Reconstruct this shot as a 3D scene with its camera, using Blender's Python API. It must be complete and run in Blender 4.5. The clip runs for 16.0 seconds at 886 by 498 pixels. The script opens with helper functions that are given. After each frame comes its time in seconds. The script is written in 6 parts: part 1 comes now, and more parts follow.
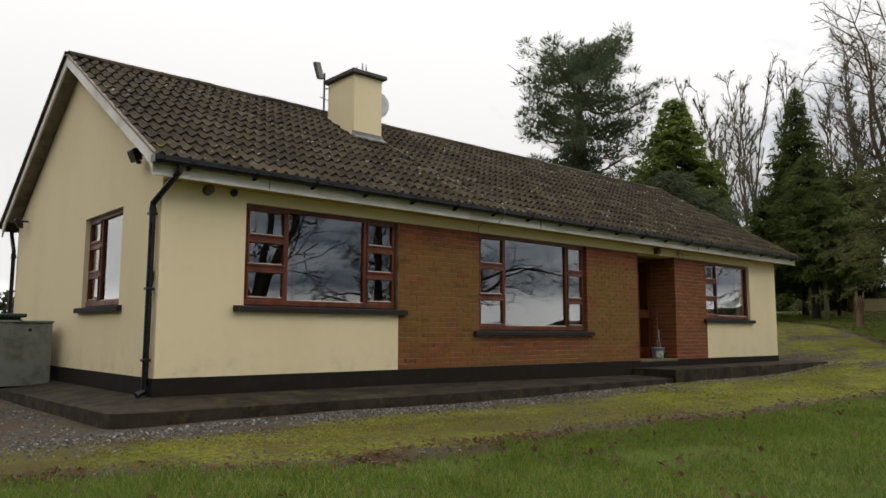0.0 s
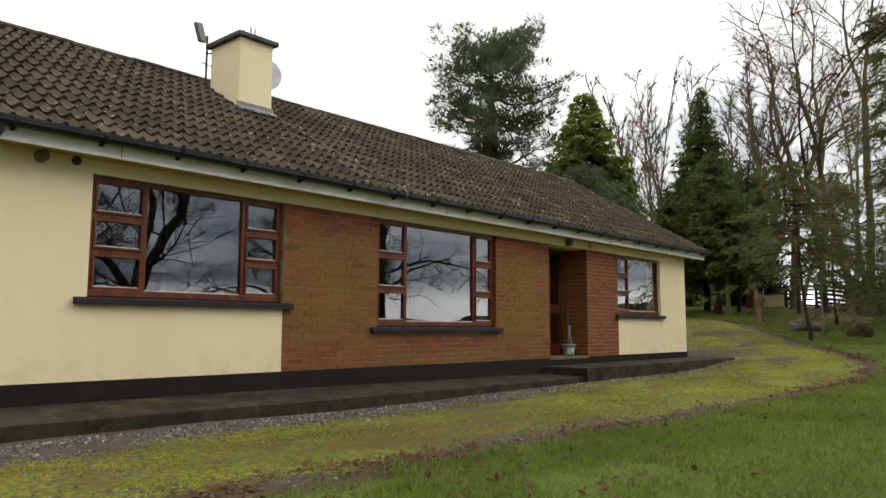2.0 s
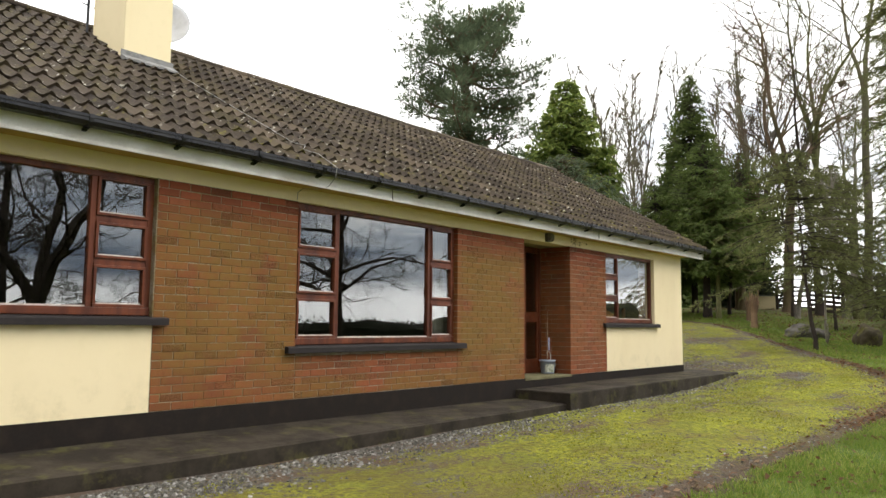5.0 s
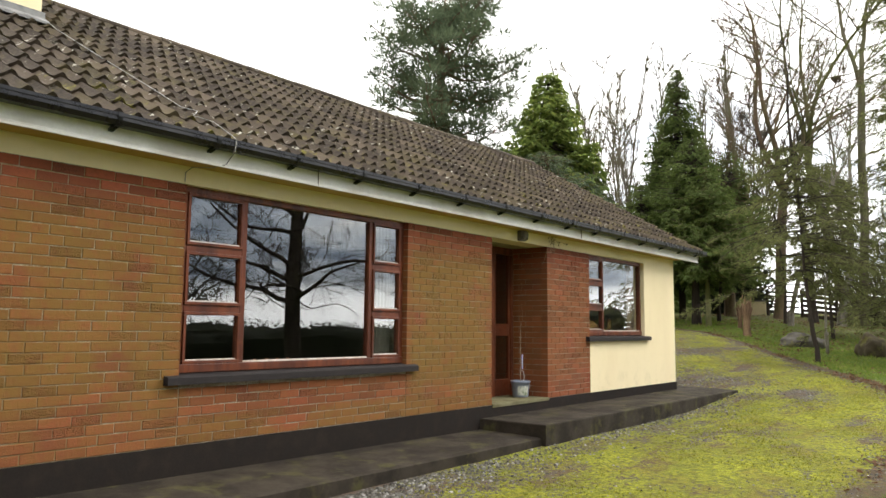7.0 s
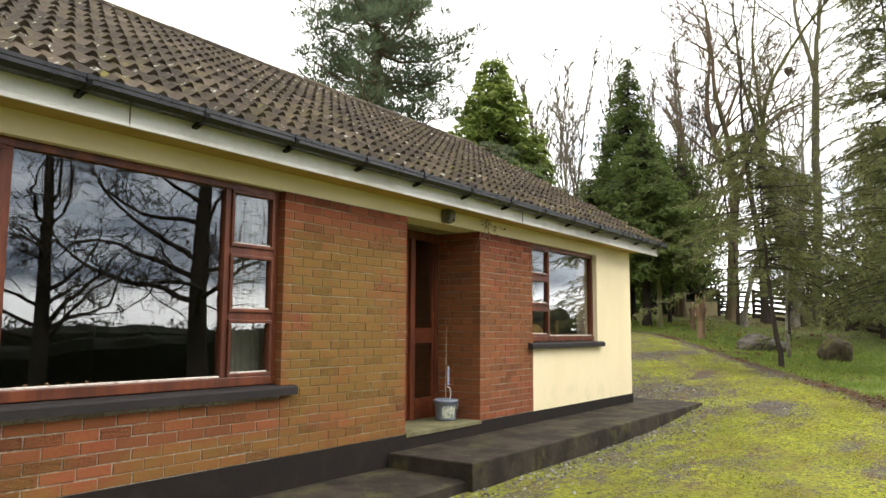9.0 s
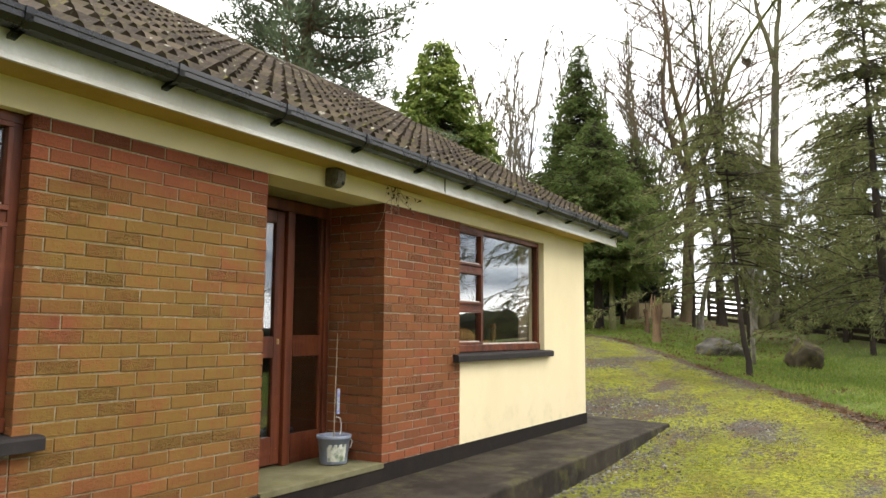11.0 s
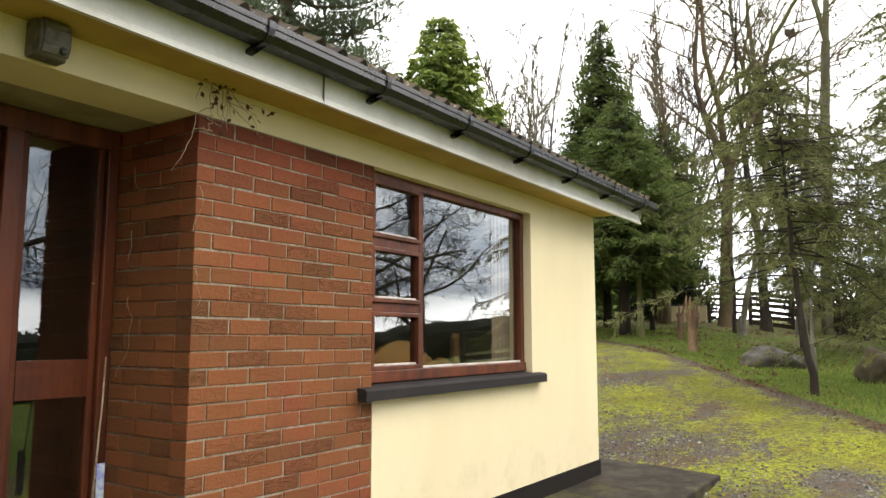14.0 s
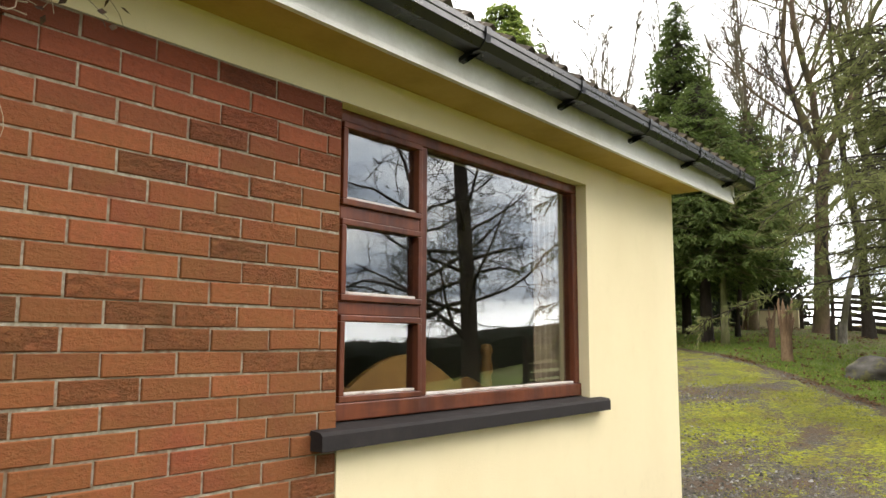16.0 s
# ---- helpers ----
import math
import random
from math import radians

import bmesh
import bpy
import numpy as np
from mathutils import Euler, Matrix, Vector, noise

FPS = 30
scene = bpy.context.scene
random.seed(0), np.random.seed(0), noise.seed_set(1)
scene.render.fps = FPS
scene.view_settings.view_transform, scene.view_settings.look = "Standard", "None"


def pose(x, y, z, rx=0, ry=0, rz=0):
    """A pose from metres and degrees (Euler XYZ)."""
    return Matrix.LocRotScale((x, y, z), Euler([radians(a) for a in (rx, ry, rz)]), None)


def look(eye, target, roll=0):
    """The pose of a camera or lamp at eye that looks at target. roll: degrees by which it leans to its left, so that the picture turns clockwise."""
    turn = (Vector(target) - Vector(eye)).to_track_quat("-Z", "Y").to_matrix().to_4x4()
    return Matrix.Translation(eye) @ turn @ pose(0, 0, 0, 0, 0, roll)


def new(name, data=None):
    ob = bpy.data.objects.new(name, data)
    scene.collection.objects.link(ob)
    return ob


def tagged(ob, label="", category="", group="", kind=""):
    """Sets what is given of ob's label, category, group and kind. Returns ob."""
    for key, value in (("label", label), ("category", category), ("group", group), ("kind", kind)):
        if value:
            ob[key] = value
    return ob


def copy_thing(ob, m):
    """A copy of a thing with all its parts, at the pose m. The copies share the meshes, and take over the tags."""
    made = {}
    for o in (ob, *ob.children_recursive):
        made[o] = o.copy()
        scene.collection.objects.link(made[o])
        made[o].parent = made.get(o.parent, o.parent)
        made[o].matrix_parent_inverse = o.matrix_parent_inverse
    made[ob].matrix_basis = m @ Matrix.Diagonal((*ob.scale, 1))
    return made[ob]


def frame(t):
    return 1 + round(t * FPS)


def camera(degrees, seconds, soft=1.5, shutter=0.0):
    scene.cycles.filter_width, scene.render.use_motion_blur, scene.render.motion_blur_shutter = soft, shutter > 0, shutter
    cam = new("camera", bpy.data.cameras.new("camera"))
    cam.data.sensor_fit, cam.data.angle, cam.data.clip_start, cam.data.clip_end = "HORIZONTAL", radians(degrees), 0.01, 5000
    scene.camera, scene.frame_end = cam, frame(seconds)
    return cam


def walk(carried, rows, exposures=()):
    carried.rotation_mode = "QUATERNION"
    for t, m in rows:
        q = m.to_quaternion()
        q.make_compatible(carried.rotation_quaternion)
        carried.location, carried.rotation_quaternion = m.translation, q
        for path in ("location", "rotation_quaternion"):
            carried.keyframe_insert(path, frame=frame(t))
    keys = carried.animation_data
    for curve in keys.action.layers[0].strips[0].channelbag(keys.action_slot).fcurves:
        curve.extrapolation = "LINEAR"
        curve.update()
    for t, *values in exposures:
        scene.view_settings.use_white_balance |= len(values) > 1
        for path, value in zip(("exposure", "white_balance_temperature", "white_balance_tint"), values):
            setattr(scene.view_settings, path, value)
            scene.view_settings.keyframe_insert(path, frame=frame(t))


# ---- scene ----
cam = camera(61.6, 16.0)
PATH = [
    (0, (-3.119, -8.371, 0.513), (-1.804, -6.88, 0.738), 0.2),
    (0.5, (-3.008, -8.271, 0.502), (-1.675, -6.797, 0.726), 0.2),
    (1, (-2.781, -8.064, 0.529), (-1.403, -6.63, 0.747), 0.2),
    (1.5, (-2.508, -7.845, 0.517), (-1.067, -6.474, 0.733), 0.1),
    (2, (-2.156, -7.643, 0.537), (-0.672, -6.319, 0.749), 0.2),
    (2.5, (-1.85, -7.409, 0.562), (-0.33, -6.126, 0.772), 0.3),
    (3, (-1.496, -7.18, 0.587), (0.05, -5.929, 0.794), 0.5),
    (3.5, (-1.137, -6.981, 0.644), (0.382, -5.695, 0.847), 0.7),
    (4, (-0.753, -6.742, 0.702), (0.766, -5.456, 0.904), 0.5),
    (6.5, (1.221, -5.639, 0.907), (2.746, -4.361, 1.116), 0.5),
    (7, (1.69, -5.399, 0.944), (3.236, -4.148, 1.156), 0.5),
    (7.5, (2.127, -5.152, 0.95), (3.69, -3.923, 1.163), 0.4),
    (8, (2.611, -4.925, 0.965), (4.2, -3.73, 1.179), 0.6),
    (8.5, (3.089, -4.724, 0.973), (4.697, -3.554, 1.186), 0.5),
    (9, (3.641, -4.431, 0.994), (5.269, -3.29, 1.21), 0.3),
    (11.5, (6.3, -3.377, 1.081), (8.021, -2.381, 1.301), 0.3),
    (12, (6.817, -3.215, 1.108), (8.56, -2.258, 1.33), 0.2),
    (12.5, (7.275, -3.081, 1.098), (9.026, -2.141, 1.324), 0.2),
    (13, (7.78, -2.965, 1.104), (9.495, -1.962, 1.331), 0.2),
    (13.5, (8.176, -2.82, 1.113), (9.867, -1.776, 1.341), 0.2),
    (14, (8.616, -2.663, 1.115), (10.273, -1.569, 1.35), 0.0),
    (14.5, (8.961, -2.529, 1.119), (10.575, -1.371, 1.357), 0.2),
    (15, (9.357, -2.363, 1.115), (10.937, -1.16, 1.355), 0.3),
    (15.5, (9.688, -2.243, 1.137), (11.237, -1.001, 1.378), 0.2),
    (16, (9.967, -2.098, 1.157), (11.509, -0.849, 1.405), 0.2),
]
EXPOSURE = [(0, -1.42, 6640, 11), (2, -1.00, 6640, 11), (3.5, -0.58, 6640, 11), (5, -0.30, 6640, 11), (7, -0.11, 6640, 11), (9, 0.02, 6640, 11), (12.5, 0.08, 6640, 11), (16, 0.08, 6640, 11)]
walk(cam, [(t, look(eye, target, roll)) for t, eye, target, roll in PATH], EXPOSURE)

# ---- light: a bright overcast sky and a veiled sun ----
world = bpy.data.worlds.new("overcast_sky")
scene.world = world
world.use_nodes = True


def sky_nodes(w):
    nt = w.node_tree
    nt.nodes.clear()
    N, L = nt.nodes.new, nt.links.new
    out = N("ShaderNodeOutputWorld")
    tc = N("ShaderNodeTexCoord")
    sep = N("ShaderNodeSeparateXYZ")
    L(tc.outputs["Generated"], sep.inputs[0])
    # the direction laid out on a flat cloud deck
    up = N("ShaderNodeMath"); up.operation = "MAXIMUM"; up.inputs[1].default_value = 0.0
    L(sep.outputs["Z"], up.inputs[0])
    add = N("ShaderNodeMath"); add.operation = "ADD"; add.inputs[1].default_value = 0.16
    L(up.outputs[0], add.inputs[0])
    deck = N("ShaderNodeVectorMath"); deck.operation = "DIVIDE"
    comb = N("ShaderNodeCombineXYZ")
    for k in range(3):
        L(add.outputs[0], comb.inputs[k])
    L(tc.outputs["Generated"], deck.inputs[0])
    L(comb.outputs[0], deck.inputs[1])
    noi = N("ShaderNodeTexNoise")
    noi.inputs["Scale"].default_value = 1.9
    noi.inputs["Detail"].default_value = 8
    noi.inputs["Roughness"].default_value = 0.62
    noi.inputs["Distortion"].default_value = 0.5
    L(deck.outputs[0], noi.inputs["Vector"])
    ramp = N("ShaderNodeValToRGB")
    ramp.color_ramp.elements[0].position = 0.24
    ramp.color_ramp.elements[0].color = (0.18, 0.235, 0.34, 1)
    ramp.color_ramp.elements[1].position = 0.66
    ramp.color_ramp.elements[1].color = (1.2, 1.2, 1.2, 1)
    grey = ramp.color_ramp.elements.new(0.43)
    grey.color = (0.62, 0.69, 0.80, 1)
    # the cloud is thinner towards the north, behind the house, and overhead
    lean = N("ShaderNodeVectorMath"); lean.operation = "DOT_PRODUCT"
    lean.inputs[1].default_value = (0.0, 0.17, 0.42)
    L(tc.outputs["Generated"], lean.inputs[0])
    thin = N("ShaderNodeMath"); thin.operation = "ADD"
    L(lean.outputs["Value"], thin.inputs[0])
    L(noi.outputs["Fac"], thin.inputs[1])
    L(thin.outputs[0], ramp.inputs[0])
    # the cloud base thins to a bright strip just over the horizon
    strip = N("ShaderNodeMapRange")
    strip.interpolation_type = "SMOOTHSTEP"
    strip.inputs["From Min"].default_value = 0.032
    strip.inputs["From Max"].default_value = 0.066
    strip.inputs["To Min"].default_value = 1.0
    strip.inputs["To Max"].default_value = 0.0
    L(sep.outputs["Z"], strip.inputs[0])
    mix = N("ShaderNodeMix"); mix.data_type = "RGBA"
    L(strip.outputs[0], mix.inputs[0])
    L(ramp.outputs[0], mix.inputs[6])
    mix.inputs[7].default_value = (1.85, 1.87, 1.92, 1)
    cloud = N("ShaderNodeBackground")
    # like any overcast sky, brighter overhead than near the horizon
    side = N("ShaderNodeVectorMath"); side.operation = "DOT_PRODUCT"
    side.inputs[1].default_value = (0.0, -0.12, 1.0)
    L(tc.outputs["Generated"], side.inputs[0])
    glow = N("ShaderNodeMapRange")
    glow.inputs["From Min"].default_value = 0.12
    glow.inputs["From Max"].default_value = 1.0
    glow.inputs["To Min"].default_value = 0.64 * CLOUD
    glow.inputs["To Max"].default_value = 1.2 * CLOUD
    L(side.outputs["Value"], glow.inputs[0])
    L(glow.outputs[0], cloud.inputs["Strength"])
    L(mix.outputs[2], cloud.inputs["Color"])
    sky = N("ShaderNodeTexSky")
    sky.sky_type = "NISHITA"
    sky.sun_disc = False
    sky.sun_elevation = radians(34)
    sky.sun_rotation = radians(125)
    blue = N("ShaderNodeBackground")
    blue.inputs["Strength"].default_value = 0.10
    L(sky.outputs[0], blue.inputs["Color"])
    both = N("ShaderNodeMixShader")
    both.inputs[0].default_value = 0.88
    L(blue.outputs[0], both.inputs[1])
    L(cloud.outputs[0], both.inputs[2])
    L(both.outputs[0], out.inputs["Surface"])


CLOUD = 3.4
sky_nodes(world)
sun_lamp = bpy.data.lights.new("sun", "SUN")
sun_lamp.energy = 2.0
sun_lamp.angle = radians(25)
sun_lamp.color = (1.0, 0.96, 0.9)
sun = new("sun", sun_lamp)
sun.matrix_world = look((13, -9, 11), (0, 0, 0))

# ---- materials ----
class Mat:
    """A node material with a Principled surface and short helpers for its textures."""

    def __init__(self, name, rough=0.8, metal=0.0, spec=0.4):
        self.m = bpy.data.materials.new(name)
        self.m.use_nodes = True
        self.nt = self.m.node_tree
        self.b = self.nt.nodes["Principled BSDF"]
        self.b.inputs["Roughness"].default_value = rough
        self.b.inputs["Metallic"].default_value = metal
        self.b.inputs["Specular IOR Level"].default_value = spec
        self.geo = self.nt.nodes.new("ShaderNodeNewGeometry")

    def n(self, kind, **settings):
        node = self.nt.nodes.new(kind)
        for key, value in settings.items():
            node.inputs[key].default_value = value
        return node

    def link(self, a, b):
        self.nt.links.new(a, b)

    def where(self, scale=(1, 1, 1)):
        mp = self.n("ShaderNodeMapping")
        mp.inputs["Scale"].default_value = scale
        self.link(self.geo.outputs["Position"], mp.inputs["Vector"])
        return mp.outputs[0]

    def noise(self, scale, detail=4, rough=0.55, stretch=(1, 1, 1), distort=0.0):
        t = self.n("ShaderNodeTexNoise", Scale=scale, Detail=detail, Roughness=rough, Distortion=distort)
        self.link(self.where(stretch), t.inputs["Vector"])
        return t.outputs["Fac"]

    def ramp(self, fac, stops):
        r = self.n("ShaderNodeValToRGB")
        e = r.color_ramp.elements
        while len(e) < len(stops):
            e.new(0.5)
        for k, (p, c) in enumerate(stops):
            e[k].position = p
            e[k].color = (*c, 1) if len(c) == 3 else c
        self.link(fac, r.inputs[0])
        return r.outputs[0]

    def step(self, fac, a, b, lo=0.0, hi=1.0):
        r = self.n("ShaderNodeMapRange", **{"From Min": a, "From Max": b, "To Min": lo, "To Max": hi})
        r.interpolation_type = "SMOOTHSTEP"
        self.link(fac, r.inputs[0])
        return r.outputs[0]

    def math(self, op, a, b):
        r = self.n("ShaderNodeMath")
        r.operation = op
        for k, v in enumerate((a, b)):
            if isinstance(v, (int, float)):
                r.inputs[k].default_value = v
            else:
                self.link(v, r.inputs[k])
        return r.outputs[0]

    def mix(self, fac, a, b, blend="MIX"):
        r = self.n("ShaderNodeMix")
        r.data_type, r.blend_type = "RGBA", blend
        for k, v in ((0, fac), (6, a), (7, b)):
            if isinstance(v, (int, float)):
                r.inputs[k].default_value = v
            elif isinstance(v, tuple):
                r.inputs[k].default_value = (*v, 1) if len(v) == 3 else v
            else:
                self.link(v, r.inputs[k])
        return r.outputs[2]

    def xyz(self):
        s = self.n("ShaderNodeSeparateXYZ")
        self.link(self.geo.outputs["Position"], s.inputs[0])
        return s.outputs

    def colour(self, c):
        if isinstance(c, tuple):
            self.b.inputs["Base Color"].default_value = (*c, 1)
        else:
            self.link(c, self.b.inputs["Base Color"])
        return self

    def gloss(self, r):
        self.link(r, self.b.inputs["Roughness"])
        return self

    def bump(self, fac, dist=0.003, strength=0.5):
        n = self.n("ShaderNodeBump", Strength=strength, Distance=dist)
        self.link(fac, n.inputs["Height"])
        self.link(n.outputs[0], self.b.inputs["Normal"])
        return self

    def random(self):
        """One number for each loose piece or object."""
        ob = self.n("ShaderNodeObjectInfo")
        return self.math("FRACT", self.math("ADD", self.geo.outputs["Random Per Island"], ob.outputs["Random"]), 0.0)


def worn(name, base, dark, rough, scale=6, bump=0.002, metal=0.0, spec=0.4, fine=60, amount=1.0):
    """A plain surface with stains and fine grain."""
    m = Mat(name, rough, metal, spec)
    a = m.noise(scale, 5, 0.6)
    f = m.noise(fine, 3, 0.6)
    c = m.mix(m.step(a, 0.42, 0.72, 0, amount), base, dark)
    c = m.mix(m.step(f, 0.3, 0.7, 0, 0.25 * amount), c, dark)
    m.colour(c)
    m.gloss(m.step(a, 0.3, 0.7, rough - 0.08, min(1, rough + 0.1)))
    m.bump(f, bump)
    return m.m


def make_plaster():
    m = Mat("cream_render", 0.85, 0, 0.25)
    big = m.noise(0.9, 5, 0.6, (1, 1, 0.45))
    grain = m.noise(95, 4, 0.7)
    mid = m.noise(7, 4, 0.6)
    c = m.mix(m.step(big, 0.45, 0.75, 0, 0.55), (0.76, 0.65, 0.41), (0.70, 0.58, 0.35))
    c = m.mix(m.step(mid, 0.5, 0.8, 0, 0.3), c, (0.66, 0.57, 0.33))
    z = m.xyz()[2]
    splash = m.math("MULTIPLY", m.step(z, 0.0, 0.45, 1, 0), m.step(m.noise(3.5, 5, 0.7), 0.45, 0.7))
    c = m.mix(m.math("MULTIPLY", splash, 0.35), c, (0.50, 0.43, 0.25))
    m.colour(c)
    m.bump(m.math("ADD", m.math("MULTIPLY", mid, 0.8), grain), 0.004, 0.35)
    return m.m


def make_brick():
    m = Mat("weathered_red_brick", 0.88, 0, 0.25)
    r = m.random()
    base = m.ramp(r, [(0.0, (0.155, 0.037, 0.020)), (0.3, (0.205, 0.050, 0.025)), (0.6, (0.245, 0.060, 0.028)), (0.84, (0.285, 0.074, 0.036)), (0.93, (0.215, 0.056, 0.029)), (1.0, (0.165, 0.045, 0.025))])
    fine = m.noise(42, 5, 0.7, (1, 1, 1.6))
    c = m.mix(m.step(fine, 0.35, 0.75, 0, 0.5), base, (0.11, 0.036, 0.022))
    # some bricks have a dragged, scarred face
    drag = m.noise(34, 6, 0.8, (0.55, 1, 1.6))
    scar = m.math("MULTIPLY", m.step(r, 0.80, 0.84), m.step(drag, 0.42, 0.66))
    c = m.mix(m.math("MULTIPLY", scar, 0.4), c, (0.062, 0.024, 0.016))
    c = m.mix(m.step(m.noise(2.3, 4, 0.6), 0.45, 0.7, 0, 0.35), c, (0.14, 0.045, 0.024))
    c = m.mix(1.0, c, (1.02, 1.0, 0.96), "MULTIPLY")
    # green and ochre algae over the walls either side of the big window
    x, _, z = m.xyz()
    a = m.math("MULTIPLY", m.step(x, 3.3, 3.8, 0.6, 0.9), m.step(x, 4.9, 5.2, 1, 0.45))
    b = m.math("MULTIPLY", m.step(x, 7.6, 7.9), m.step(x, 9.25, 9.45, 1, 0))
    zone = m.math("MULTIPLY", m.math("MAXIMUM", a, b), m.math("MULTIPLY", m.step(z, 0.05, 0.5, 0.6, 1), m.step(z, 1.6, 2.05, 1, 0.1)))
    low = m.math("MULTIPLY", m.step(z, 0.16, 0.30, 0.8, 0), m.math("MULTIPLY", m.step(x, 4.0, 5.4), m.step(x, 9.25, 9.45, 1, 0)))
    zone = m.math("MAXIMUM", zone, low)
    stain = m.math("MULTIPLY", zone, m.step(m.noise(1.7, 5, 0.6), 0.22, 0.5))
    stain = m.math("MULTIPLY", stain, m.step(m.noise(12, 4, 0.6), 0.2, 0.6, 0.55, 1))
    c = m.mix(m.math("MULTIPLY", stain, 0.80), c, (0.180, 0.116, 0.022))
    m.colour(c)
    m.bump(m.math("SUBTRACT", m.math("ADD", fine, m.math("MULTIPLY", m.noise(9, 3, 0.6), 0.6)), scar), 0.008, 0.8)
    return m.m


def make_mortar():
    m = Mat("mortar", 0.95, 0, 0.2)
    f = m.noise(60, 4, 0.7)
    big = m.noise(2.2, 4, 0.6)
    c = m.mix(m.step(f, 0.3, 0.7), (0.20, 0.165, 0.115), (0.37, 0.33, 0.25))
    c = m.mix(m.step(big, 0.45, 0.66, 0, 0.7), c, (0.15, 0.10, 0.055))
    c = m.mix(m.step(m.noise(13, 4, 0.7), 0.5, 0.68, 0, 0.75), c, (0.16, 0.07, 0.04))
    # the same algae as on the bricks beside the big window
    x = m.xyz()[0]
    zone = m.math("MAXIMUM", m.step(x, 4.9, 5.2, 1, 0), m.math("MULTIPLY", m.step(x, 7.6, 7.9), m.step(x, 9.25, 9.45, 1, 0)))
    c = m.mix(m.math("MULTIPLY", zone, m.step(m.noise(5, 5, 0.7), 0.35, 0.62, 0.8, 0.15)), c, (0.17, 0.12, 0.035))
    m.colour(c)
    m.bump(f, 0.004, 0.5)
    return m.m


def make_tile():
    m = Mat("lichened_concrete_tile", 0.9, 0, 0.25)
    r = m.random()
    base = m.ramp(r, [(0.0, (0.022, 0.016, 0.011)), (0.5, (0.038, 0.028, 0.019)), (0.9, (0.064, 0.048, 0.033)), (1.0, (0.095, 0.072, 0.049))])
    g = m.noise(26, 5, 0.7)
    c = m.mix(m.step(g, 0.4, 0.75, 0, 0.6), base, (0.085, 0.064, 0.043))
    c = m.mix(m.step(m.noise(3.1, 5, 0.7), 0.46, 0.68, 0, 0.55), c, (0.082, 0.066, 0.024))
    lich = m.math("MULTIPLY", m.step(m.noise(11, 4, 0.65), 0.62, 0.68), m.step(m.noise(0.8, 3), 0.4, 0.6, 0.3, 1))
    c = m.mix(lich, c, (0.42, 0.40, 0.33))
    y = m.xyz()[1]
    moss = m.math("MULTIPLY", m.step(m.noise(6, 5, 0.7), 0.56, 0.68), m.step(m.noise(0.7, 3), 0.40, 0.56, 0.15, 1))
    edge = m.math("MAXIMUM", m.step(y, -0.1, 0.8, 1.0, 0.3), m.step(y, 3.3, 3.5, 0, 0.9))
    c = m.mix(m.math("MULTIPLY", moss, edge), c, (0.135, 0.12, 0.022))
    m.colour(c)
    m.bump(g, 0.006, 0.7)
    return m.m


def make_concrete(name, light, dark, moss=0.0):
    m = Mat(name, 0.85, 0, 0.22)
    a = m.noise(2.4, 6, 0.65)
    f = m.noise(70, 4, 0.7)
    c = m.mix(m.step(a, 0.36, 0.66), light, dark)
    c = m.mix(m.step(f, 0.35, 0.75, 0, 0.35), c, dark)
    if moss:
        c = m.mix(m.math("MULTIPLY", m.step(m.noise(3.7, 5, 0.7), 0.52, 0.66), moss), c, (0.12, 0.115, 0.03))
    m.colour(c)
    m.gloss(m.step(a, 0.35, 0.65, 0.78, 0.95))
    m.bump(f, 0.004, 0.6)
    return m.m


def make_stained_wood(name="mahogany_stain", k=1.0):
    m = Mat(name, 0.42, 0, 0.3)
    g = m.noise(9, 5, 0.6, (1, 1, 0.12))
    g2 = m.noise(9, 5, 0.6, (0.12, 1, 1))
    w = m.noise(14, 5, 0.7)
    c = m.mix(m.step(g, 0.3, 0.7), (0.115, 0.031, 0.012), (0.050, 0.014, 0.007))
    c = m.mix(m.step(g2, 0.55, 0.75, 0, 0.4), c, (0.16, 0.044, 0.018))
    c = m.mix(m.step(w, 0.69, 0.76, 0, 0.6), c, (0.34, 0.22, 0.16))
    c = m.mix(1.0, c, (k, k, k), "MULTIPLY")
    m.colour(c)
    m.gloss(m.step(w, 0.4, 0.7, 0.32, 0.65))
    m.bump(g, 0.002, 0.4)
    return m.m


def make_glass():
    m = bpy.data.materials.new("window_glass")
    m.use_nodes = True
    nt = m.node_tree
    nt.nodes.clear()
    out = nt.nodes.new("ShaderNodeOutputMaterial")
    clear = nt.nodes.new("ShaderNodeBsdfTransparent")
    clear.inputs[0].default_value = (0.86, 0.9, 0.88, 1)
    gloss = nt.nodes.new("ShaderNodeBsdfGlossy")
    gloss.inputs["Roughness"].default_value = 0.0
    # more mirror-like at a slant, as a sealed double pane is
    face = nt.nodes.new("ShaderNodeLayerWeight")
    face.inputs["Blend"].default_value = 0.5
    power = nt.nodes.new("ShaderNodeMath")
    power.operation = "POWER"
    power.inputs[1].default_value = 2.7
    nt.links.new(face.outputs["Facing"], power.inputs[0])
    ramp = nt.nodes.new("ShaderNodeMapRange")
    ramp.inputs["To Min"].default_value = 0.13
    ramp.inputs["To Max"].default_value = 0.9
    nt.links.new(power.outputs[0], ramp.inputs[0])
    mix = nt.nodes.new("ShaderNodeMixShader")
    nt.links.new(ramp.outputs[0], mix.inputs[0])
    nt.links.new(clear.outputs[0], mix.inputs[1])
    nt.links.new(gloss.outputs[0], mix.inputs[2])
    nt.links.new(mix.outputs[0], out.inputs[0])
    return m


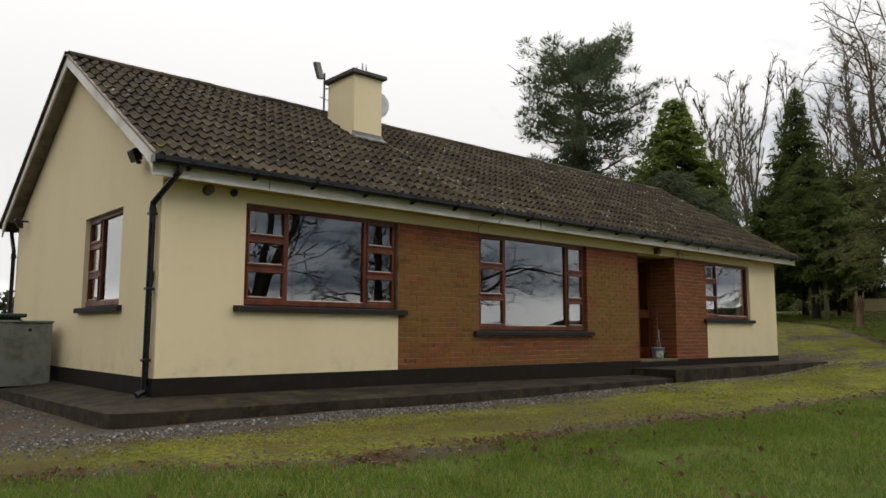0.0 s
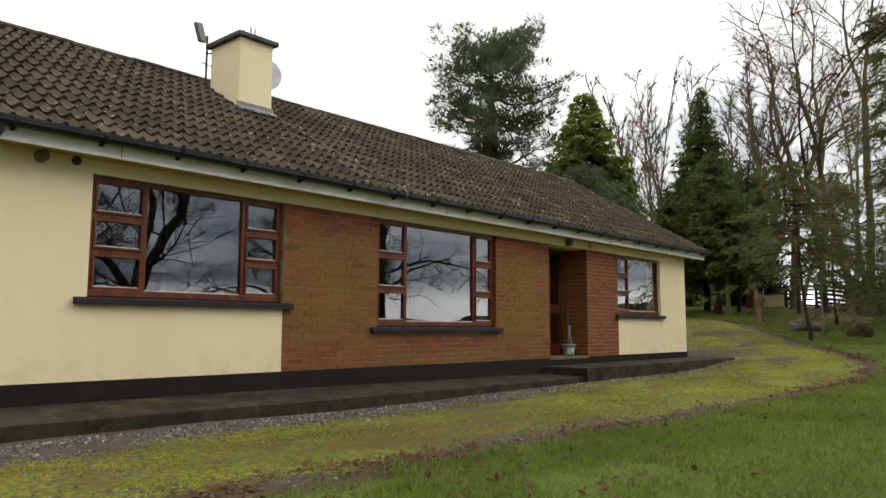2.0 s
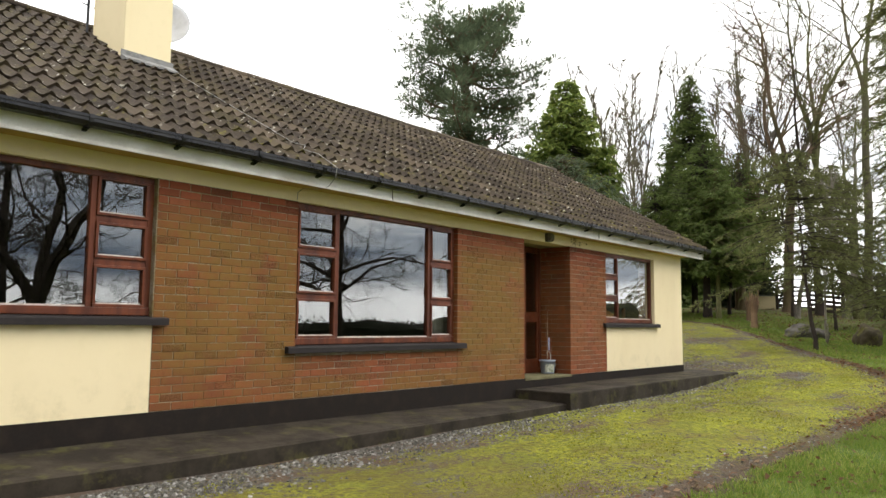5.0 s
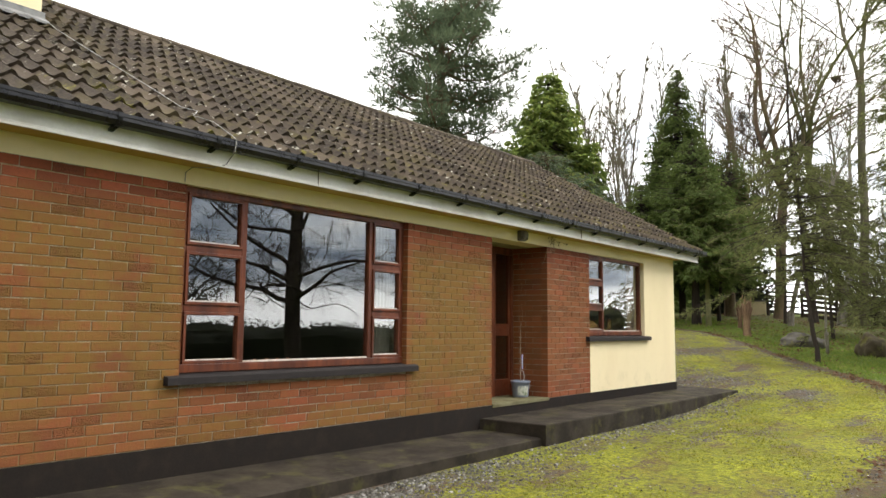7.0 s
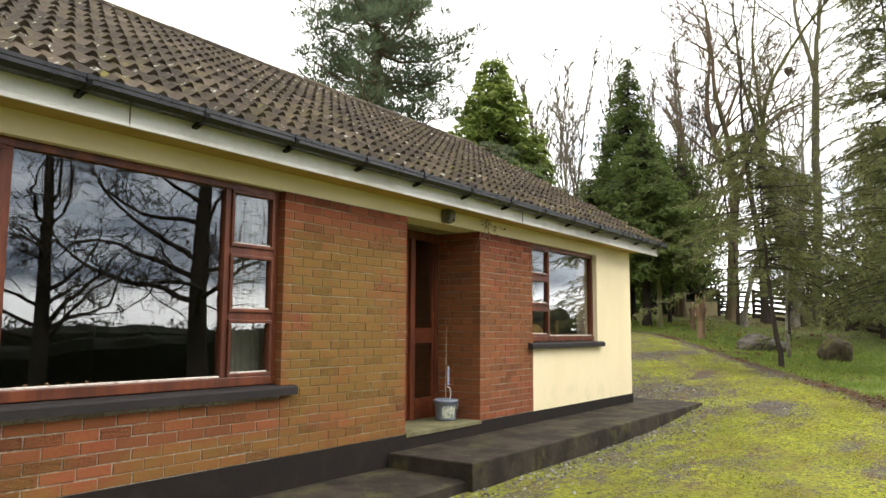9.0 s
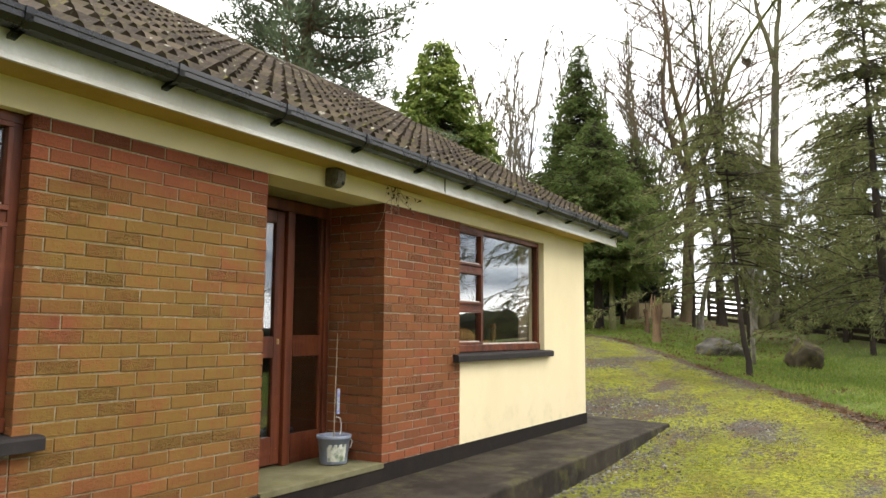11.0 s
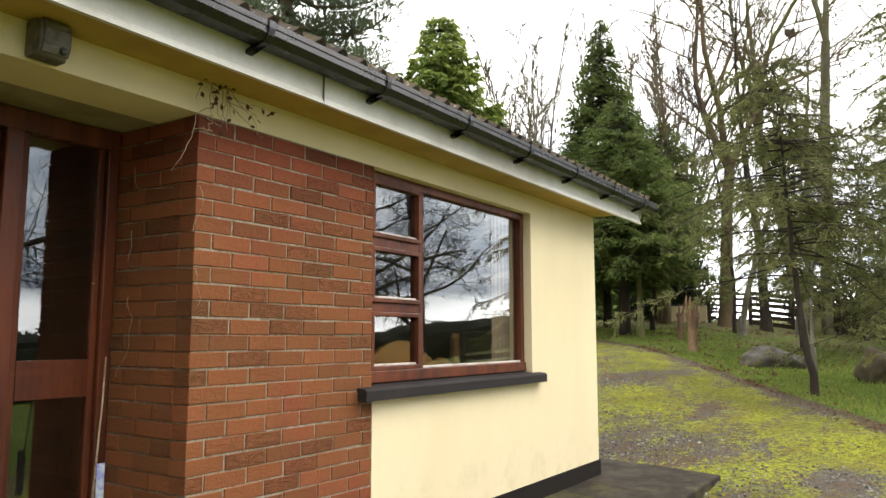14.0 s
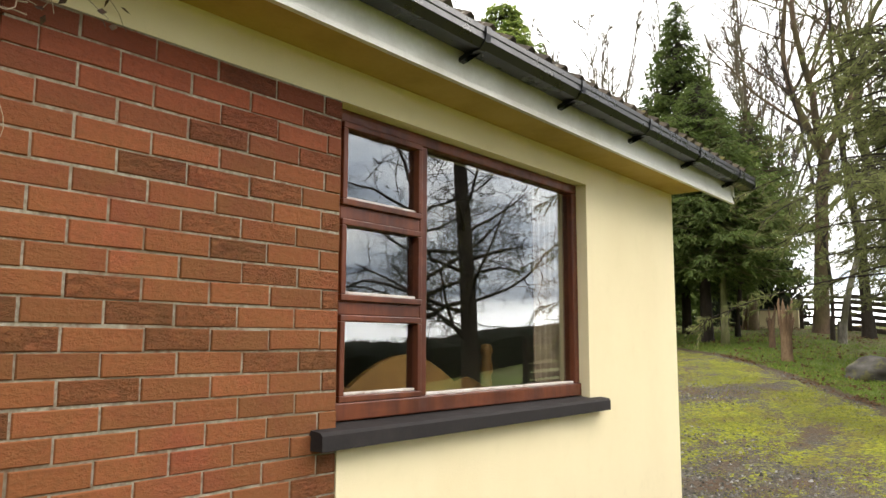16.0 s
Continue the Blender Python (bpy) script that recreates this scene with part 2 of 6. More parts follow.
def make_ground():
    """Lawn, with a mossy gravel drive in front of the house that bends away past its far end."""
    m = Mat("lawn_and_mossy_drive", 0.95, 0, 0.2)
    x, y, z = m.xyz()
    wob = m.math("MULTIPLY", m.math("SUBTRACT", m.noise(1.6, 5, 0.7), 0.5), 0.55)
    # outer edge of the drive: y = edge(x)
    curve = m.n("ShaderNodeFloatCurve")
    lin = m.n("ShaderNodeMapRange", **{"From Min": -20.0, "From Max": 60.0, "To Min": 0.0, "To Max": 1.0})
    m.link(x, lin.inputs[0])
    cv = curve.mapping.curves[0]
    pts = [(-20, 4.0), (-6, -1.2), (-2, -2.9), (0.3, -3.85), (5, -4.05), (9, -4.25), (13, -4.35), (15.8, -3.9), (18, -2.75), (20.1, -1.5), (22.4, -0.2), (25, 1.55), (27.1, 3.65), (28.7, 5.4), (36, 14.0), (60, 19.9)]
    for k, (px, py) in enumerate(pts):
        u, v = (px + 20) / 80, (py + 10) / 30
        if k < 2:
            cv.points[k].location = (u, v)
        else:
            cv.points.new(u, v)
    curve.mapping.update()
    m.link(lin.outputs[0], curve.inputs["Value"])
    edge = m.math("SUBTRACT", m.math("MULTIPLY", curve.outputs[0], 30.0), 10.0)
    off = m.math("ADD", m.math("SUBTRACT", y, edge), wob)          # > 0 on the drive
    drive = m.step(off, -0.12, 0.12)
    # lawn
    g1, g2, g3 = m.noise(0.5, 4), m.noise(5, 5, 0.7), m.noise(70, 3, 0.7)
    lawn = m.mix(m.step(g1, 0.35, 0.65), (0.084, 0.130, 0.017), (0.135, 0.180, 0.026))
    lawn = m.mix(m.step(g2, 0.42, 0.7, 0, 0.6), lawn, (0.072, 0.098, 0.020))
    lawn = m.mix(m.step(g3, 0.45, 0.75, 0, 0.6), lawn, (0.16, 0.185, 0.05))
    leaf = m.math("MULTIPLY", m.step(m.noise(16, 4, 0.7), 0.66, 0.72), m.step(m.noise(0.9, 4), 0.5, 0.62))
    lawn = m.mix(leaf, lawn, (0.10, 0.05, 0.025))
    # gravel and moss
    st = m.n("ShaderNodeTexVoronoi", Scale=42.0)
    m.link(m.where(), st.inputs["Vector"])
    peb = m.mix(m.step(m.noise(30, 3), 0.3, 0.7), (0.10, 0.088, 0.070), (0.21, 0.19, 0.16))
    peb = m.mix(m.step(st.outputs["Distance"], 0.25, 0.6, 0, 0.8), peb, (0.05, 0.042, 0.034))
    peb = m.mix(m.step(m.noise(1.9, 5, 0.7), 0.42, 0.62, 0, 0.85), peb, (0.105, 0.066, 0.038))
    m1, m2 = m.noise(1.3, 7, 0.72, (0.42, 1, 1)), m.noise(24, 4, 0.7)
    clump = m.noise(12, 5, 0.75)
    moss = m.mix(m.step(m2, 0.35, 0.7), (0.165, 0.182, 0.015), (0.36, 0.375, 0.024))
    moss = m.mix(m.step(m.noise(0.9, 5, 0.65), 0.46, 0.62, 0, 0.55), moss, (0.150, 0.172, 0.019))
    moss = m.mix(m.step(m.noise(1.9, 6, 0.72, (0.6, 1, 1)), 0.47, 0.64, 0, 0.75), moss, (0.19, 0.150, 0.028))
    moss = m.mix(m.step(clump, 0.38, 0.58, 0.6, 0), moss, (0.062, 0.060, 0.016))
    bare = m.math("ADD", m.math("MULTIPLY", m.step(y, -1.9, -1.2, 0, 0.2), m.step(x, 6.0, 10.0, 1, 0.3)), m.step(off, 0.15, 0.55, 0.14, 0))
    # two worn wheel lines where the moss is thin
    across = m.math("ABSOLUTE", m.math("SUBTRACT", m.math("ABSOLUTE", m.math("SUBTRACT", off, 1.35), 0.0), 0.68), 0.0)
    rut = m.math("MULTIPLY", m.step(across, 0.05, 0.30, 0.05, 0), m.step(m.noise(0.8, 4, 0.6), 0.38, 0.6, 0.2, 1))
    bare = m.math("ADD", bare, rut)
    # stony patches round the far corner of the house
    for px, py, rx, ry in ((16.9, 0.3, 1.0, 1.1), (18.5, 1.1, 0.8, 0.6), (21.4, 2.0, 0.9, 0.45), (16.2, -1.9, 0.7, 0.35)):
        du = m.math("DIVIDE", m.math("SUBTRACT", x, px), rx)
        dv = m.math("DIVIDE", m.math("SUBTRACT", y, py), ry)
        r2 = m.math("ADD", m.math("MULTIPLY", du, du), m.math("MULTIPLY", dv, dv))
        bare = m.math("ADD", bare, m.step(r2, 0.15, 1.5, 0.085, 0))
    cover = m.step(m.math("SUBTRACT", m.math("ADD", m1, m.math("ADD", m.math("MULTIPLY", m.math("SUBTRACT", m2, 0.5), 0.4), m.math("MULTIPLY", m.math("SUBTRACT", clump, 0.5), 0.35))), bare), 0.355, 0.465)
    fleck = m.math("MULTIPLY", m.step(m.noise(38, 4, 0.75), 0.56, 0.70), m.step(m.noise(1.4, 4, 0.6), 0.36, 0.6, 0.3, 1))
    moss = m.mix(m.math("MULTIPLY", fleck, 0.75), moss, (0.085, 0.066, 0.030))
    moss = m.mix(m.step(m.noise(0.55, 4, 0.6), 0.45, 0.65, 0, 0.4), moss, (0.115, 0.115, 0.018))
    # the moss is older and browner by the near gable, fresh towards the far end
    old = m.math("MULTIPLY", m.step(x, 1.0, 10.0, 0.9, 0), m.step(m.noise(0.9, 5, 0.65, (0.5, 1, 1)), 0.36, 0.6, 0.25, 1))
    moss = m.mix(old, moss, (0.105, 0.082, 0.022))
    dr = m.mix(cover, peb, moss)
    soil = m.math("MULTIPLY", m.step(off, -0.22, -0.02), m.step(off, 0.12, 0.40, 1, 0))
    soil = m.math("MULTIPLY", soil, m.step(m.noise(2.6, 5, 0.7), 0.32, 0.5, 0.35, 1))
    litter = m.math("MULTIPLY", m.step(x, 25.0, 33.0), m.step(m.noise(1.1, 5, 0.65), 0.42, 0.6, 0.05, 0.8))
    lawn = m.mix(litter, lawn, (0.12, 0.088, 0.050))
    c = m.mix(m.math("MULTIPLY", soil, 0.85), m.mix(drive, lawn, dr), (0.085, 0.058, 0.036))
    m.colour(m.mix(1.0, c, (0.84, 0.84, 0.84), "MULTIPLY"))
    h = m.math("ADD", m.math("MULTIPLY", st.outputs["Distance"], -0.5), m.math("ADD", m2, g3))
    m.bump(m.math("ADD", h, m.math("MULTIPLY", clump, 1.6)), 0.03, 0.7)
    return m.m


def make_bark(name, light, dark, moss=0.0):
    m = Mat(name, 0.95, 0, 0.15)
    a = m.noise(3.0, 5, 0.7, (1, 1, 0.3))
    f = m.noise(35, 4, 0.7, (1, 1, 0.25))
    c = m.mix(m.step(a, 0.35, 0.68), light, dark)
    c = m.mix(m.step(f, 0.4, 0.7, 0, 0.6), c, dark)
    if moss:
        c = m.mix(m.math("MULTIPLY", m.step(m.noise(0.9, 4), 0.4, 0.62), moss), c, (0.10, 0.11, 0.03))
    m.colour(c)
    m.bump(f, 0.02, 0.8)
    return m.m


def make_leaf(name, a, b, c2, rough=0.7):
    m = Mat(name, rough, 0, 0.25)
    r = m.random()
    c = m.ramp(r, [(0.0, a), (0.55, b), (1.0, c2)])
    c = m.mix(m.step(m.noise(0.55, 3), 0.35, 0.68, 0, 0.6), c, a)
    m.colour(c)
    # thin leaves let some light through
    lit = m.n("ShaderNodeBsdfTranslucent")
    m.link(c, lit.inputs["Color"])
    mixed = m.n("ShaderNodeMixShader")
    mixed.inputs[0].default_value = 0.5
    m.link(m.b.outputs[0], mixed.inputs[1])
    m.link(lit.outputs[0], mixed.inputs[2])
    out = next(n for n in m.nt.nodes if n.type == "OUTPUT_MATERIAL")
    m.link(mixed.outputs[0], out.inputs["Surface"])
    return m.m


PLASTER, BRICK, MORTAR, TILE = make_plaster(), make_brick(), make_mortar(), make_tile()
PATHC = make_concrete("damp_dark_concrete", (0.038, 0.030, 0.020), (0.016, 0.012, 0.008), 0.3)
SLABC = make_concrete("mossy_threshold_concrete", (0.18, 0.165, 0.09), (0.11, 0.10, 0.05), 0.4)
PLINTHM = worn("black_plinth_paint", (0.013, 0.010, 0.008), (0.024, 0.018, 0.014), 0.85, 5, 0.003, spec=0.15)
SILLM = worn("dark_grey_sill_paint", (0.018, 0.015, 0.015), (0.032, 0.027, 0.025), 0.75, 8, 0.002, spec=0.2)
WHITE = worn("white_upvc_fascia", (0.70, 0.68, 0.62), (0.38, 0.34, 0.26), 0.42, 1.7, 0.0004, amount=0.6)
# soffit cream darkened to ochre: the shade under the eaves is in its colour
SOFFIT = worn("shade_darkened_soffit", (0.46, 0.315, 0.080), (0.33, 0.22, 0.055), 0.75, 3, 0.001, amount=0.6)
BLACKP = worn("black_pvc", (0.007, 0.007, 0.008), (0.017, 0.017, 0.018), 0.3, 6, 0.0004, amount=0.6)
DOORWOOD = make_stained_wood("varnished_door_timber", 1.4)
WOOD, GLASS, GROUND = make_stained_wood(k=1.35), make_glass(), make_ground()
LEAD = worn("lead_flashing", (0.20, 0.20, 0.19), (0.10, 0.10, 0.095), 0.6, 9, 0.002)
CAPC = worn("chimney_cap_concrete", (0.10, 0.095, 0.085), (0.05, 0.047, 0.042), 0.9, 7, 0.004)
STEEL = worn("galvanised_steel", (0.42, 0.42, 0.42), (0.25, 0.25, 0.25), 0.4, 9, 0.0005, metal=0.8)
BARK_GREY = make_bark("grey_brown_bark", (0.19, 0.165, 0.125), (0.088, 0.075, 0.056), 0.4)
BARK_MOSS = make_bark("mossy_bark", (0.20, 0.185, 0.10), (0.095, 0.092, 0.042), 0.9)
BARK_DARK = make_bark("dark_bark", (0.060, 0.048, 0.038), (0.028, 0.022, 0.018))
BARK_PINE = make_bark("red_brown_bark", (0.19, 0.13, 0.085), (0.09, 0.062, 0.043), 0.35)
BARK_BIRCH = make_bark("pale_birch_bark", (0.36, 0.33, 0.28), (0.10, 0.085, 0.07), 0.5)
LEAF_PINE = make_leaf("pine_needles", (0.075, 0.102, 0.055), (0.115, 0.148, 0.080), (0.18, 0.215, 0.125))
LEAF_CYP = make_leaf("cypress_sprays", (0.105, 0.155, 0.034), (0.21, 0.275, 0.060), (0.36, 0.40, 0.10))
LEAF_FIR = make_leaf("fir_sprays", (0.070, 0.104, 0.025), (0.122, 0.165, 0.040), (0.20, 0.235, 0.070))
LEAF_SPR = make_leaf("spruce_sprays", (0.118, 0.132, 0.046), (0.182, 0.194, 0.068), (0.27, 0.275, 0.105))
# wall and ceiling paint darkened in place of the rooms' dim light
INSIDE = worn("dimmed_room_paint", (0.13, 0.11, 0.085), (0.10, 0.085, 0.065), 0.9, 2, 0.001)
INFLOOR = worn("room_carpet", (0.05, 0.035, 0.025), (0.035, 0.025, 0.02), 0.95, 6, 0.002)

# ---- building helpers ----
def mesh_of(name, verts, faces, material):
    me = bpy.data.meshes.new(name)
    me.from_pydata([tuple(v) for v in verts], [], faces)
    me.materials.append(material)
    me.update()
    return me


def part(name, bm, material, parent=None, label="", smooth=False):
    """Link a bmesh as one mesh object, under a thing or a part where one is given."""
    me = bpy.data.meshes.new(name)
    bmesh.ops.recalc_face_normals(bm, faces=bm.faces[:])
    bm.to_mesh(me)
    bm.free()
    me.materials.append(material)
    if smooth:
        for p in me.polygons:
            p.use_smooth = True
    ob = new(name, me)
    if parent is not None:
        ob.parent = parent
    if label:
        tagged(ob, label)
    return ob


def box(bm, x0, x1, y0, y1, z0, z1, bevel=0.0):
    vs = [bm.verts.new(p) for p in ((x0, y0, z0), (x1, y0, z0), (x1, y1, z0), (x0, y1, z0), (x0, y0, z1), (x1, y0, z1), (x1, y1, z1), (x0, y1, z1))]
    fs = [bm.faces.new([vs[k] for k in f]) for f in ((3, 2, 1, 0), (4, 5, 6, 7), (0, 1, 5, 4), (1, 2, 6, 5), (2, 3, 7, 6), (3, 0, 4, 7))]
    if bevel:
        es = list({e for f in fs for e in f.edges})
        bmesh.ops.bevel(bm, geom=es, offset=bevel, segments=2, profile=0.5, affect="EDGES")
    return bm


def boxes(rows, bevel=0.0):
    bm = bmesh.new()
    for r in rows:
        box(bm, *r, bevel=bevel)
    return bm


def prism(bm, outline, axis, a, b):
    """Extrude a closed outline of (u, v) pairs along x, y or z from a to b."""
    def put(u, v, w):
        return {"x": (w, u, v), "y": (u, w, v), "z": (u, v, w)}[axis]
    lo = [bm.verts.new(put(u, v, a)) for u, v in outline]
    hi = [bm.verts.new(put(u, v, b)) for u, v in outline]
    n = len(outline)
    bm.faces.new(lo[::-1])
    bm.faces.new(hi)
    for k in range(n):
        bm.faces.new((lo[k], lo[(k + 1) % n], hi[(k + 1) % n], hi[k]))
    return bm


def tube(bm, pts, r, sides=8, r_end=None):
    """A round bar along a line of points."""
    pts = [Vector(p) for p in pts]
    rings = []
    side = None
    for k, p in enumerate(pts):
        d = (pts[min(k + 1, len(pts) - 1)] - pts[max(k - 1, 0)]).normalized()
        if side is None:
            side = d.orthogonal().normalized()
        side = (side - d * side.dot(d)).normalized()
        up = d.cross(side)
        rr = r if r_end is None else r + (r_end - r) * k / (len(pts) - 1)
        rings.append([bm.verts.new(p + rr * (math.cos(2 * math.pi * j / sides) * side + math.sin(2 * math.pi * j / sides) * up)) for j in range(sides)])
    for a, b in zip(rings, rings[1:]):
        for j in range(sides):
            bm.faces.new((a[j], a[(j + 1) % sides], b[(j + 1) % sides], b[j]))
    bm.faces.new(rings[0][::-1])
    bm.faces.new(rings[-1])
    return bm


def thing(name, label, category, at=(0, 0, 0), group="", kind=""):
    ob = new(name)
    ob.location = at
    ob.empty_display_size = 0.1
    return tagged(ob, label, category, group, kind)


# ---- ground ----
def smooth(t):
    t = max(0.0, min(1.0, t))
    return t * t * (3 - 2 * t)


RISE = [(-40, -0.75), (-6, -0.46), (0, -0.43), (6, -0.41), (12, -0.37), (14, -0.30), (16, -0.17), (18, 0.0), (20, 0.15), (22, 0.26), (24, 0.36), (26.4, 0.46), (28, 0.58), (30.5, 0.78), (38, 1.36), (44, 1.5), (50, 1.35), (90, 0.6), (3000, 0.6)]


def ground_z(x, y):
    for (a, za), (b, zb) in zip(RISE, RISE[1:]):
        if x <= b:
            z = za + (zb - za) * max(0.0, (x - a)) / (b - a)
            break
    z -= 0.05 * smooth((-3.0 - y) / 3.0) + 0.35 * smooth((-5.0 - y) / 9.0) + 2.5 * smooth((-12 - y) / 70.0)
    k = smooth((x - 17.0) / 6.0)
    z += k * (0.13 * max(0.0, min(y, 3.5) - 0.5) - 0.04 * max(0.0, 0.5 - max(y, -6.0)))
    z += 0.03 * noise.noise((x * 0.35, y * 0.35, 0.0)) + 0.012 * noise.noise((x * 1.7, y * 1.7, 3.0))
    return z


def build_ground():
    def ticks(lo, a, b, hi, fine):
        t = [lo]
        for k in (0.5, 0.25, 0.12, 0.06, 0.03):
            t.append(a + (lo - a) * k)
        t += list(np.arange(a, b, fine))
        for k in (0.03, 0.06, 0.12, 0.25, 0.5, 1):
            t.append(b + (hi - b) * k)
        return sorted(set(t))
    xs, ys = ticks(-1500, -14, 48, 1500, 0.4), ticks(-1500, -26, 22, 1500, 0.4)
    verts = [(x, y, ground_z(x, y)) for y in ys for x in xs]
    n = len(xs)
    faces = [(j * n + i, j * n + i + 1, (j + 1) * n + i + 1, (j + 1) * n + i) for j in range(len(ys) - 1) for i in range(n - 1)]
    me = mesh_of("ground", verts, faces, GROUND)
    for p in me.polygons:
        p.use_smooth = True
    tagged(new("ground", me), "damp lawn with a mossy gravel drive", "ground", kind="structure")


build_ground()

# ---- the house: measures ----
LEN, DEEP, HEAD, EAVE = 15.25, 7.0, 2.10, 2.25
RIDGE_Y, RIDGE_Z, EDGE_Y, EDGE_Z = 3.5, 4.67, -0.33, 2.46
VERGE_L, VERGE_R = -0.22, 15.84
SLOPE = math.atan2(RIDGE_Z - EDGE_Z, RIDGE_Y - EDGE_Y)
W1, W2, W3 = (1.04, 3.42, 0.85, HEAD), (5.03, 7.75, 0.565, HEAD), (11.93, 13.92, 0.85, HEAD)
DOOR_X0, DOOR_X1, DOOR_Y = 9.35, 10.69, 0.57
TH = 0.30


def build_walls():
    top = 2.42
    front = boxes([
        (0, W1[0], 0, TH, 0, HEAD), (W1[0], W1[1], 0, TH, 0, 0.775), (W3[1], LEN, 0, TH, 0, HEAD), (W3[0], W3[1], 0, TH, 0, 0.765),
        (0, LEN, 0, TH, HEAD, top),
    ])
    f = tagged(part("wall_front", front, PLASTER), "cream rendered front wall of the bungalow", "wall", kind="structure")
    back = boxes([(0, LEN, DEEP - TH, DEEP, 0, top)])
    tagged(part("wall_back", back, PLASTER), "cream rendered back wall of the bungalow", "wall", kind="structure")
    gy0, gy1, gz0, gz1 = GW
    k = math.tan(SLOPE)
    for name, x0, x1, hole in (("wall_gable_west", 0, TH, True), ("wall_gable_east", LEN - TH, LEN, False)):
        bm = bmesh.new()
        lo, hi = TH, DEEP - TH
        if hole:
            for r in ((lo, gy0, 0, top), (gy1, hi, 0, top), (gy0, gy1, 0, gz0 - 0.08), (gy0, gy1, gz1, top)):
                box(bm, x0, x1, *r)
        else:
            box(bm, x0, x1, lo, hi, 0, top)
        prism(bm, [(0.0, top), (DEEP, top), (DEEP, top + 0.02), (RIDGE_Y, RIDGE_Z - 0.13), (0.0, top + 0.02)], "x", x0, x1)
        tagged(part(name, bm, PLASTER), "cream rendered gable wall with soft stains", "wall", kind="structure")
    # plinth, black, round the house
    bm = boxes([(-0.012, LEN + 0.012, -0.012, TH, -0.7, 0), (-0.012, LEN + 0.012, DEEP - TH, DEEP + 0.012, -0.7, 0), (-0.012, TH, TH, DEEP - TH, -0.7, 0), (LEN - TH, LEN + 0.012, TH, DEEP - TH, -0.7, 0)])
    tagged(part("plinth", bm, PLINTHM), "black painted plinth band under the walls", "plinth", kind="structure")
    return f


GW = (1.30, 2.86, 0.86, HEAD)
WALL_FRONT = build_walls()


def build_brick_backing():
    d = 0.0045
    rows = [(3.42, 5.022, d, TH, 0, HEAD), (5.03, 7.75, d, TH, 0, 0.475), (7.758, DOOR_X0 - 0.008, d, TH, 0, HEAD), (DOOR_X1 + 0.008, 11.922, d, TH, 0, HEAD),
            (DOOR_X0 - 0.2, DOOR_X0 - 0.008, TH, DOOR_Y + 0.1, 0, HEAD), (DOOR_X1 + 0.008, DOOR_X1 + 0.2, TH, DOOR_Y + 0.1, 0, HEAD)]
    return tagged(part("wall_brick", boxes(rows), MORTAR), "mortar bed of the red brick front panels", "wall", kind="structure")


WALL_BRICK = build_brick_backing()


# ---- windows ----
def bar(bm, x0, x1, z0, z1, y0, y1, b=0.006):
    box(bm, x0, x1, y0, y1, z0, z1, bevel=b)


def window(name, x0, x1, z0, z1, cols, mull, transoms, label, m=None, sash=()):
    """A timber window in the plane y = 0: cols gives which columns carry three small lights."""
    w = thing(name, label, "window", kind="structure")
    y0, y1, fw = 0.065, 0.14, 0.055
    frame_bm = bmesh.new()
    bar(frame_bm, x0, x1, z1 - fw, z1, y0, y1)
    bar(frame_bm, x0, x1, z0, z0 + 0.07, y0 - 0.012, y1)
    bar(frame_bm, x0, x0 + fw, z0 + 0.07, z1 - fw, y0, y1)
    bar(frame_bm, x1 - fw, x1, z0 + 0.07, z1 - fw, y0, y1)
    part("window_frame", frame_bm, WOOD, w)
    for c in mull:
        part("mullion", boxes([(c - 0.026, c + 0.026, y0 + 0.002, y1, z0 + 0.07, z1 - fw)], 0.006), WOOD, w)
    edges = [x0 + fw] + [v for c in mull for v in (c - 0.026, c + 0.026)] + [x1 - fw]
    for k in range(len(mull) + 1):
        a, b = edges[2 * k], edges[2 * k + 1]
        if k in cols:
            zs = [z0 + 0.07] + [v for t in transoms for v in (t - 0.028, t + 0.028)] + [z1 - fw]
            for t in transoms:
                part("transom", boxes([(a, b, y0 + 0.002, y1, t - 0.028, t + 0.028)], 0.005), WOOD, w)
            for r in range(len(transoms) + 1):
                c0, c1 = zs[2 * r], zs[2 * r + 1]
                s = 0.026
                ca = part("casement", boxes([(a, b, y0 - 0.014, y1 - 0.02, c0, c0 + s), (a, b, y0 - 0.014, y1 - 0.02, c1 - s, c1), (a, a + s, y0 - 0.014, y1 - 0.02, c0 + s, c1 - s), (b - s, b, y0 - 0.014, y1 - 0.02, c0 + s, c1 - s)], 0.004), WOOD, w)
                pane(a + s, b - s, c0 + s, c1 - s, 0.082, ca)
                bm = bmesh.new()
                bar(bm, a + s, b - s, c0 + s, c0 + s + 0.012, 0.068, 0.081, 0.003)
                part("putty", bm, PUTTY, ca, "flaking pale putty line")
        else:
            pane(a, b, z0 + 0.07, z1 - fw, 0.098, w)
            bm = bmesh.new()
            bar(bm, a, b, z0 + 0.07, z0 + 0.084, 0.075, 0.097, 0.003)
            part("putty", bm, PUTTY, w, "flaking pale putty line")
    bm = bmesh.new()
    o = 0.13
    prism(bm, [(-0.065, z0 - 0.085), (-0.065, z0 - 0.03), (-0.052, z0 - 0.018), (0.10, z0 - 0.001), (0.14, z0 - 0.001), (0.14, z0 - 0.085)], "x", x0 - o, x1 + o)
    part("sill", bm, SILLM, w, "dark grey painted concrete sill")
    if m is not None:
        w.matrix_world = m
    return w


def pane(x0, x1, z0, z1, y, parent):
    p = part("pane", boxes([(x0, x1, y, y + 0.004, z0, z1)]), GLASS, parent)
    p.visible_shadow = False
    return p


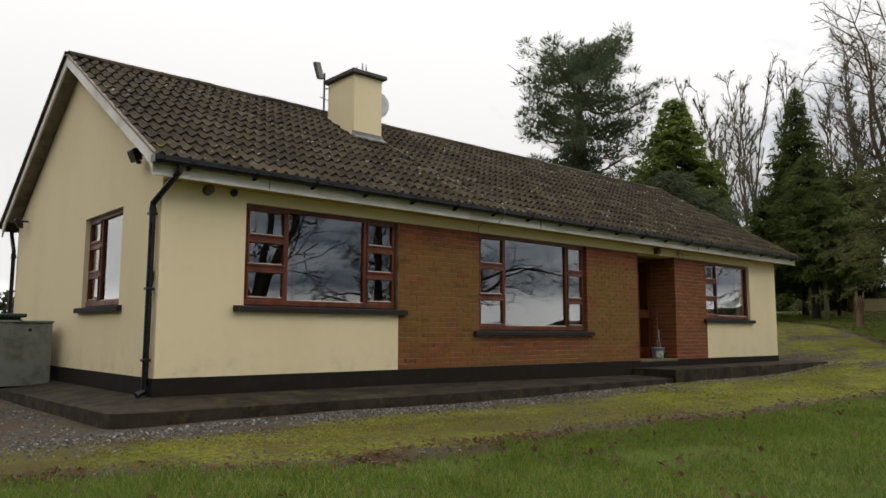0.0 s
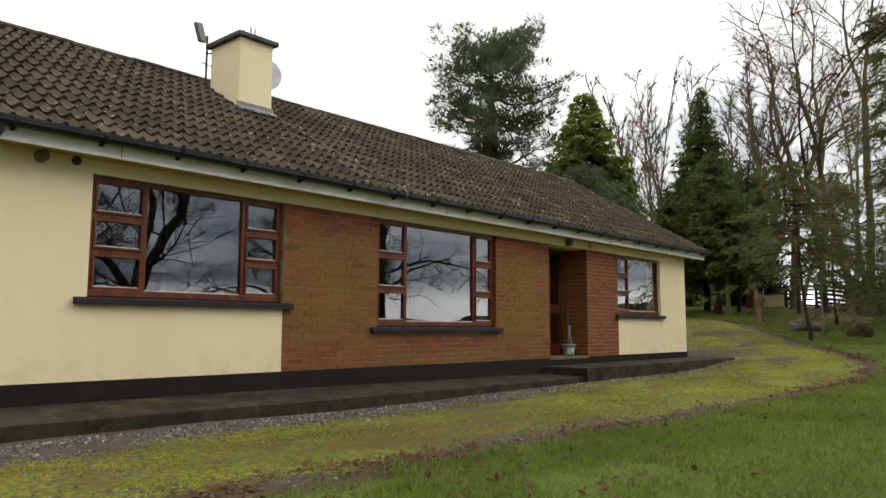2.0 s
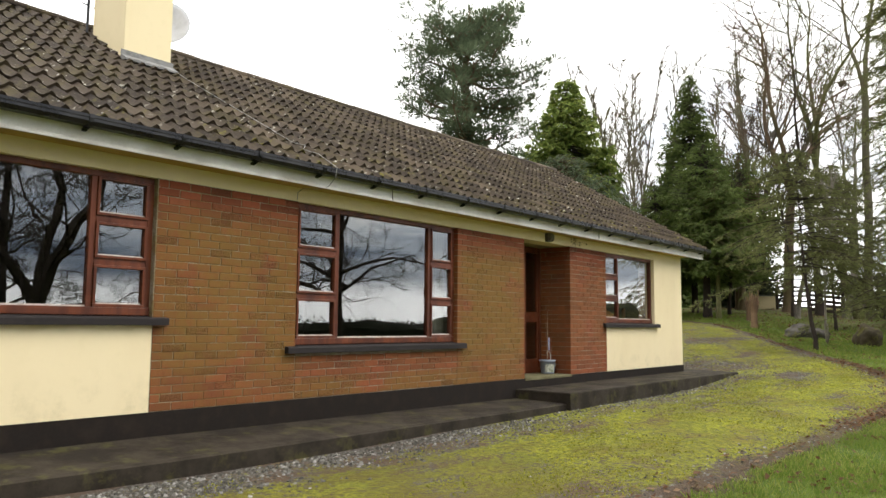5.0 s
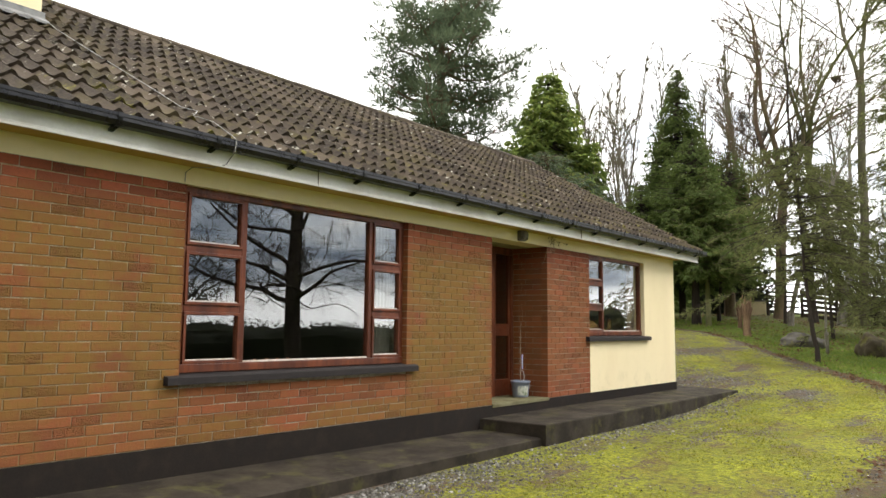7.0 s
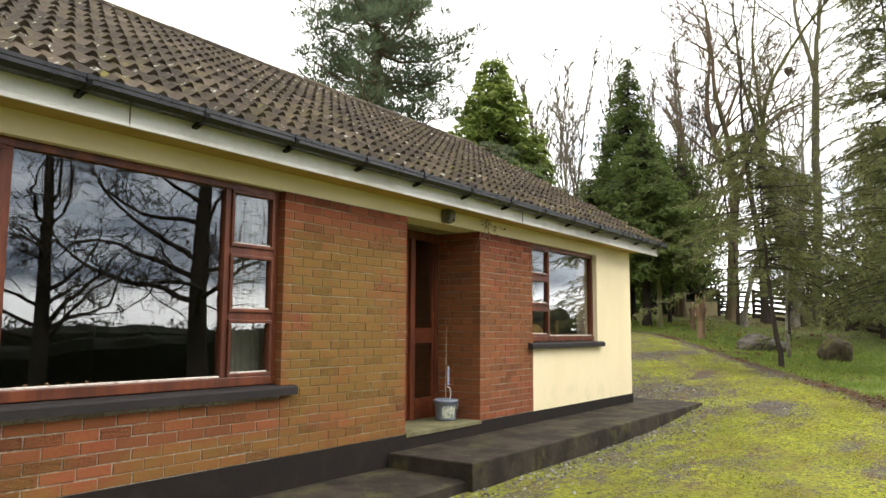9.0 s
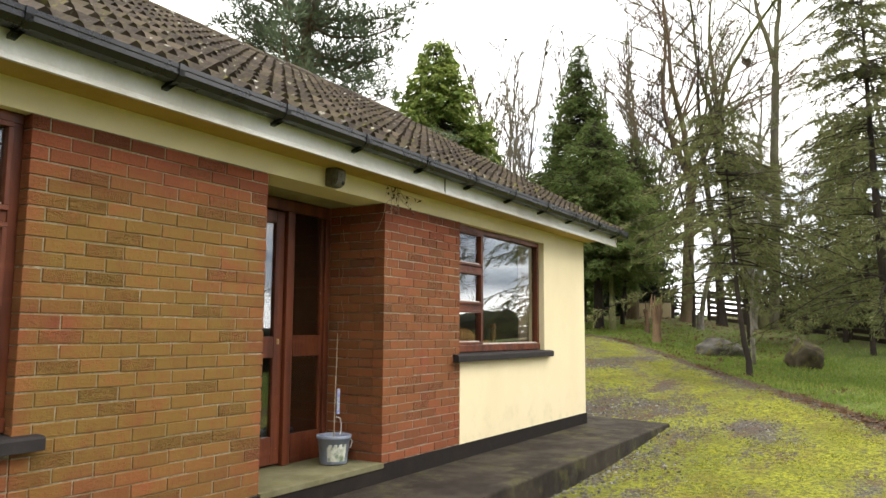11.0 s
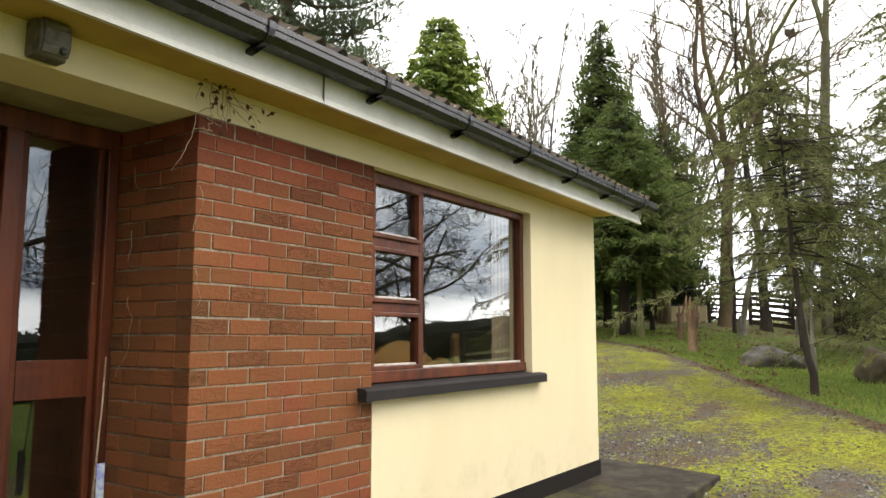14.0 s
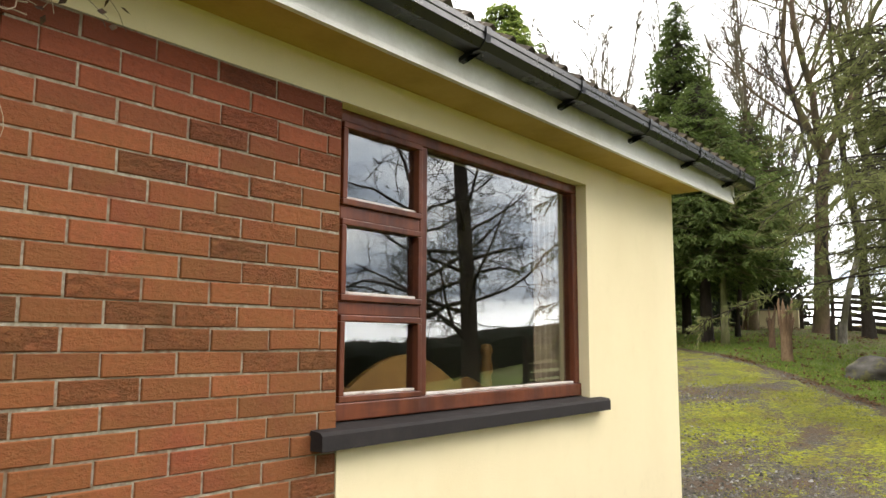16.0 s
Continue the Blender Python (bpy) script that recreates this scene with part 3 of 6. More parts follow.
PUTTY = worn("old_putty", (0.62, 0.58, 0.52), (0.34, 0.25, 0.2), 0.8, 20, 0.002)
window("window_1", *W1, (0, 2), (1.645, 2.875), (1.68, 1.31)[::-1], "mahogany-stained timber window with six casements and sill")
window("window_2", *W2, (0, 2), (5.66, 7.245), (1.09, 1.585), "wide mahogany-stained timber picture window with side casements")
window("window_3", *W3, (0,), (12.50,), (1.29, 1.675), "mahogany-stained timber window with three casements, peeling")
window("window_4", 0, GW[1] - GW[0], GW[2], GW[3], (0,), (0.55,), (1.30, 1.71), "mahogany-stained timber gable window, white curtain inside", Matrix.Translation((0, GW[1], 0)) @ pose(0, 0, 0, 0, 0, -90))


# ---- door and recess ----
def build_door():
    d = thing("door_1", "mahogany glazed front door with sidelight in a brick recess", "door", (10.0, DOOR_Y, 0), kind="structure")
    inv = Matrix.Translation((-10.0, -DOOR_Y, 0))
    def put(name, bm, mt, parent=d, label=""):
        bm.transform(inv)
        return part(name, bm, mt, parent, label)
    y0, y1 = DOOR_Y, DOOR_Y + 0.09
    xa, xm, xb = DOOR_X0, 10.185, DOOR_X1
    put("door_frame", boxes([(xa, xb, y0, y1, HEAD - 0.10, HEAD - 0.004), (xa, xa + 0.06, y0, y1, 0.012, HEAD - 0.10), (xb - 0.06, xb, y0, y1, 0.012, HEAD - 0.10), (xm - 0.03, xm + 0.05, y0 - 0.01, y1, 0.012, HEAD - 0.10)], 0.006), DOORWOOD)
    # door leaf
    a, b, s = xa + 0.065, xm - 0.035, 0.095
    yl0, yl1 = y0 + 0.02, y0 + 0.065
    leaf = put("door_leaf", boxes([(a, a + s, yl0, yl1, 0.03, 1.99), (b - s, b, yl0, yl1, 0.03, 1.99), (a + s, b - s, yl0, yl1, 1.89, 1.99), (a + s, b - s, yl0, yl1, 0.838, 1.003), (a + s, b - s, yl0, yl1, 0.03, 0.24)], 0.006), DOORWOOD)
    for z0, z1 in ((1.003, 1.89), (0.24, 0.838)):
        g = put("pane", boxes([(a + s, b - s, yl0 + 0.02, yl0 + 0.025, z0, z1)]), GLASS, leaf)
        g.visible_shadow = False
    bm = bmesh.new()
    bmesh.ops.create_uvsphere(bm, u_segments=20, v_segments=12, radius=0.036, matrix=Matrix.Translation(((a + b) / 2, yl0 - 0.05, 0.923)) @ Matrix.Diagonal((1, 0.75, 1, 1)))
    tube(bm, [((a + b) / 2, yl0 + 0.002, 0.923), ((a + b) / 2, yl0 - 0.045, 0.923)], 0.014, 12)
    tube(bm, [((a + b) / 2, yl0 + 0.002, 0.923), ((a + b) / 2, yl0 - 0.008, 0.923)], 0.035, 16)
    put("door_knob", bm, BRASS, leaf, "dull brass centre knob")
    put("keyhole_plate", boxes([(b - 0.06, b - 0.035, yl0 - 0.004, yl0 + 0.001, 0.945, 0.985)], 0.001), BRASS, leaf, "small brass lock plate")
    # sidelight
    a, b = xm + 0.055, xb - 0.065
    side = put("sidelight", boxes([(a + 0.03, b - 0.03, y0 + 0.016, y0 + 0.064, 0.845, 1.014), (a + 0.03, b - 0.03, y0 + 0.016, y0 + 0.064, 0.012, 0.24), (a, a + 0.03, y0 + 0.02, y0 + 0.06, 0.012, HEAD - 0.1), (b - 0.03, b, y0 + 0.02, y0 + 0.06, 0.012, HEAD - 0.1)], 0.004), DOORWOOD)
    for z0, z1 in ((1.014, HEAD - 0.10), (0.24, 0.845)):
        g = put("pane", boxes([(a + 0.03, b - 0.03, y0 + 0.035, y0 + 0.04, z0, z1)]), GLASS, side)
        g.visible_shadow = False
    slab = boxes([(DOOR_X0 - 0.004, DOOR_X1 + 0.004, -0.02, DOOR_Y + 0.12, -0.03, 0.012)], 0.004)
    tagged(part("doorstep", slab, SLABC), "worn moss-tinted concrete threshold slab", "doorstep", kind="structure")
    # ceiling base set greyer and darker than the wall render, with random stains
    tagged(part("recess_ceiling", boxes([(DOOR_X0 - 0.1, DOOR_X1 + 0.1, TH, DOOR_Y + 0.12, HEAD, HEAD + 0.1)]), worn("stained_recess_paint", (0.36, 0.31, 0.19), (0.20, 0.16, 0.09), 0.8, 2.5, 0.002)), "grey-cream ceiling of the door recess, darker than the walls", "ceiling", kind="structure")


BRASS = worn("dull_brass", (0.45, 0.33, 0.15), (0.22, 0.16, 0.08), 0.35, 20, 0.0005, metal=0.9)
build_door()


# ---- rooms behind the glass ----
def build_rooms():
    yb = 4.4
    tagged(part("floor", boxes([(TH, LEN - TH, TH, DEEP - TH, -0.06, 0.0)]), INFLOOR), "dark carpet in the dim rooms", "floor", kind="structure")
    tagged(part("ceiling", boxes([(TH, LEN - TH, TH, DEEP - TH, 2.36, 2.42)]), INSIDE), "plain painted room ceiling, darkened to look dim", "ceiling", kind="structure")
    tagged(part("wall_corridor", boxes([(TH, LEN - TH, yb, yb + 0.1, 0, 2.36)]), INSIDE), "plain painted inner wall, darkened to look dim", "wall", kind="structure")
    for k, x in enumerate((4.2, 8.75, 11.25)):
        tagged(part("wall_partition_%d" % (k + 1), boxes([(x, x + 0.1, TH, yb, 0, 2.36)]), INSIDE), "plain painted partition wall, darkened to look dim", "wall", kind="structure")


build_rooms()


# ---- roof ----
def roof_point(x, v, w=0.0):
    """A point v metres up the front slope from its lower edge, w out of it."""
    return (x, EDGE_Y + v * math.cos(SLOPE) - w * math.sin(SLOPE), EDGE_Z + v * math.sin(SLOPE) + w * math.cos(SLOPE))


SLOPE_LEN = math.hypot(RIDGE_Y - EDGE_Y, RIDGE_Z - EDGE_Z)
TILE_W, GAUGE = 0.30, SLOPE_LEN / 13.0


def build_roof():
    c, s = math.cos(SLOPE), math.sin(SLOPE)
    bm = bmesh.new()
    t = 0.10
    y_l, z_l = EDGE_Y + 0.07, EDGE_Z - 0.02
    back_y, back_z = 2 * RIDGE_Y - EDGE_Y, EDGE_Z
    lo = [(y_l, z_l), (RIDGE_Y, RIDGE_Z - 0.03), (back_y, back_z), (back_y, back_z - t), (RIDGE_Y, RIDGE_Z - 0.03 - t * 1.15), (y_l, z_l - 0.05)]
    prism(bm, lo, "x", VERGE_L + 0.03, VERGE_R - 0.03)
    r = part("roof", bm, ROOFBASE)
    tagged(r, "shallow gabled roof of dark lichened concrete tiles", "roof", kind="structure")
    return r


ROOFBASE = worn("dark_underlay", (0.03, 0.025, 0.022), (0.02, 0.018, 0.016), 0.95, 5, 0.002)
ROOF = build_roof()


def tile_profile(u):
    """Height of the rolled tile across its width, u from 0 to 1: a wide trough and a bold roll."""
    w = math.cos(4 * math.pi * (u - 0.19))
    return 0.025 * (w + 0.35 * w * w)


def tile_geometry(w=TILE_W, g=GAUGE):
    """One tile in its own frame: x across, y up the slope, z out of it."""
    n, verts, faces = 12, [], []
    for k in range(n + 1):
        u = k / n
        h = tile_profile(u)
        verts += [(u * w, -0.035, h + 0.034), (u * w, g + 0.01, h - 0.002), (u * w, -0.03, h - 0.006)]
    for k in range(n):
        a, b = 3 * k, 3 * k + 3
        faces += [(a, b, b + 1, a + 1), (a + 2, b + 2, b, a)]
    faces += [(0, 1, 2), (3 * n + 2, 3 * n + 1, 3 * n)]
    return verts, faces


def build_tiles():
    cols, rows = int((VERGE_R - VERGE_L) / TILE_W), 13
    w = (VERGE_R - VERGE_L) / cols
    verts, faces = tile_geometry(w)
    near = mesh_of("roof_tile", verts, faces, TILE)
    for p in near.polygons:
        p.use_smooth = False
    rng = random.Random(5)
    base = Matrix.Translation((0, EDGE_Y, EDGE_Z - 0.026)) @ Matrix.Rotation(SLOPE + 0.0052, 4, "X")
    av, af = [], []
    for i in range(cols):
        for j in range(rows):
            m = base @ Matrix.Translation((VERGE_L + i * w + rng.uniform(-0.002, 0.002), j * GAUGE + rng.uniform(-0.01, 0.01), rng.uniform(0, 0.008))) @ Matrix.Rotation(rng.uniform(-0.008, 0.008), 4, "Z") @ Matrix.Rotation(rng.uniform(-0.008, 0.006), 4, "X")
            x = VERGE_L + i * w
            if 3.5 <= x <= 15.0 and j < 8:
                ob = new("roof_tile", near)
                ob.parent = ROOF
                ob.matrix_local = m
            else:
                k = len(av)
                av += [m @ Vector(v) for v in verts]
                af += [tuple(k + q for q in f) for f in faces]
    ob = new("roof_tile_field", mesh_of("roof_tile_field", av, af, TILE))
    ob.parent = ROOF
    tagged(ob, kind="stuff")
    # ridge tiles
    n = 35
    step = (VERGE_R - VERGE_L) / n
    bm = bmesh.new()
    ring = [(0.13 * math.cos(a), 0.075 * math.sin(a)) for a in np.linspace(-0.25, math.pi + 0.25, 11)]
    inner = [(0.115 * math.cos(a), 0.063 * math.sin(a)) for a in np.linspace(math.pi + 0.25, -0.25, 11)]
    prism(bm, ring + inner, "x", 0, step - 0.008)
    bmesh.ops.recalc_face_normals(bm, faces=bm.faces[:])
    me = bpy.data.meshes.new("ridge_tile")
    bm.to_mesh(me)
    bm.free()
    me.materials.append(TILE)
    for k in range(n):
        ob = new("ridge_tile", me)
        ob.parent = ROOF
        ob.matrix_local = Matrix.Translation((VERGE_L + k * step, RIDGE_Y + rng.uniform(-0.006, 0.006), RIDGE_Z - 0.012 + rng.uniform(-0.006, 0.006)))


build_tiles()


VERGEM = worn("brown_grey_verge_board", (0.22, 0.19, 0.145), (0.12, 0.10, 0.075), 0.85, 4, 0.002)


def build_eaves():
    # fascia with a small beaded lower edge
    bm = bmesh.new()
    prism(bm, [(-0.245, 2.232), (-0.268, 2.232), (-0.268, 2.246), (-0.262, 2.250), (-0.262, 2.258), (-0.257, 2.262), (-0.257, 2.44), (-0.235, 2.44), (-0.235, 2.262), (-0.245, 2.262)], "x", VERGE_L, VERGE_R)
    f = part("fascia", bm, WHITE)
    tagged(f, "weathered white fascia board along the eaves", "fascia", kind="structure")
    for x in (1.2, 6.2, 11.2):
        part("fascia_joint", boxes([(x, x + 0.004, -0.2690, -0.259, 2.2325, 2.40)]), VERGEM, f, "grimy joint line")
    tagged(part("soffit", boxes([(0.0, LEN - 0.002, -0.244, -0.001, 2.246, 2.27)]), SOFFIT), "soffit under the eaves, cream darkened for its shade", "soffit", kind="structure")
    # barge boards and verge soffits on both gables
    k = math.tan(SLOPE)
    for name, x0, x1, s0, s1 in (("bargeboard_west", VERGE_L - 0.004, VERGE_L + 0.022, VERGE_L + 0.022, -0.001), ("bargeboard_east", VERGE_R - 0.022, VERGE_R + 0.004, LEN + 0.001, VERGE_R - 0.022)):
        zt = RIDGE_Z - 0.02
        ye = -0.27
        z_at = lambda y: EDGE_Z + (y - EDGE_Y) * k - 0.02
        bm = bmesh.new()
        prism(bm, [(ye, z_at(ye)), (RIDGE_Y, zt), (RIDGE_Y, zt - 0.155), (0.0, z_at(0) - 0.150), (ye, z_at(ye) - 0.190)], "x", x0, x1)
        prism(bm, [(RIDGE_Y, zt), (2 * RIDGE_Y - ye, z_at(ye)), (2 * RIDGE_Y - ye, 2.25), (2 * RIDGE_Y, z_at(0) - 0.135), (RIDGE_Y, zt - 0.155)], "x", x0, x1)
        b = part(name, bm, WHITE)
        tagged(b, "weathered white bargeboard along the gable verge", "bargeboard", kind="structure")
        bm = bmesh.new()
        prism(bm, [(0.0, z_at(0) - 0.13), (RIDGE_Y, zt - 0.15), (RIDGE_Y, zt - 0.13), (0.0, z_at(0) - 0.11)], "x", s0, s1)
        prism(bm, [(RIDGE_Y, zt - 0.15), (2 * RIDGE_Y, z_at(0) - 0.13), (2 * RIDGE_Y, z_at(0) - 0.11), (RIDGE_Y, zt - 0.13)], "x", s0, s1)
        part("verge_soffit", bm, VERGEM, b, "brown-grey board under the verge")
        out = -0.035 if x0 < 0 else 0.0
        bm = bmesh.new()
        prism(bm, [(RIDGE_Y, RIDGE_Z - 0.01), (2 * RIDGE_Y - EDGE_Y + 0.06, EDGE_Z - 0.05), (2 * RIDGE_Y - EDGE_Y + 0.06, EDGE_Z + 0.03), (RIDGE_Y, RIDGE_Z + 0.05)], "x", x0 + out, x1)
        part("verge_tile", bm, TILE, b, "dark tile edge over the board")
        bm = bmesh.new()
        prism(bm, [(EDGE_Y, EDGE_Z - 0.015), (RIDGE_Y, RIDGE_Z - 0.015), (RIDGE_Y, RIDGE_Z + 0.012), (EDGE_Y, EDGE_Z + 0.012)], "x", x0 + out * 0.5, x1)
        part("verge_mortar", bm, VERGEM, b, "dark mortar bed under the verge tiles")
    # gutter: a squared trough with a rolled lip
    g = thing("gutter", "black plastic gutter with brackets under the tiles", "gutter", (7.8, -0.28, 2.38))
    inv = Matrix.Translation((-7.8, 0.28, -2.38))
    y0, y1, z0, z1 = -0.398, -0.262, 2.358, 2.442
    prof = [(y1, z1), (y1, z0 + 0.03), (y1 - 0.025, z0), (y0 + 0.03, z0), (y0 + 0.004, z0 + 0.03), (y0 + 0.004, z0 + 0.055), (y0, z0 + 0.06), (y0, z1), (y0 + 0.008, z1), (y0 + 0.01, z0 + 0.06), (y0 + 0.034, z0 + 0.006), (y1 - 0.028, z0 + 0.006), (y1 - 0.006, z0 + 0.033), (y1 - 0.006, z1)]
    bm = bmesh.new()
    prism(bm, prof, "x", VERGE_L - 0.02, VERGE_R + 0.12)
    box(bm, VERGE_L - 0.024, VERGE_L - 0.02, y0, y1, z0, z1)
    box(bm, VERGE_R + 0.12, VERGE_R + 0.126, y0, y1, z0, z1)
    bm.transform(inv)
    part("trough", bm, BLACKP, g)
    bm = bmesh.new()
    prism(bm, [(y0 - 0.006, z1 + 0.002), (y0 - 0.006, z0 + 0.055), (y0 + 0.002, z0 + 0.022), (y0 + 0.03, z0 - 0.007), (y1 - 0.022, z0 - 0.007), (y1 + 0.003, z0 - 0.014), (y1 + 0.003, z0 - 0.034), (y1 - 0.016, z0 - 0.030), (y1 - 0.026, z0 - 0.001), (y0 + 0.03, z0 - 0.001), (y0 + 0.004, z0 + 0.03), (y0, z0 + 0.06), (y0, z1 + 0.002)], "x", -0.018, 0.018)
    bm.transform(Matrix.Translation((0, 0.28, -2.38)))
    bmesh.ops.recalc_face_normals(bm, faces=bm.faces[:])
    me = bpy.data.meshes.new("bracket")
    bm.to_mesh(me)
    bm.free()
    me.materials.append(BLACKP)
    for k in range(20):
        ob = new("bracket", me)
        ob.parent = g
        ob.location = (0.176 + k * 0.812 - 7.8, 0, 0)


build_eaves()


# ---- chimney ----
def build_chimney():
    x0, x1, y0, y1, zt = 4.06, 4.67, 2.14, 2.98, 5.05
    c = thing("chimney", "cream rendered chimney stack with concrete cap and lead flashing", "chimney", (x0, y0, 3.9))
    inv = Matrix.Translation((-x0, -y0, -3.9))
    def put(name, bm, mt, label=""):
        bm.transform(inv)
        return part(name, bm, mt, c, label)
    put("shaft", boxes([(x0, x1, y0, y1, 3.6, zt)], 0.012), PLASTER)
    put("cap", boxes([(x0 - 0.07, x1 + 0.07, y0 - 0.07, y1 + 0.07, zt, zt + 0.075)], 0.015), CAPC, "dark weathered concrete cap")
    z = lambda y: EDGE_Z + (y - EDGE_Y) * math.tan(SLOPE)
    bm = bmesh.new()
    prism(bm, [(y0 - 0.13, z(y0 - 0.13) + 0.075), (y0 - 0.012, z(y0) + 0.07), (y0 - 0.012, z(y0) + 0.13), (y0 - 0.002, z(y0) + 0.13), (y0 - 0.002, z(y0)), (y0 - 0.13, z(y0 - 0.13) + 0.05)], "x", x0 - 0.03, x1 + 0.03)
    put("flashing", bm, LEAD, "grey lead flashing apron")
    return c


build_chimney()


# ---- concrete path round the house ----
def build_path():
    bm = bmesh.new()
    # outer and inner edge, with the height along the wall: the slab falls outward
    edges = (((-0.95, 9.0), (-0.013, 9.0), -0.215), ((-0.72, 2.0), (-0.013, 2.0), -0.210), ((-0.66, -0.45), (-0.013, 0.2), -0.206), ((-0.63, -0.56), (-0.013, 0.05), -0.206), ((-0.54, -0.64), (-0.013, -0.013), -0.205),
             ((-0.40, -0.67), (0.10, -0.013), -0.205), ((1.5, -0.75), (1.5, -0.013), -0.207), ((3.2, -0.83), (3.2, -0.013), -0.211), ((6.0, -0.85), (6.0, -0.013), -0.240), ((9.10, -0.87), (9.10, -0.013), -0.265))
    rows = []
    for (ox, oy), (ix, iy), zi in edges:
        mx, my = ox + (ix - ox) * 0.06, oy + (iy - oy) * 0.06
        rows.append([bm.verts.new(p) for p in ((ix, iy, -0.75), (ix, iy, zi), (mx, my, -0.281), (ox, oy, -0.296), (ox - (ix - ox) * 0.012, oy - (iy - oy) * 0.012, -0.75))])
    for a, b in zip(rows, rows[1:]):
        for k in range(4):
            bm.faces.new((a[k], a[k + 1], b[k + 1], b[k]))
    bm.faces.new(rows[0])
    bm.faces.new(rows[-1][::-1])
    tagged(part("path", bm, PATHC), "dark damp concrete path along the house", "path", kind="structure")
    bm = bmesh.new()
    prism(bm, [(9.09, -0.93), (15.85, -0.93), (16.15, 0.3), (16.15, 6.0), (15.27, 6.0), (15.27, -0.013), (9.09, -0.013)], "z", -0.75, -0.135)
    bmesh.ops.bevel(bm, geom=[e for e in bm.edges if all(v.co.z > -0.2 for v in e.verts)], offset=0.015, segments=2, profile=0.5, affect="EDGES")
    tagged(part("door_platform", bm, PATHC), "raised dark concrete platform at the front door", "step", kind="structure")


build_path()

# ---- trees ----
def tubes_mesh(name, limbs, material):
    """Tapered limbs, each a list of (point, radius), as one mesh."""
    verts, faces = [], []
    for limb in limbs:
        sides = 7 if limb[0][1] > 0.08 else (5 if limb[0][1] > 0.025 else 3)
        side, rings = None, []
        for k, (p, r) in enumerate(limb):
            d = (limb[min(k + 1, len(limb) - 1)][0] - limb[max(k - 1, 0)][0])
            d = d.normalized() if d.length > 1e-6 else Vector((0, 0, 1))
            if side is None:
                side = d.orthogonal().normalized()
            side = side - d * side.dot(d)
            side = side.normalized() if side.length > 1e-6 else d.orthogonal().normalized()
            up = d.cross(side)
            rings.append(len(verts))
            for j in range(sides):
                a = 2 * math.pi * j / sides
                verts.append(p + r * (math.cos(a) * side + math.sin(a) * up))
        for a, b in zip(rings, rings[1:]):
            for j in range(sides):
                faces.append((a + j, a + (j + 1) % sides, b + (j + 1) % sides, b + j))
    me = mesh_of(name, verts, faces, material)
    for p in me.polygons:
        p.use_smooth = True
    return me


def grow(rng, limbs, p, d, length, r, r_end, bend, rise, step):
    """A limb that wanders and tapers."""
    n = max(3, int(length / step))
    limb = [(p.copy(), r)]
    for k in range(n):
        d = (d + Vector((rng.gauss(0, bend), rng.gauss(0, bend), rng.gauss(0, bend) + rise))).normalized()
        p = p + d * (length / n)
        limb.append((p.copy(), r + (r_end - r) * (k + 1) / n))
    limbs.append(limb)
    return limb


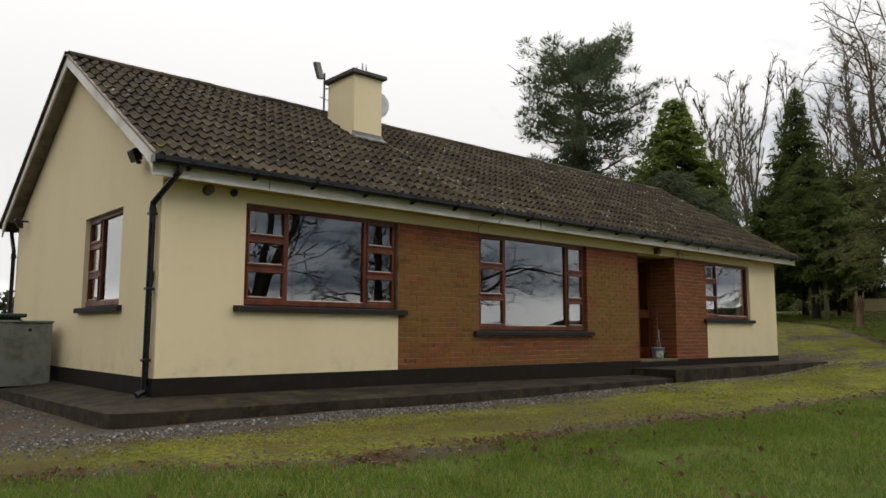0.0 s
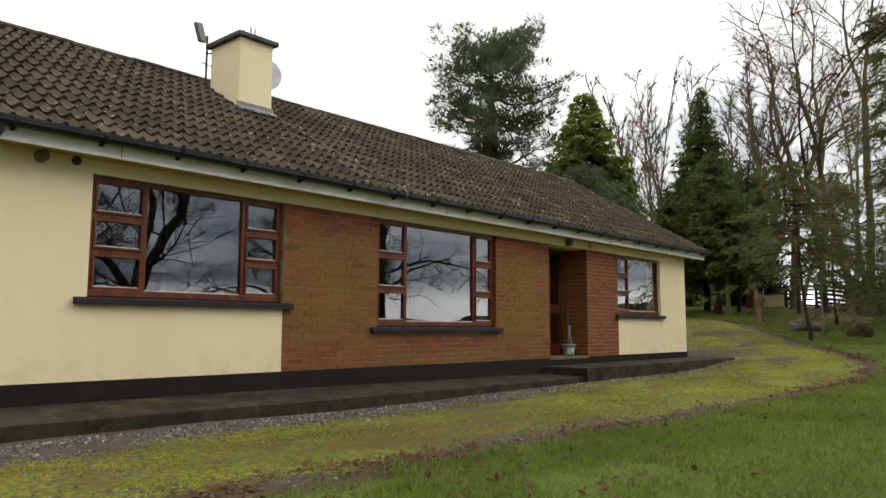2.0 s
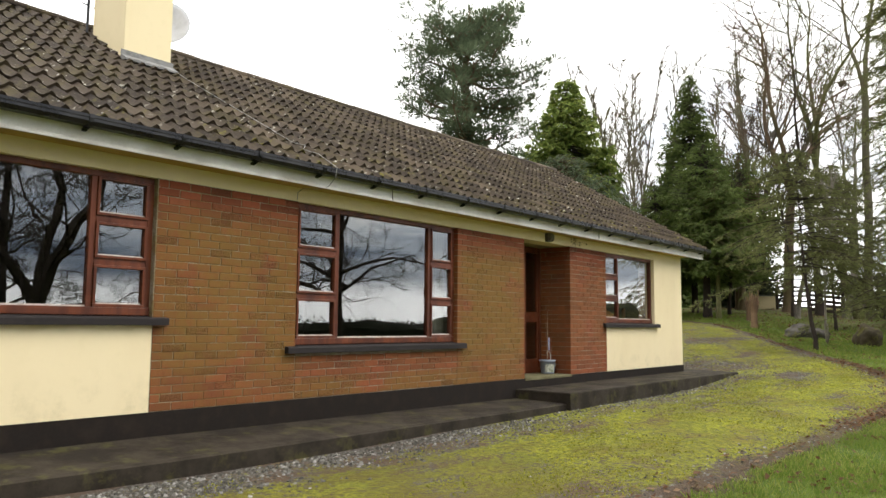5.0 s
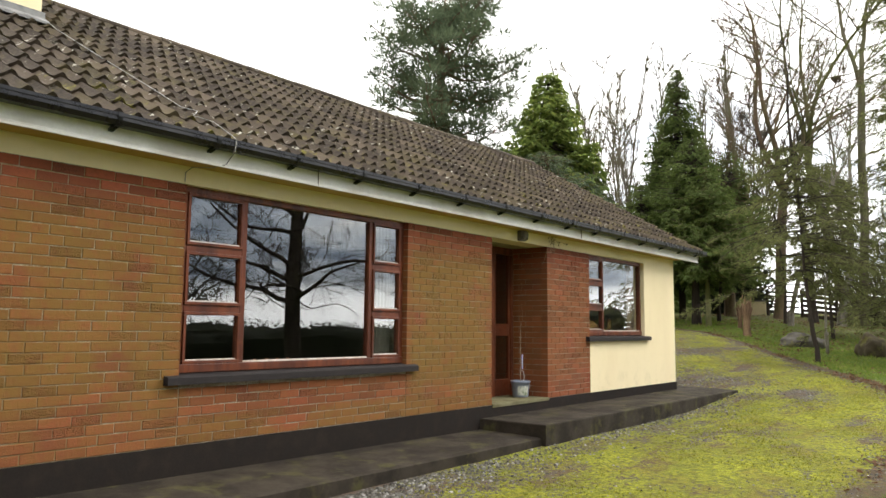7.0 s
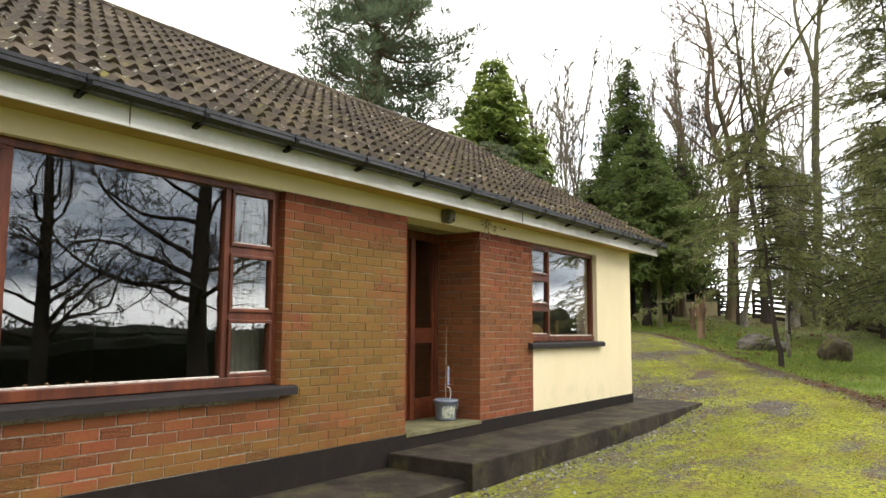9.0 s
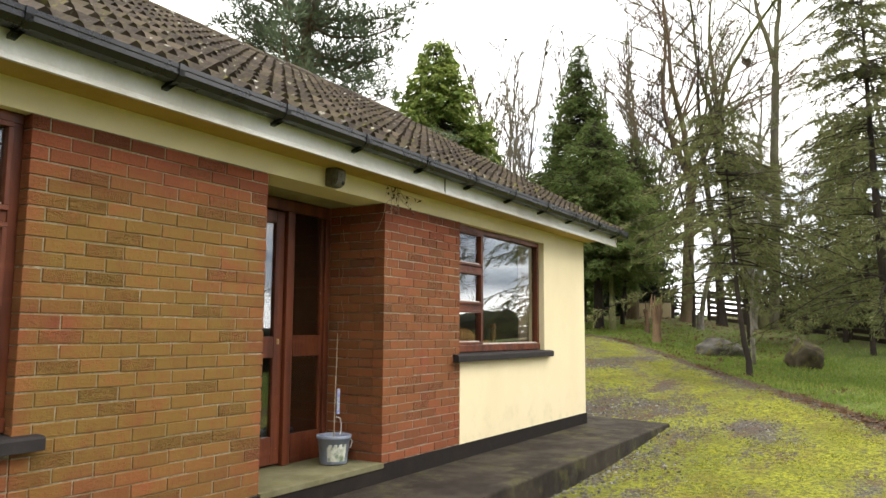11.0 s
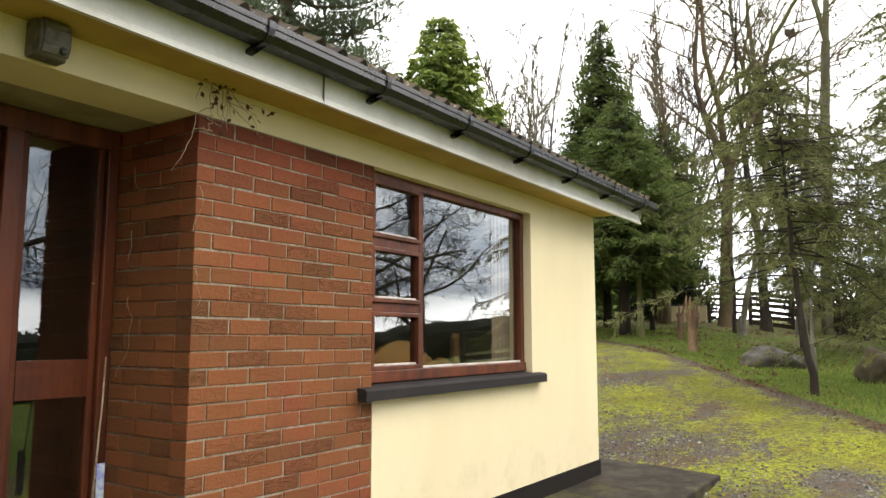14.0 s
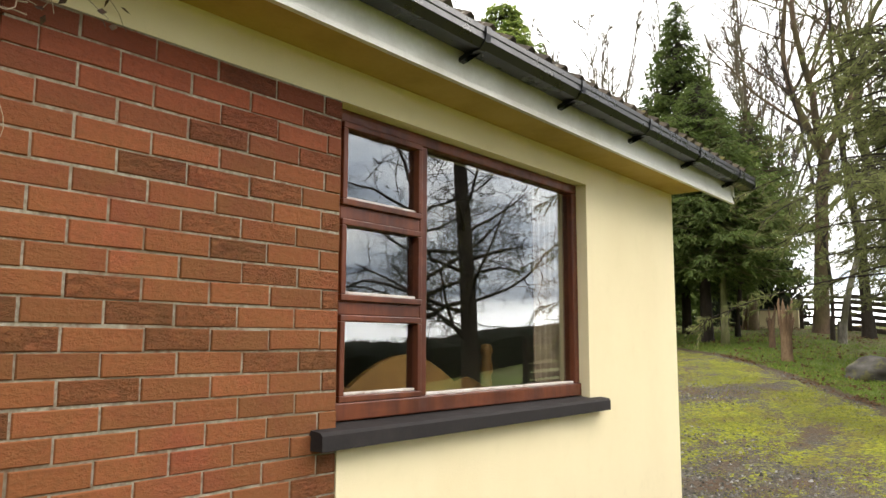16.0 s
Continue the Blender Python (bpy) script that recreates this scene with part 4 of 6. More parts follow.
def bare_tree(name, height, girth, seed, bark, label, at, group="", fork=0.3, leaders=1, spread=0.3, first=0.25, counts=(20, 9, 6), reach=(0.30, 0.42, 0.5), tilt=(0.45, 0.8), least=(0.036, 0.017, 0.010), bend=(0.05, 0.10, 0.12, 0.10), rise=0.04, thick=0.5, lean=(0, 0), bias=1.0):
    """A leafless tree: a trunk, leaders, limbs, branches and twigs, each finer than the last."""
    rng = random.Random(seed)
    limbs = []

    def side_limbs(limb, level, length):
        start = first if level == 0 else 0.16
        n = max(2, int(counts[level] * rng.uniform(0.8, 1.2)))
        for q in range(n):
            f = start + (0.99 - start) * ((q + rng.random()) / n) ** (bias if level == 0 else 1.0)
            k = min(len(limb) - 2, int(f * (len(limb) - 1)))
            p = limb[k][0].lerp(limb[k + 1][0], rng.random())
            r = limb[k][1]
            axis = (limb[k + 1][0] - limb[k][0]).normalized()
            a = axis.orthogonal().normalized()
            a.rotate(Matrix.Rotation(rng.uniform(0, 2 * math.pi), 3, axis))
            t = rng.uniform(tilt[0], tilt[1]) * (1.0 if level == 0 else 1.1)
            d = (axis * math.cos(t) + a * math.sin(t)).normalized()
            ln = length * rng.uniform(0.6, 1.15) * (1.2 - 0.8 * f)
            r0 = max(least[level], r * rng.uniform(0.75, 1.2) * thick) if level < 2 else least[level] * rng.uniform(0.8, 1.3)
            r0 = min(r0, max(r * 0.85, least[level]))
            sub = grow(rng, limbs, p, d, ln, r0, least[level] * 0.55, bend[level + 1], rise, (0.45, 0.3, 0.22, 0.2)[level])
            if level + 1 < len(counts):
                side_limbs(sub, level + 1, max(0.35, ln * reach[level + 1]))

    up = Vector((lean[0], lean[1], 1)).normalized()
    if leaders == 1:
        trunk = grow(rng, limbs, Vector((0, 0, -0.15)), up, height, girth, least[0] * 0.7, bend[0], 0.01, 0.6)
        side_limbs(trunk, 0, height * reach[0])
    else:
        trunk = grow(rng, limbs, Vector((0, 0, -0.15)), up, height * fork, girth, girth * 0.72, bend[0], 0.01, 0.5)
        turn = rng.uniform(0, 6.3)
        for q in range(leaders):
            a = turn + q * 2 * math.pi / leaders + rng.uniform(-0.4, 0.4)
            t = spread * rng.uniform(0.5, 1.3)
            d = Vector((math.sin(t) * math.cos(a), math.sin(t) * math.sin(a), math.cos(t)))
            lead = grow(rng, limbs, trunk[-1][0], d, height * (1 - fork) * rng.uniform(0.82, 1.02), girth * rng.uniform(0.48, 0.62), least[0] * 0.6, bend[1], 0.02, 0.5)
            side_limbs(lead, 0, height * reach[0])
    fl = [(Vector((0, 0, -0.2)), girth * 1.5), (Vector((0, 0, 0.15)), girth * 1.15), (Vector((0, 0, 0.6)), girth * 0.98)]
    cut = least[0] * 1.02
    big = [l for l in limbs if l[0][1] >= cut] + [fl]
    small = [l for l in limbs if l[0][1] < cut]
    t = thing(name, label, "tree", at, group)
    o = new("trunk", tubes_mesh("trunk", big, bark))
    o.parent = t
    o = new("crown", tubes_mesh("crown", small, bark))
    o.parent = t
    tagged(o, "bare winter twigs")
    return t


def sprays_mesh(name, items, material):
    """Foliage sprays: (point, along, length, width, roll): a kinked pair of leaf blades."""
    verts, faces = [], []
    for p, d, ln, wd, up in items:
        s = d.cross(up)
        s = s.normalized() if s.length > 1e-5 else d.orthogonal().normalized()
        k = len(verts)
        mid = p + d * ln * 0.45
        verts += [p, mid + s * wd, p + d * ln - up * ln * 0.12, mid - s * wd]
        faces += [(k, k + 1, k + 2), (k, k + 2, k + 3)]
    return mesh_of(name, verts, faces, material)


def conifer(name, height, radius, seed, bark, leaf, label, at, girth=0.25, low=0.12, droop=0.35, n_limb=330, per=30, spray=0.17, thin=0.14, taper=1.0, rag=0.25, group="", base=1.0):
    """A conifer: tiers of limbs, each with side twigs that carry short sprays, open between the tiers."""
    rng = random.Random(seed)
    limbs = [[(Vector((0, 0, -0.2)), girth * 1.25), (Vector((0, 0, 0.5)), girth), (Vector((0.05, 0.03, height * 0.5)), girth * 0.55), (Vector((0, 0, height * 0.97)), 0.015)]]
    items = []
    for q in range(n_limb):
        f = rng.random() ** 0.8
        z = height * (low + (0.985 - low) * f)
        reach = radius * ((1 - f) ** taper * 0.96 + 0.02) * rng.uniform(1 - rag, 1 + rag * 0.6)
        if f < 0.12:
            reach *= 0.6 + 0.4 * base * f / 0.12
        a = rng.uniform(0, 2 * math.pi)
        out = Vector((math.cos(a), math.sin(a), 0))
        across = Vector((-out.y, out.x, 0))
        start = Vector((0, 0, z))
        end = start + out * reach + Vector((0, 0, reach * (0.25 - droop) * (1 - 0.6 * f)))
        sag = reach * 0.12
        pts = []
        for k in range(6):
            t = k / 5
            pts.append((start.lerp(end, t) + Vector((0, 0, -sag * math.sin(math.pi * t))) + Vector((rng.gauss(0, 0.03), rng.gauss(0, 0.03), 0)) * reach * t, 0.035 * (1 - 0.85 * t) * (0.4 + reach / radius)))
        limbs.append(pts)
        tone = rng.gauss(0, 0.1)
        for _ in range(3 + int(reach * 5.5)):
            t = rng.uniform(0.12, 1.0) ** 0.65
            k = min(4, int(t * 5))
            p = pts[k][0].lerp(pts[k + 1][0], t * 5 - k)
            way = (out * rng.uniform(0.35, 0.95) + across * rng.choice((-1, 1)) * rng.uniform(0.3, 1) + Vector((0, 0, rng.uniform(-0.6, 0.08) + tone))).normalized()
            tl = (0.18 + 0.30 * reach * (1.1 - t)) * rng.uniform(0.6, 1.25)
            side = way.cross(Vector((0, 0, 1))).normalized()
            for _ in range(max(3, int(per * tl))):
                u = rng.random()
                w = p + way * tl * u + Vector((0, 0, -0.22 * tl * u * u + rng.gauss(0, 0.012)))
                d = (way * rng.uniform(0.5, 1) + side * rng.choice((-1, 1)) * rng.uniform(0.1, 0.9) + Vector((0, 0, rng.uniform(-0.55, 0.15)))).normalized()
                up = Vector((rng.gauss(0, 0.45), rng.gauss(0, 0.45), 1)).normalized()
                ln = spray * rng.uniform(0.6, 1.35) * (1.05 - 0.35 * u) * (0.6 + 0.4 * min(1.0, 3 * (1 - f)))
                items.append((w, d, ln, ln * thin, up))
    t = thing(name, label, "tree", at, group)
    o = new("trunk", tubes_mesh("trunk", limbs, bark)); o.parent = t
    o = new("crown", sprays_mesh("crown", items, leaf)); o.parent = t
    return t


def spruce(name, height, reach, seed, label, at, girth=0.09, low=0.25, n_limb=70, lean=(0.0, 0.0)):
    """A thin young spruce: bare-looking limbs, hanging twigs and short needle sprays."""
    rng = random.Random(seed)
    stem = [(Vector((0, 0, -0.2)), girth * 1.3), (Vector((0, 0, 0.3)), girth)] + [(Vector((lean[0] * t, lean[1] * t + 0.05 * math.sin(5 * t), height * t)), girth * (1 - t) ** 1.3 + 0.006) for t in (0.12, 0.25, 0.4, 0.55, 0.75, 1.0)]
    limbs, items = [stem], []
    for q in range(n_limb):
        f = low + (0.98 - low) * rng.random() ** 0.9
        z = height * f
        ln = reach * (0.25 + 0.75 * (1 - f) / (1 - low)) * rng.uniform(0.45, 1.1)
        a = rng.uniform(0, 2 * math.pi)
        out = Vector((math.cos(a), math.sin(a), 0))
        side = Vector((-out.y, out.x, 0))
        rise = rng.uniform(-0.12, 0.22)
        pts = []
        for k in range(7):
            t = k / 6
            pts.append((Vector((lean[0] * f, lean[1] * f, z)) + out * ln * t + side * 0.12 * ln * math.sin(3 * t + a) * t + Vector((0, 0, ln * (rise * t - 0.28 * t * t))), 0.016 * (1 - 0.8 * t) + 0.003))
        limbs.append(pts)
        for j in range(int(12 + 14 * ln / reach)):
            t = rng.uniform(0.15, 1.0)
            k = min(5, int(t * 6))
            p = pts[k][0].lerp(pts[k + 1][0], t * 6 - k)
            d = (side * rng.choice((-1, 1)) * rng.uniform(0.4, 1) + out * rng.uniform(0.3, 0.9) + Vector((0, 0, rng.uniform(-0.9, 0.05)))).normalized()
            tl = rng.uniform(0.18, 0.5) * (0.5 + 0.5 * ln / reach)
            e = p + d * tl + Vector((0, 0, -0.10 * tl))
            limbs.append([(p, 0.006), (e, 0.003)])
            for _ in range(int(22 * tl / 0.35)):
                u = rng.random()
                w = p.lerp(e, u)
                dd = (d + Vector((rng.gauss(0, 0.6), rng.gauss(0, 0.6), rng.gauss(-0.25, 0.5)))).normalized()
                sl = rng.uniform(0.06, 0.13)
                items.append((w, dd, sl, sl * 0.085, Vector((rng.gauss(0, 1), rng.gauss(0, 1), rng.gauss(0, 1))).normalized()))
    t = thing(name, label, "tree", at, "young spruces")
    o = new("trunk", tubes_mesh("trunk", limbs, BARK_DARK)); o.parent = t
    o = new("crown", sprays_mesh("crown", items, LEAF_SPR)); o.parent = t
    return t


def pine(name, height, at, seed, label):
    """A Scots-type pine: a tall stem and a broken crown of separate needle masses."""
    rng = random.Random(seed)
    limbs = [[(Vector((0, 0, -0.2)), 0.36), (Vector((0.1, 0, height * 0.4)), 0.26), (Vector((0.0, 0.25, height * 0.75)), 0.16), (Vector((0.1, 0.1, height * 0.98)), 0.02)]]
    items = []
    for q in range(82):
        f = rng.random() if q < 64 else rng.uniform(-0.32, 0.0)
        z = height * (0.42 + 0.56 * f)
        a = rng.uniform(0, 2 * math.pi)
        prof = math.sin(math.pi * min(1, (1 - f) * 0.78 + 0.12)) ** 0.8
        reach = 3.25 * prof * rng.uniform(0.45, 1.08) if q < 64 else rng.uniform(2.6, 4.4)
        out = Vector((math.cos(a), math.sin(a), 0))
        start = Vector((0, 0, z))
        end = start + out * reach + Vector((0, 0, reach * (rng.uniform(0.05, 0.5) if q < 64 else rng.uniform(-0.05, 0.15))))
        pts = [(start.lerp(end, t) + Vector((rng.gauss(0, 0.08), rng.gauss(0, 0.08), -0.14 * reach * math.sin(math.pi * t))), 0.065 * (1 - 0.8 * t)) for t in (0, 0.25, 0.5, 0.75, 1)]
        limbs.append(pts)
        for c in range(int(3 + reach * 2.6)):
            t = rng.uniform(0.3, 1.0)
            k = min(3, int(t * 4))
            ctr = pts[k][0].lerp(pts[k + 1][0], t * 4 - k) + Vector((rng.gauss(0, 0.34), rng.gauss(0, 0.34), rng.gauss(0.08, 0.16)))
            limbs.append([(pts[k][0], 0.02), (pts[k][0].lerp(ctr, 0.6), 0.014), (ctr, 0.008)])
            size = rng.uniform(0.24, 0.52)
            for _ in range(74):
                v = Vector((rng.gauss(0, 1), rng.gauss(0, 1), rng.gauss(0.25, 0.8))).normalized()
                p = ctr + Vector((v.x, v.y, v.z * 0.55)) * size * rng.uniform(0.2, 1)
                d = (v + Vector((0, 0, 0.5))).normalized()
                ln = rng.uniform(0.16, 0.30)
                items.append((p, d, ln, ln * 0.085, Vector((rng.gauss(0, 1), rng.gauss(0, 1), rng.gauss(0, 1))).normalized()))
    t = thing(name, label, "tree", at)
    o = new("trunk", tubes_mesh("trunk", limbs, BARK_PINE)); o.parent = t
    o = new("crown", sprays_mesh("crown", items, LEAF_PINE)); o.parent = t
    return t


def gz(x, y):
    return (x, y, ground_z(x, y))


def plant_trees():
    pine("pine_tree", 13.1, gz(22.5, 11.4), 3, "tall grey-green pine with an open broken crown")
    conifer("cypress_tree", 11.3, 4.3, 11, BARK_DARK, LEAF_CYP, "bright green cypress with layered drooping sprays", gz(29.05, 10.95), droop=0.42, n_limb=640, per=26, spray=0.26, thin=0.24, taper=0.70, low=0.05, rag=0.2)
    conifer("pine_tree", 7.1, 3.2, 17, BARK_PINE, LEAF_PINE, "low spreading grey-green pine before the cypress", gz(26.4, 9.5), droop=0.25, n_limb=230, per=26, spray=0.24, thin=0.10, taper=0.45, low=0.35, rag=0.35)
    conifer("fir_tree", 11.4, 3.3, 12, BARK_DARK, LEAF_FIR, "tall narrow dark green fir with a thin spire", gz(33.36, 6.83), droop=0.45, n_limb=760, taper=0.92, low=0.14, girth=0.15, rag=0.24, thin=0.16)
    conifer("fir_tree", 7.5, 2.7, 13, BARK_DARK, LEAF_FIR, "broad dark green fir on a bare dark lower trunk", gz(30.4, 5.15), droop=0.55, n_limb=400, taper=0.62, low=0.30, girth=0.17, rag=0.4)
    conifer("fir_tree", 6.2, 2.3, 15, BARK_MOSS, LEAF_FIR, "dark green fir on a slim mossy lower trunk", gz(29.6, 4.4), droop=0.55, n_limb=230, taper=0.62, low=0.33, girth=0.10, rag=0.45)
    conifer("fir_tree", 7.6, 2.5, 16, BARK_PINE, LEAF_FIR, "dark green fir with a bare red-brown trunk by the gate", gz(35.6, 5.45), droop=0.5, n_limb=280, taper=0.6, low=0.42, girth=0.17, rag=0.35)
    conifer("fir_tree", 6.0, 2.4, 14, BARK_DARK, LEAF_FIR, "dark green fir behind the house end", gz(31.5, 7.8), droop=0.5, n_limb=190, taper=0.6, low=0.3, girth=0.2)
    # sparse young spruces on the lawn past the drive
    spruce("spruce_tree", 5.6, 3.0, 21, "sparse feathery olive-green young spruce on the lawn", gz(21.75, -1.0), 0.06, 0.34, 105, (-0.1, 0.40))
    spruce("spruce_tree", 10.5, 3.0, 22, "feathery olive-green spruce with a dark trunk and a nest", gz(23.4, -3.5), 0.12, 0.12, 225, (0.0, 0.35))
    spruce("spruce_tree", 6.2, 2.5, 23, "thin olive-green spruce among taller bare trees", gz(29.5, 0.2), 0.06, 0.24, 160)
    spruce("spruce_tree", 6.6, 2.8, 24, "thin olive-green spruce among taller bare trees", gz(28.6, -3.0), 0.07, 0.15, 190)
    spruce("spruce_tree", 7.4, 2.6, 26, "dark feathery spruce before the fence", gz(32.0, -2.2), 0.08, 0.16, 180)
    # bare broadleaf trees behind: slim steep stems with a haze of twigs
    fine = dict(least=(0.028, 0.015, 0.0095), bend=(0.035, 0.09, 0.12, 0.14), rise=0.03, thick=0.42)
    far = bare_tree("bare_tree", 16.9, 0.15, 31, BARK_GREY, "tall bare grey broadleaf tree in winter", gz(44.2, 14.5), "bare trees", leaders=14, fork=0.10, spread=0.30, first=0.10, counts=(16, 7, 4), reach=(0.17, 0.50, 0.60), tilt=(0.30, 0.65), least=(0.036, 0.022, 0.017), bend=(0.03, 0.05, 0.07, 0.09), rise=0.03, thick=0.42)
    two = bare_tree("bare_tree", 17.0, 0.19, 35, BARK_GREY, "tall dark bare tree forking high into long limbs", gz(35.9, 0.30), "bare trees", leaders=2, fork=0.56, spread=0.40, first=0.08, counts=(13, 9, 6), reach=(0.29, 0.50, 0.55), tilt=(0.5, 0.95), **fine)
    mossy = bare_tree("bare_tree", 16.5, 0.20, 36, BARK_MOSS, "tall leaning bare tree with a moss-covered trunk", gz(35.5, 0.62), "bare trees", leaders=3, fork=0.42, spread=0.38, first=0.10, counts=(12, 9, 6), reach=(0.30, 0.50, 0.55), tilt=(0.5, 1.0), lean=(0, 0.17), **fine)
    red = bare_tree("bare_tree", 15.0, 0.24, 38, BARK_PINE, "bare tree with a thick reddish trunk before the gate", gz(34.75, 3.2), "bare trees", leaders=3, fork=0.36, spread=0.40, first=0.12, counts=(12, 9, 6), reach=(0.30, 0.50, 0.55), tilt=(0.5, 1.0), **fine)
    slim = bare_tree("bare_tree", 15.4, 0.13, 37, BARK_GREY, "slim bare tree with one straight mossy stem", gz(42.0, 6.6), "bare trees", leaders=1, first=0.28, counts=(24, 9, 6), reach=(0.30, 0.47, 0.55), tilt=(0.45, 0.95), **fine)
    for src, at, turn, size in ((far, (49.5, 21.0), 40, 1.0), (far, (45.5, 8.0), 150, 0.92), (two, (43.5, -5.0), 200, 0.95), (slim, (44.0, 2.2), 250, 0.95)):
        copy_thing(src, Matrix.Translation(gz(*at)) @ pose(0, 0, 0, 0, 0, turn) @ Matrix.Scale(size, 4))
    # big crooked trees across the lawn, behind the walker
    crooked = dict(bend=(0.035, 0.24, 0.28, 0.30, 0.30), rise=0.012, least=(0.026, 0.014, 0.009, 0.0075))
    oak = bare_tree("lawn_tree", 12.0, 0.24, 204, BARK_DARK, "large bare tree with crooked limbs across the lawn", gz(14.3, -9.55), "lawn trees", leaders=1, first=0.16, counts=(24, 9, 6, 3), reach=(0.36, 0.5, 0.48, 0.45), tilt=(0.6, 1.25), thick=0.34, bias=1.7, **crooked)
    tall = bare_tree("lawn_tree", 13.0, 0.15, 220, BARK_DARK, "straight bare twiggy tree across the lawn", gz(19.1, -4.55), "lawn trees", leaders=1, first=0.10, counts=(34, 9, 6, 2), reach=(0.15, 0.5, 0.5, 0.5), tilt=(0.7, 1.3), bend=(0.02, 0.16, 0.2, 0.2, 0.2), rise=0.02, least=(0.020, 0.010, 0.006, 0.004), thick=0.3, bias=1.5)
    bare_tree("lawn_tree", 11.5, 0.23, 223, BARK_DARK, "many-stemmed bare tree across the lawn from the gable", gz(6.2, -9.5), "lawn trees", leaders=3, fork=0.16, spread=0.22, first=0.03, counts=(11, 8, 6, 3), reach=(0.32, 0.5, 0.48, 0.45), tilt=(0.6, 1.2), thick=0.23, bias=1.5, **crooked)
    for src, at, turn, size in ((oak, (9.5, -21.0), 260, 1.0), (oak, (11.95, -11.9), 100, 0.8), (oak, (-1.0, -17.5), 30, 1.0), (oak, (23.6, -9.6), 190, 0.9)):
        copy_thing(src, Matrix.Translation(gz(*at)) @ pose(0, 0, 0, 0, 0, turn) @ Matrix.Scale(size, 4))


plant_trees()

# ---- things on and beside the house ----
def downpipe(name, x, y, out, z_low, label, kick):
    d = thing(name, label, "downpipe", (x, y, z_low))
    inv = Matrix.Translation((-x, -y, -z_low))
    def put(nm, bm, mt=BLACKP, lab="", sm=False):
        bm.transform(inv)
        part(nm, bm, mt, d, lab, sm)
    put("pipe", tube(bmesh.new(), [(x, y, 1.93), (x, y, z_low + 0.08)], 0.036, 14))
    put("swan_neck", tube(bmesh.new(), [out, (out[0], out[1], out[2] - 0.07), (x, y, 1.98), (x, y, 1.90)], 0.036, 14))
    put("shoe", tube(bmesh.new(), [(x, y, z_low + 0.12), (x, y, z_low + 0.06), (x + kick[0], y + kick[1], z_low + 0.02)], 0.039, 14))
    for z in (1.86, 1.0, 0.2):
        put("pipe_clip", boxes([(x - 0.045, x + 0.045, y - 0.043, y + 0.05, z - 0.016, z + 0.016)], 0.006))
    put("collar", tube(bmesh.new(), [(x, y, 1.93), (x, y, 1.86)], 0.043, 14))
    return d


downpipe("downpipe", -0.056, 0.12, (0.06, -0.33, 2.37), -0.205, "black plastic downpipe at the house corner", (-0.09, -0.01))
downpipe("downpipe", -0.05, 7.04, (-0.05, 7.30, 2.37), -0.285, "black plastic downpipe at the back corner", (-0.08, 0.02))


def floodlight(x, y, z, yaw, label):
    f = thing("floodlight", label, "floodlight", (x, y, z))
    part("bracket", boxes([(-0.02, 0.02, -0.02, 0.10, -0.015, 0.015)], 0.004), BLACKP, f)
    bm = boxes([(-0.10, 0.10, -0.10, -0.02, -0.075, 0.075)], 0.012)
    bm.transform(Matrix.Rotation(radians(25), 4, "X"))
    part("housing", bm, BLACKP, f)
    bm = boxes([(-0.085, 0.085, -0.104, -0.1, -0.06, 0.06)], 0.002)
    bm.transform(Matrix.Rotation(radians(25), 4, "X"))
    part("lens", bm, DARKGLASS, f, "dark glass lens")
    bm = boxes([(-0.03, 0.03, -0.03, 0.02, -0.12, -0.085)], 0.008)
    part("sensor", bm, BLACKP, f)
    f.matrix_world = pose(x, y, z, 0, 0, yaw)
    return f


DARKGLASS = worn("dark_lamp_glass", (0.03, 0.03, 0.035), (0.05, 0.05, 0.05), 0.12, 10, 0.0002)
GREYP = worn("dirty_grey_plastic", (0.15, 0.135, 0.11), (0.07, 0.06, 0.045), 0.6, 22, 0.001)
floodlight(-0.10, 0.52, 2.62, -90, "black floodlight under the gable verge")
floodlight(-0.10, 6.30, 2.45, -90, "black floodlight near the back of the gable")


def wall_disc(name, x, z, r, d, mt, label):
    t = thing(name, label, "vent" if "vent" in name else "lamp", (x, 0, z))
    bm = bmesh.new()
    bmesh.ops.create_cone(bm, cap_ends=True, segments=24, radius1=r, radius2=r * 0.86, depth=d, matrix=Matrix.Translation((0, -d / 2, 0)) @ Matrix.Rotation(radians(90), 4, "X"))
    part("cover", bm, mt, t)
    bm = bmesh.new()
    bmesh.ops.create_cone(bm, cap_ends=True, segments=20, radius1=r * 0.5, radius2=r * 0.4, depth=0.012, matrix=Matrix.Translation((0, -d - 0.005, 0)) @ Matrix.Rotation(radians(90), 4, "X"))
    part("centre", bm, mt, t)


wall_disc("wall_lamp", 0.53, 2.185, 0.062, 0.09, GREYP, "grey round bulkhead lamp high on the rendered wall")
wall_disc("round_vent", 0.865, 2.20, 0.048, 0.03, BLACKP, "small dark round vent on the rendered wall")


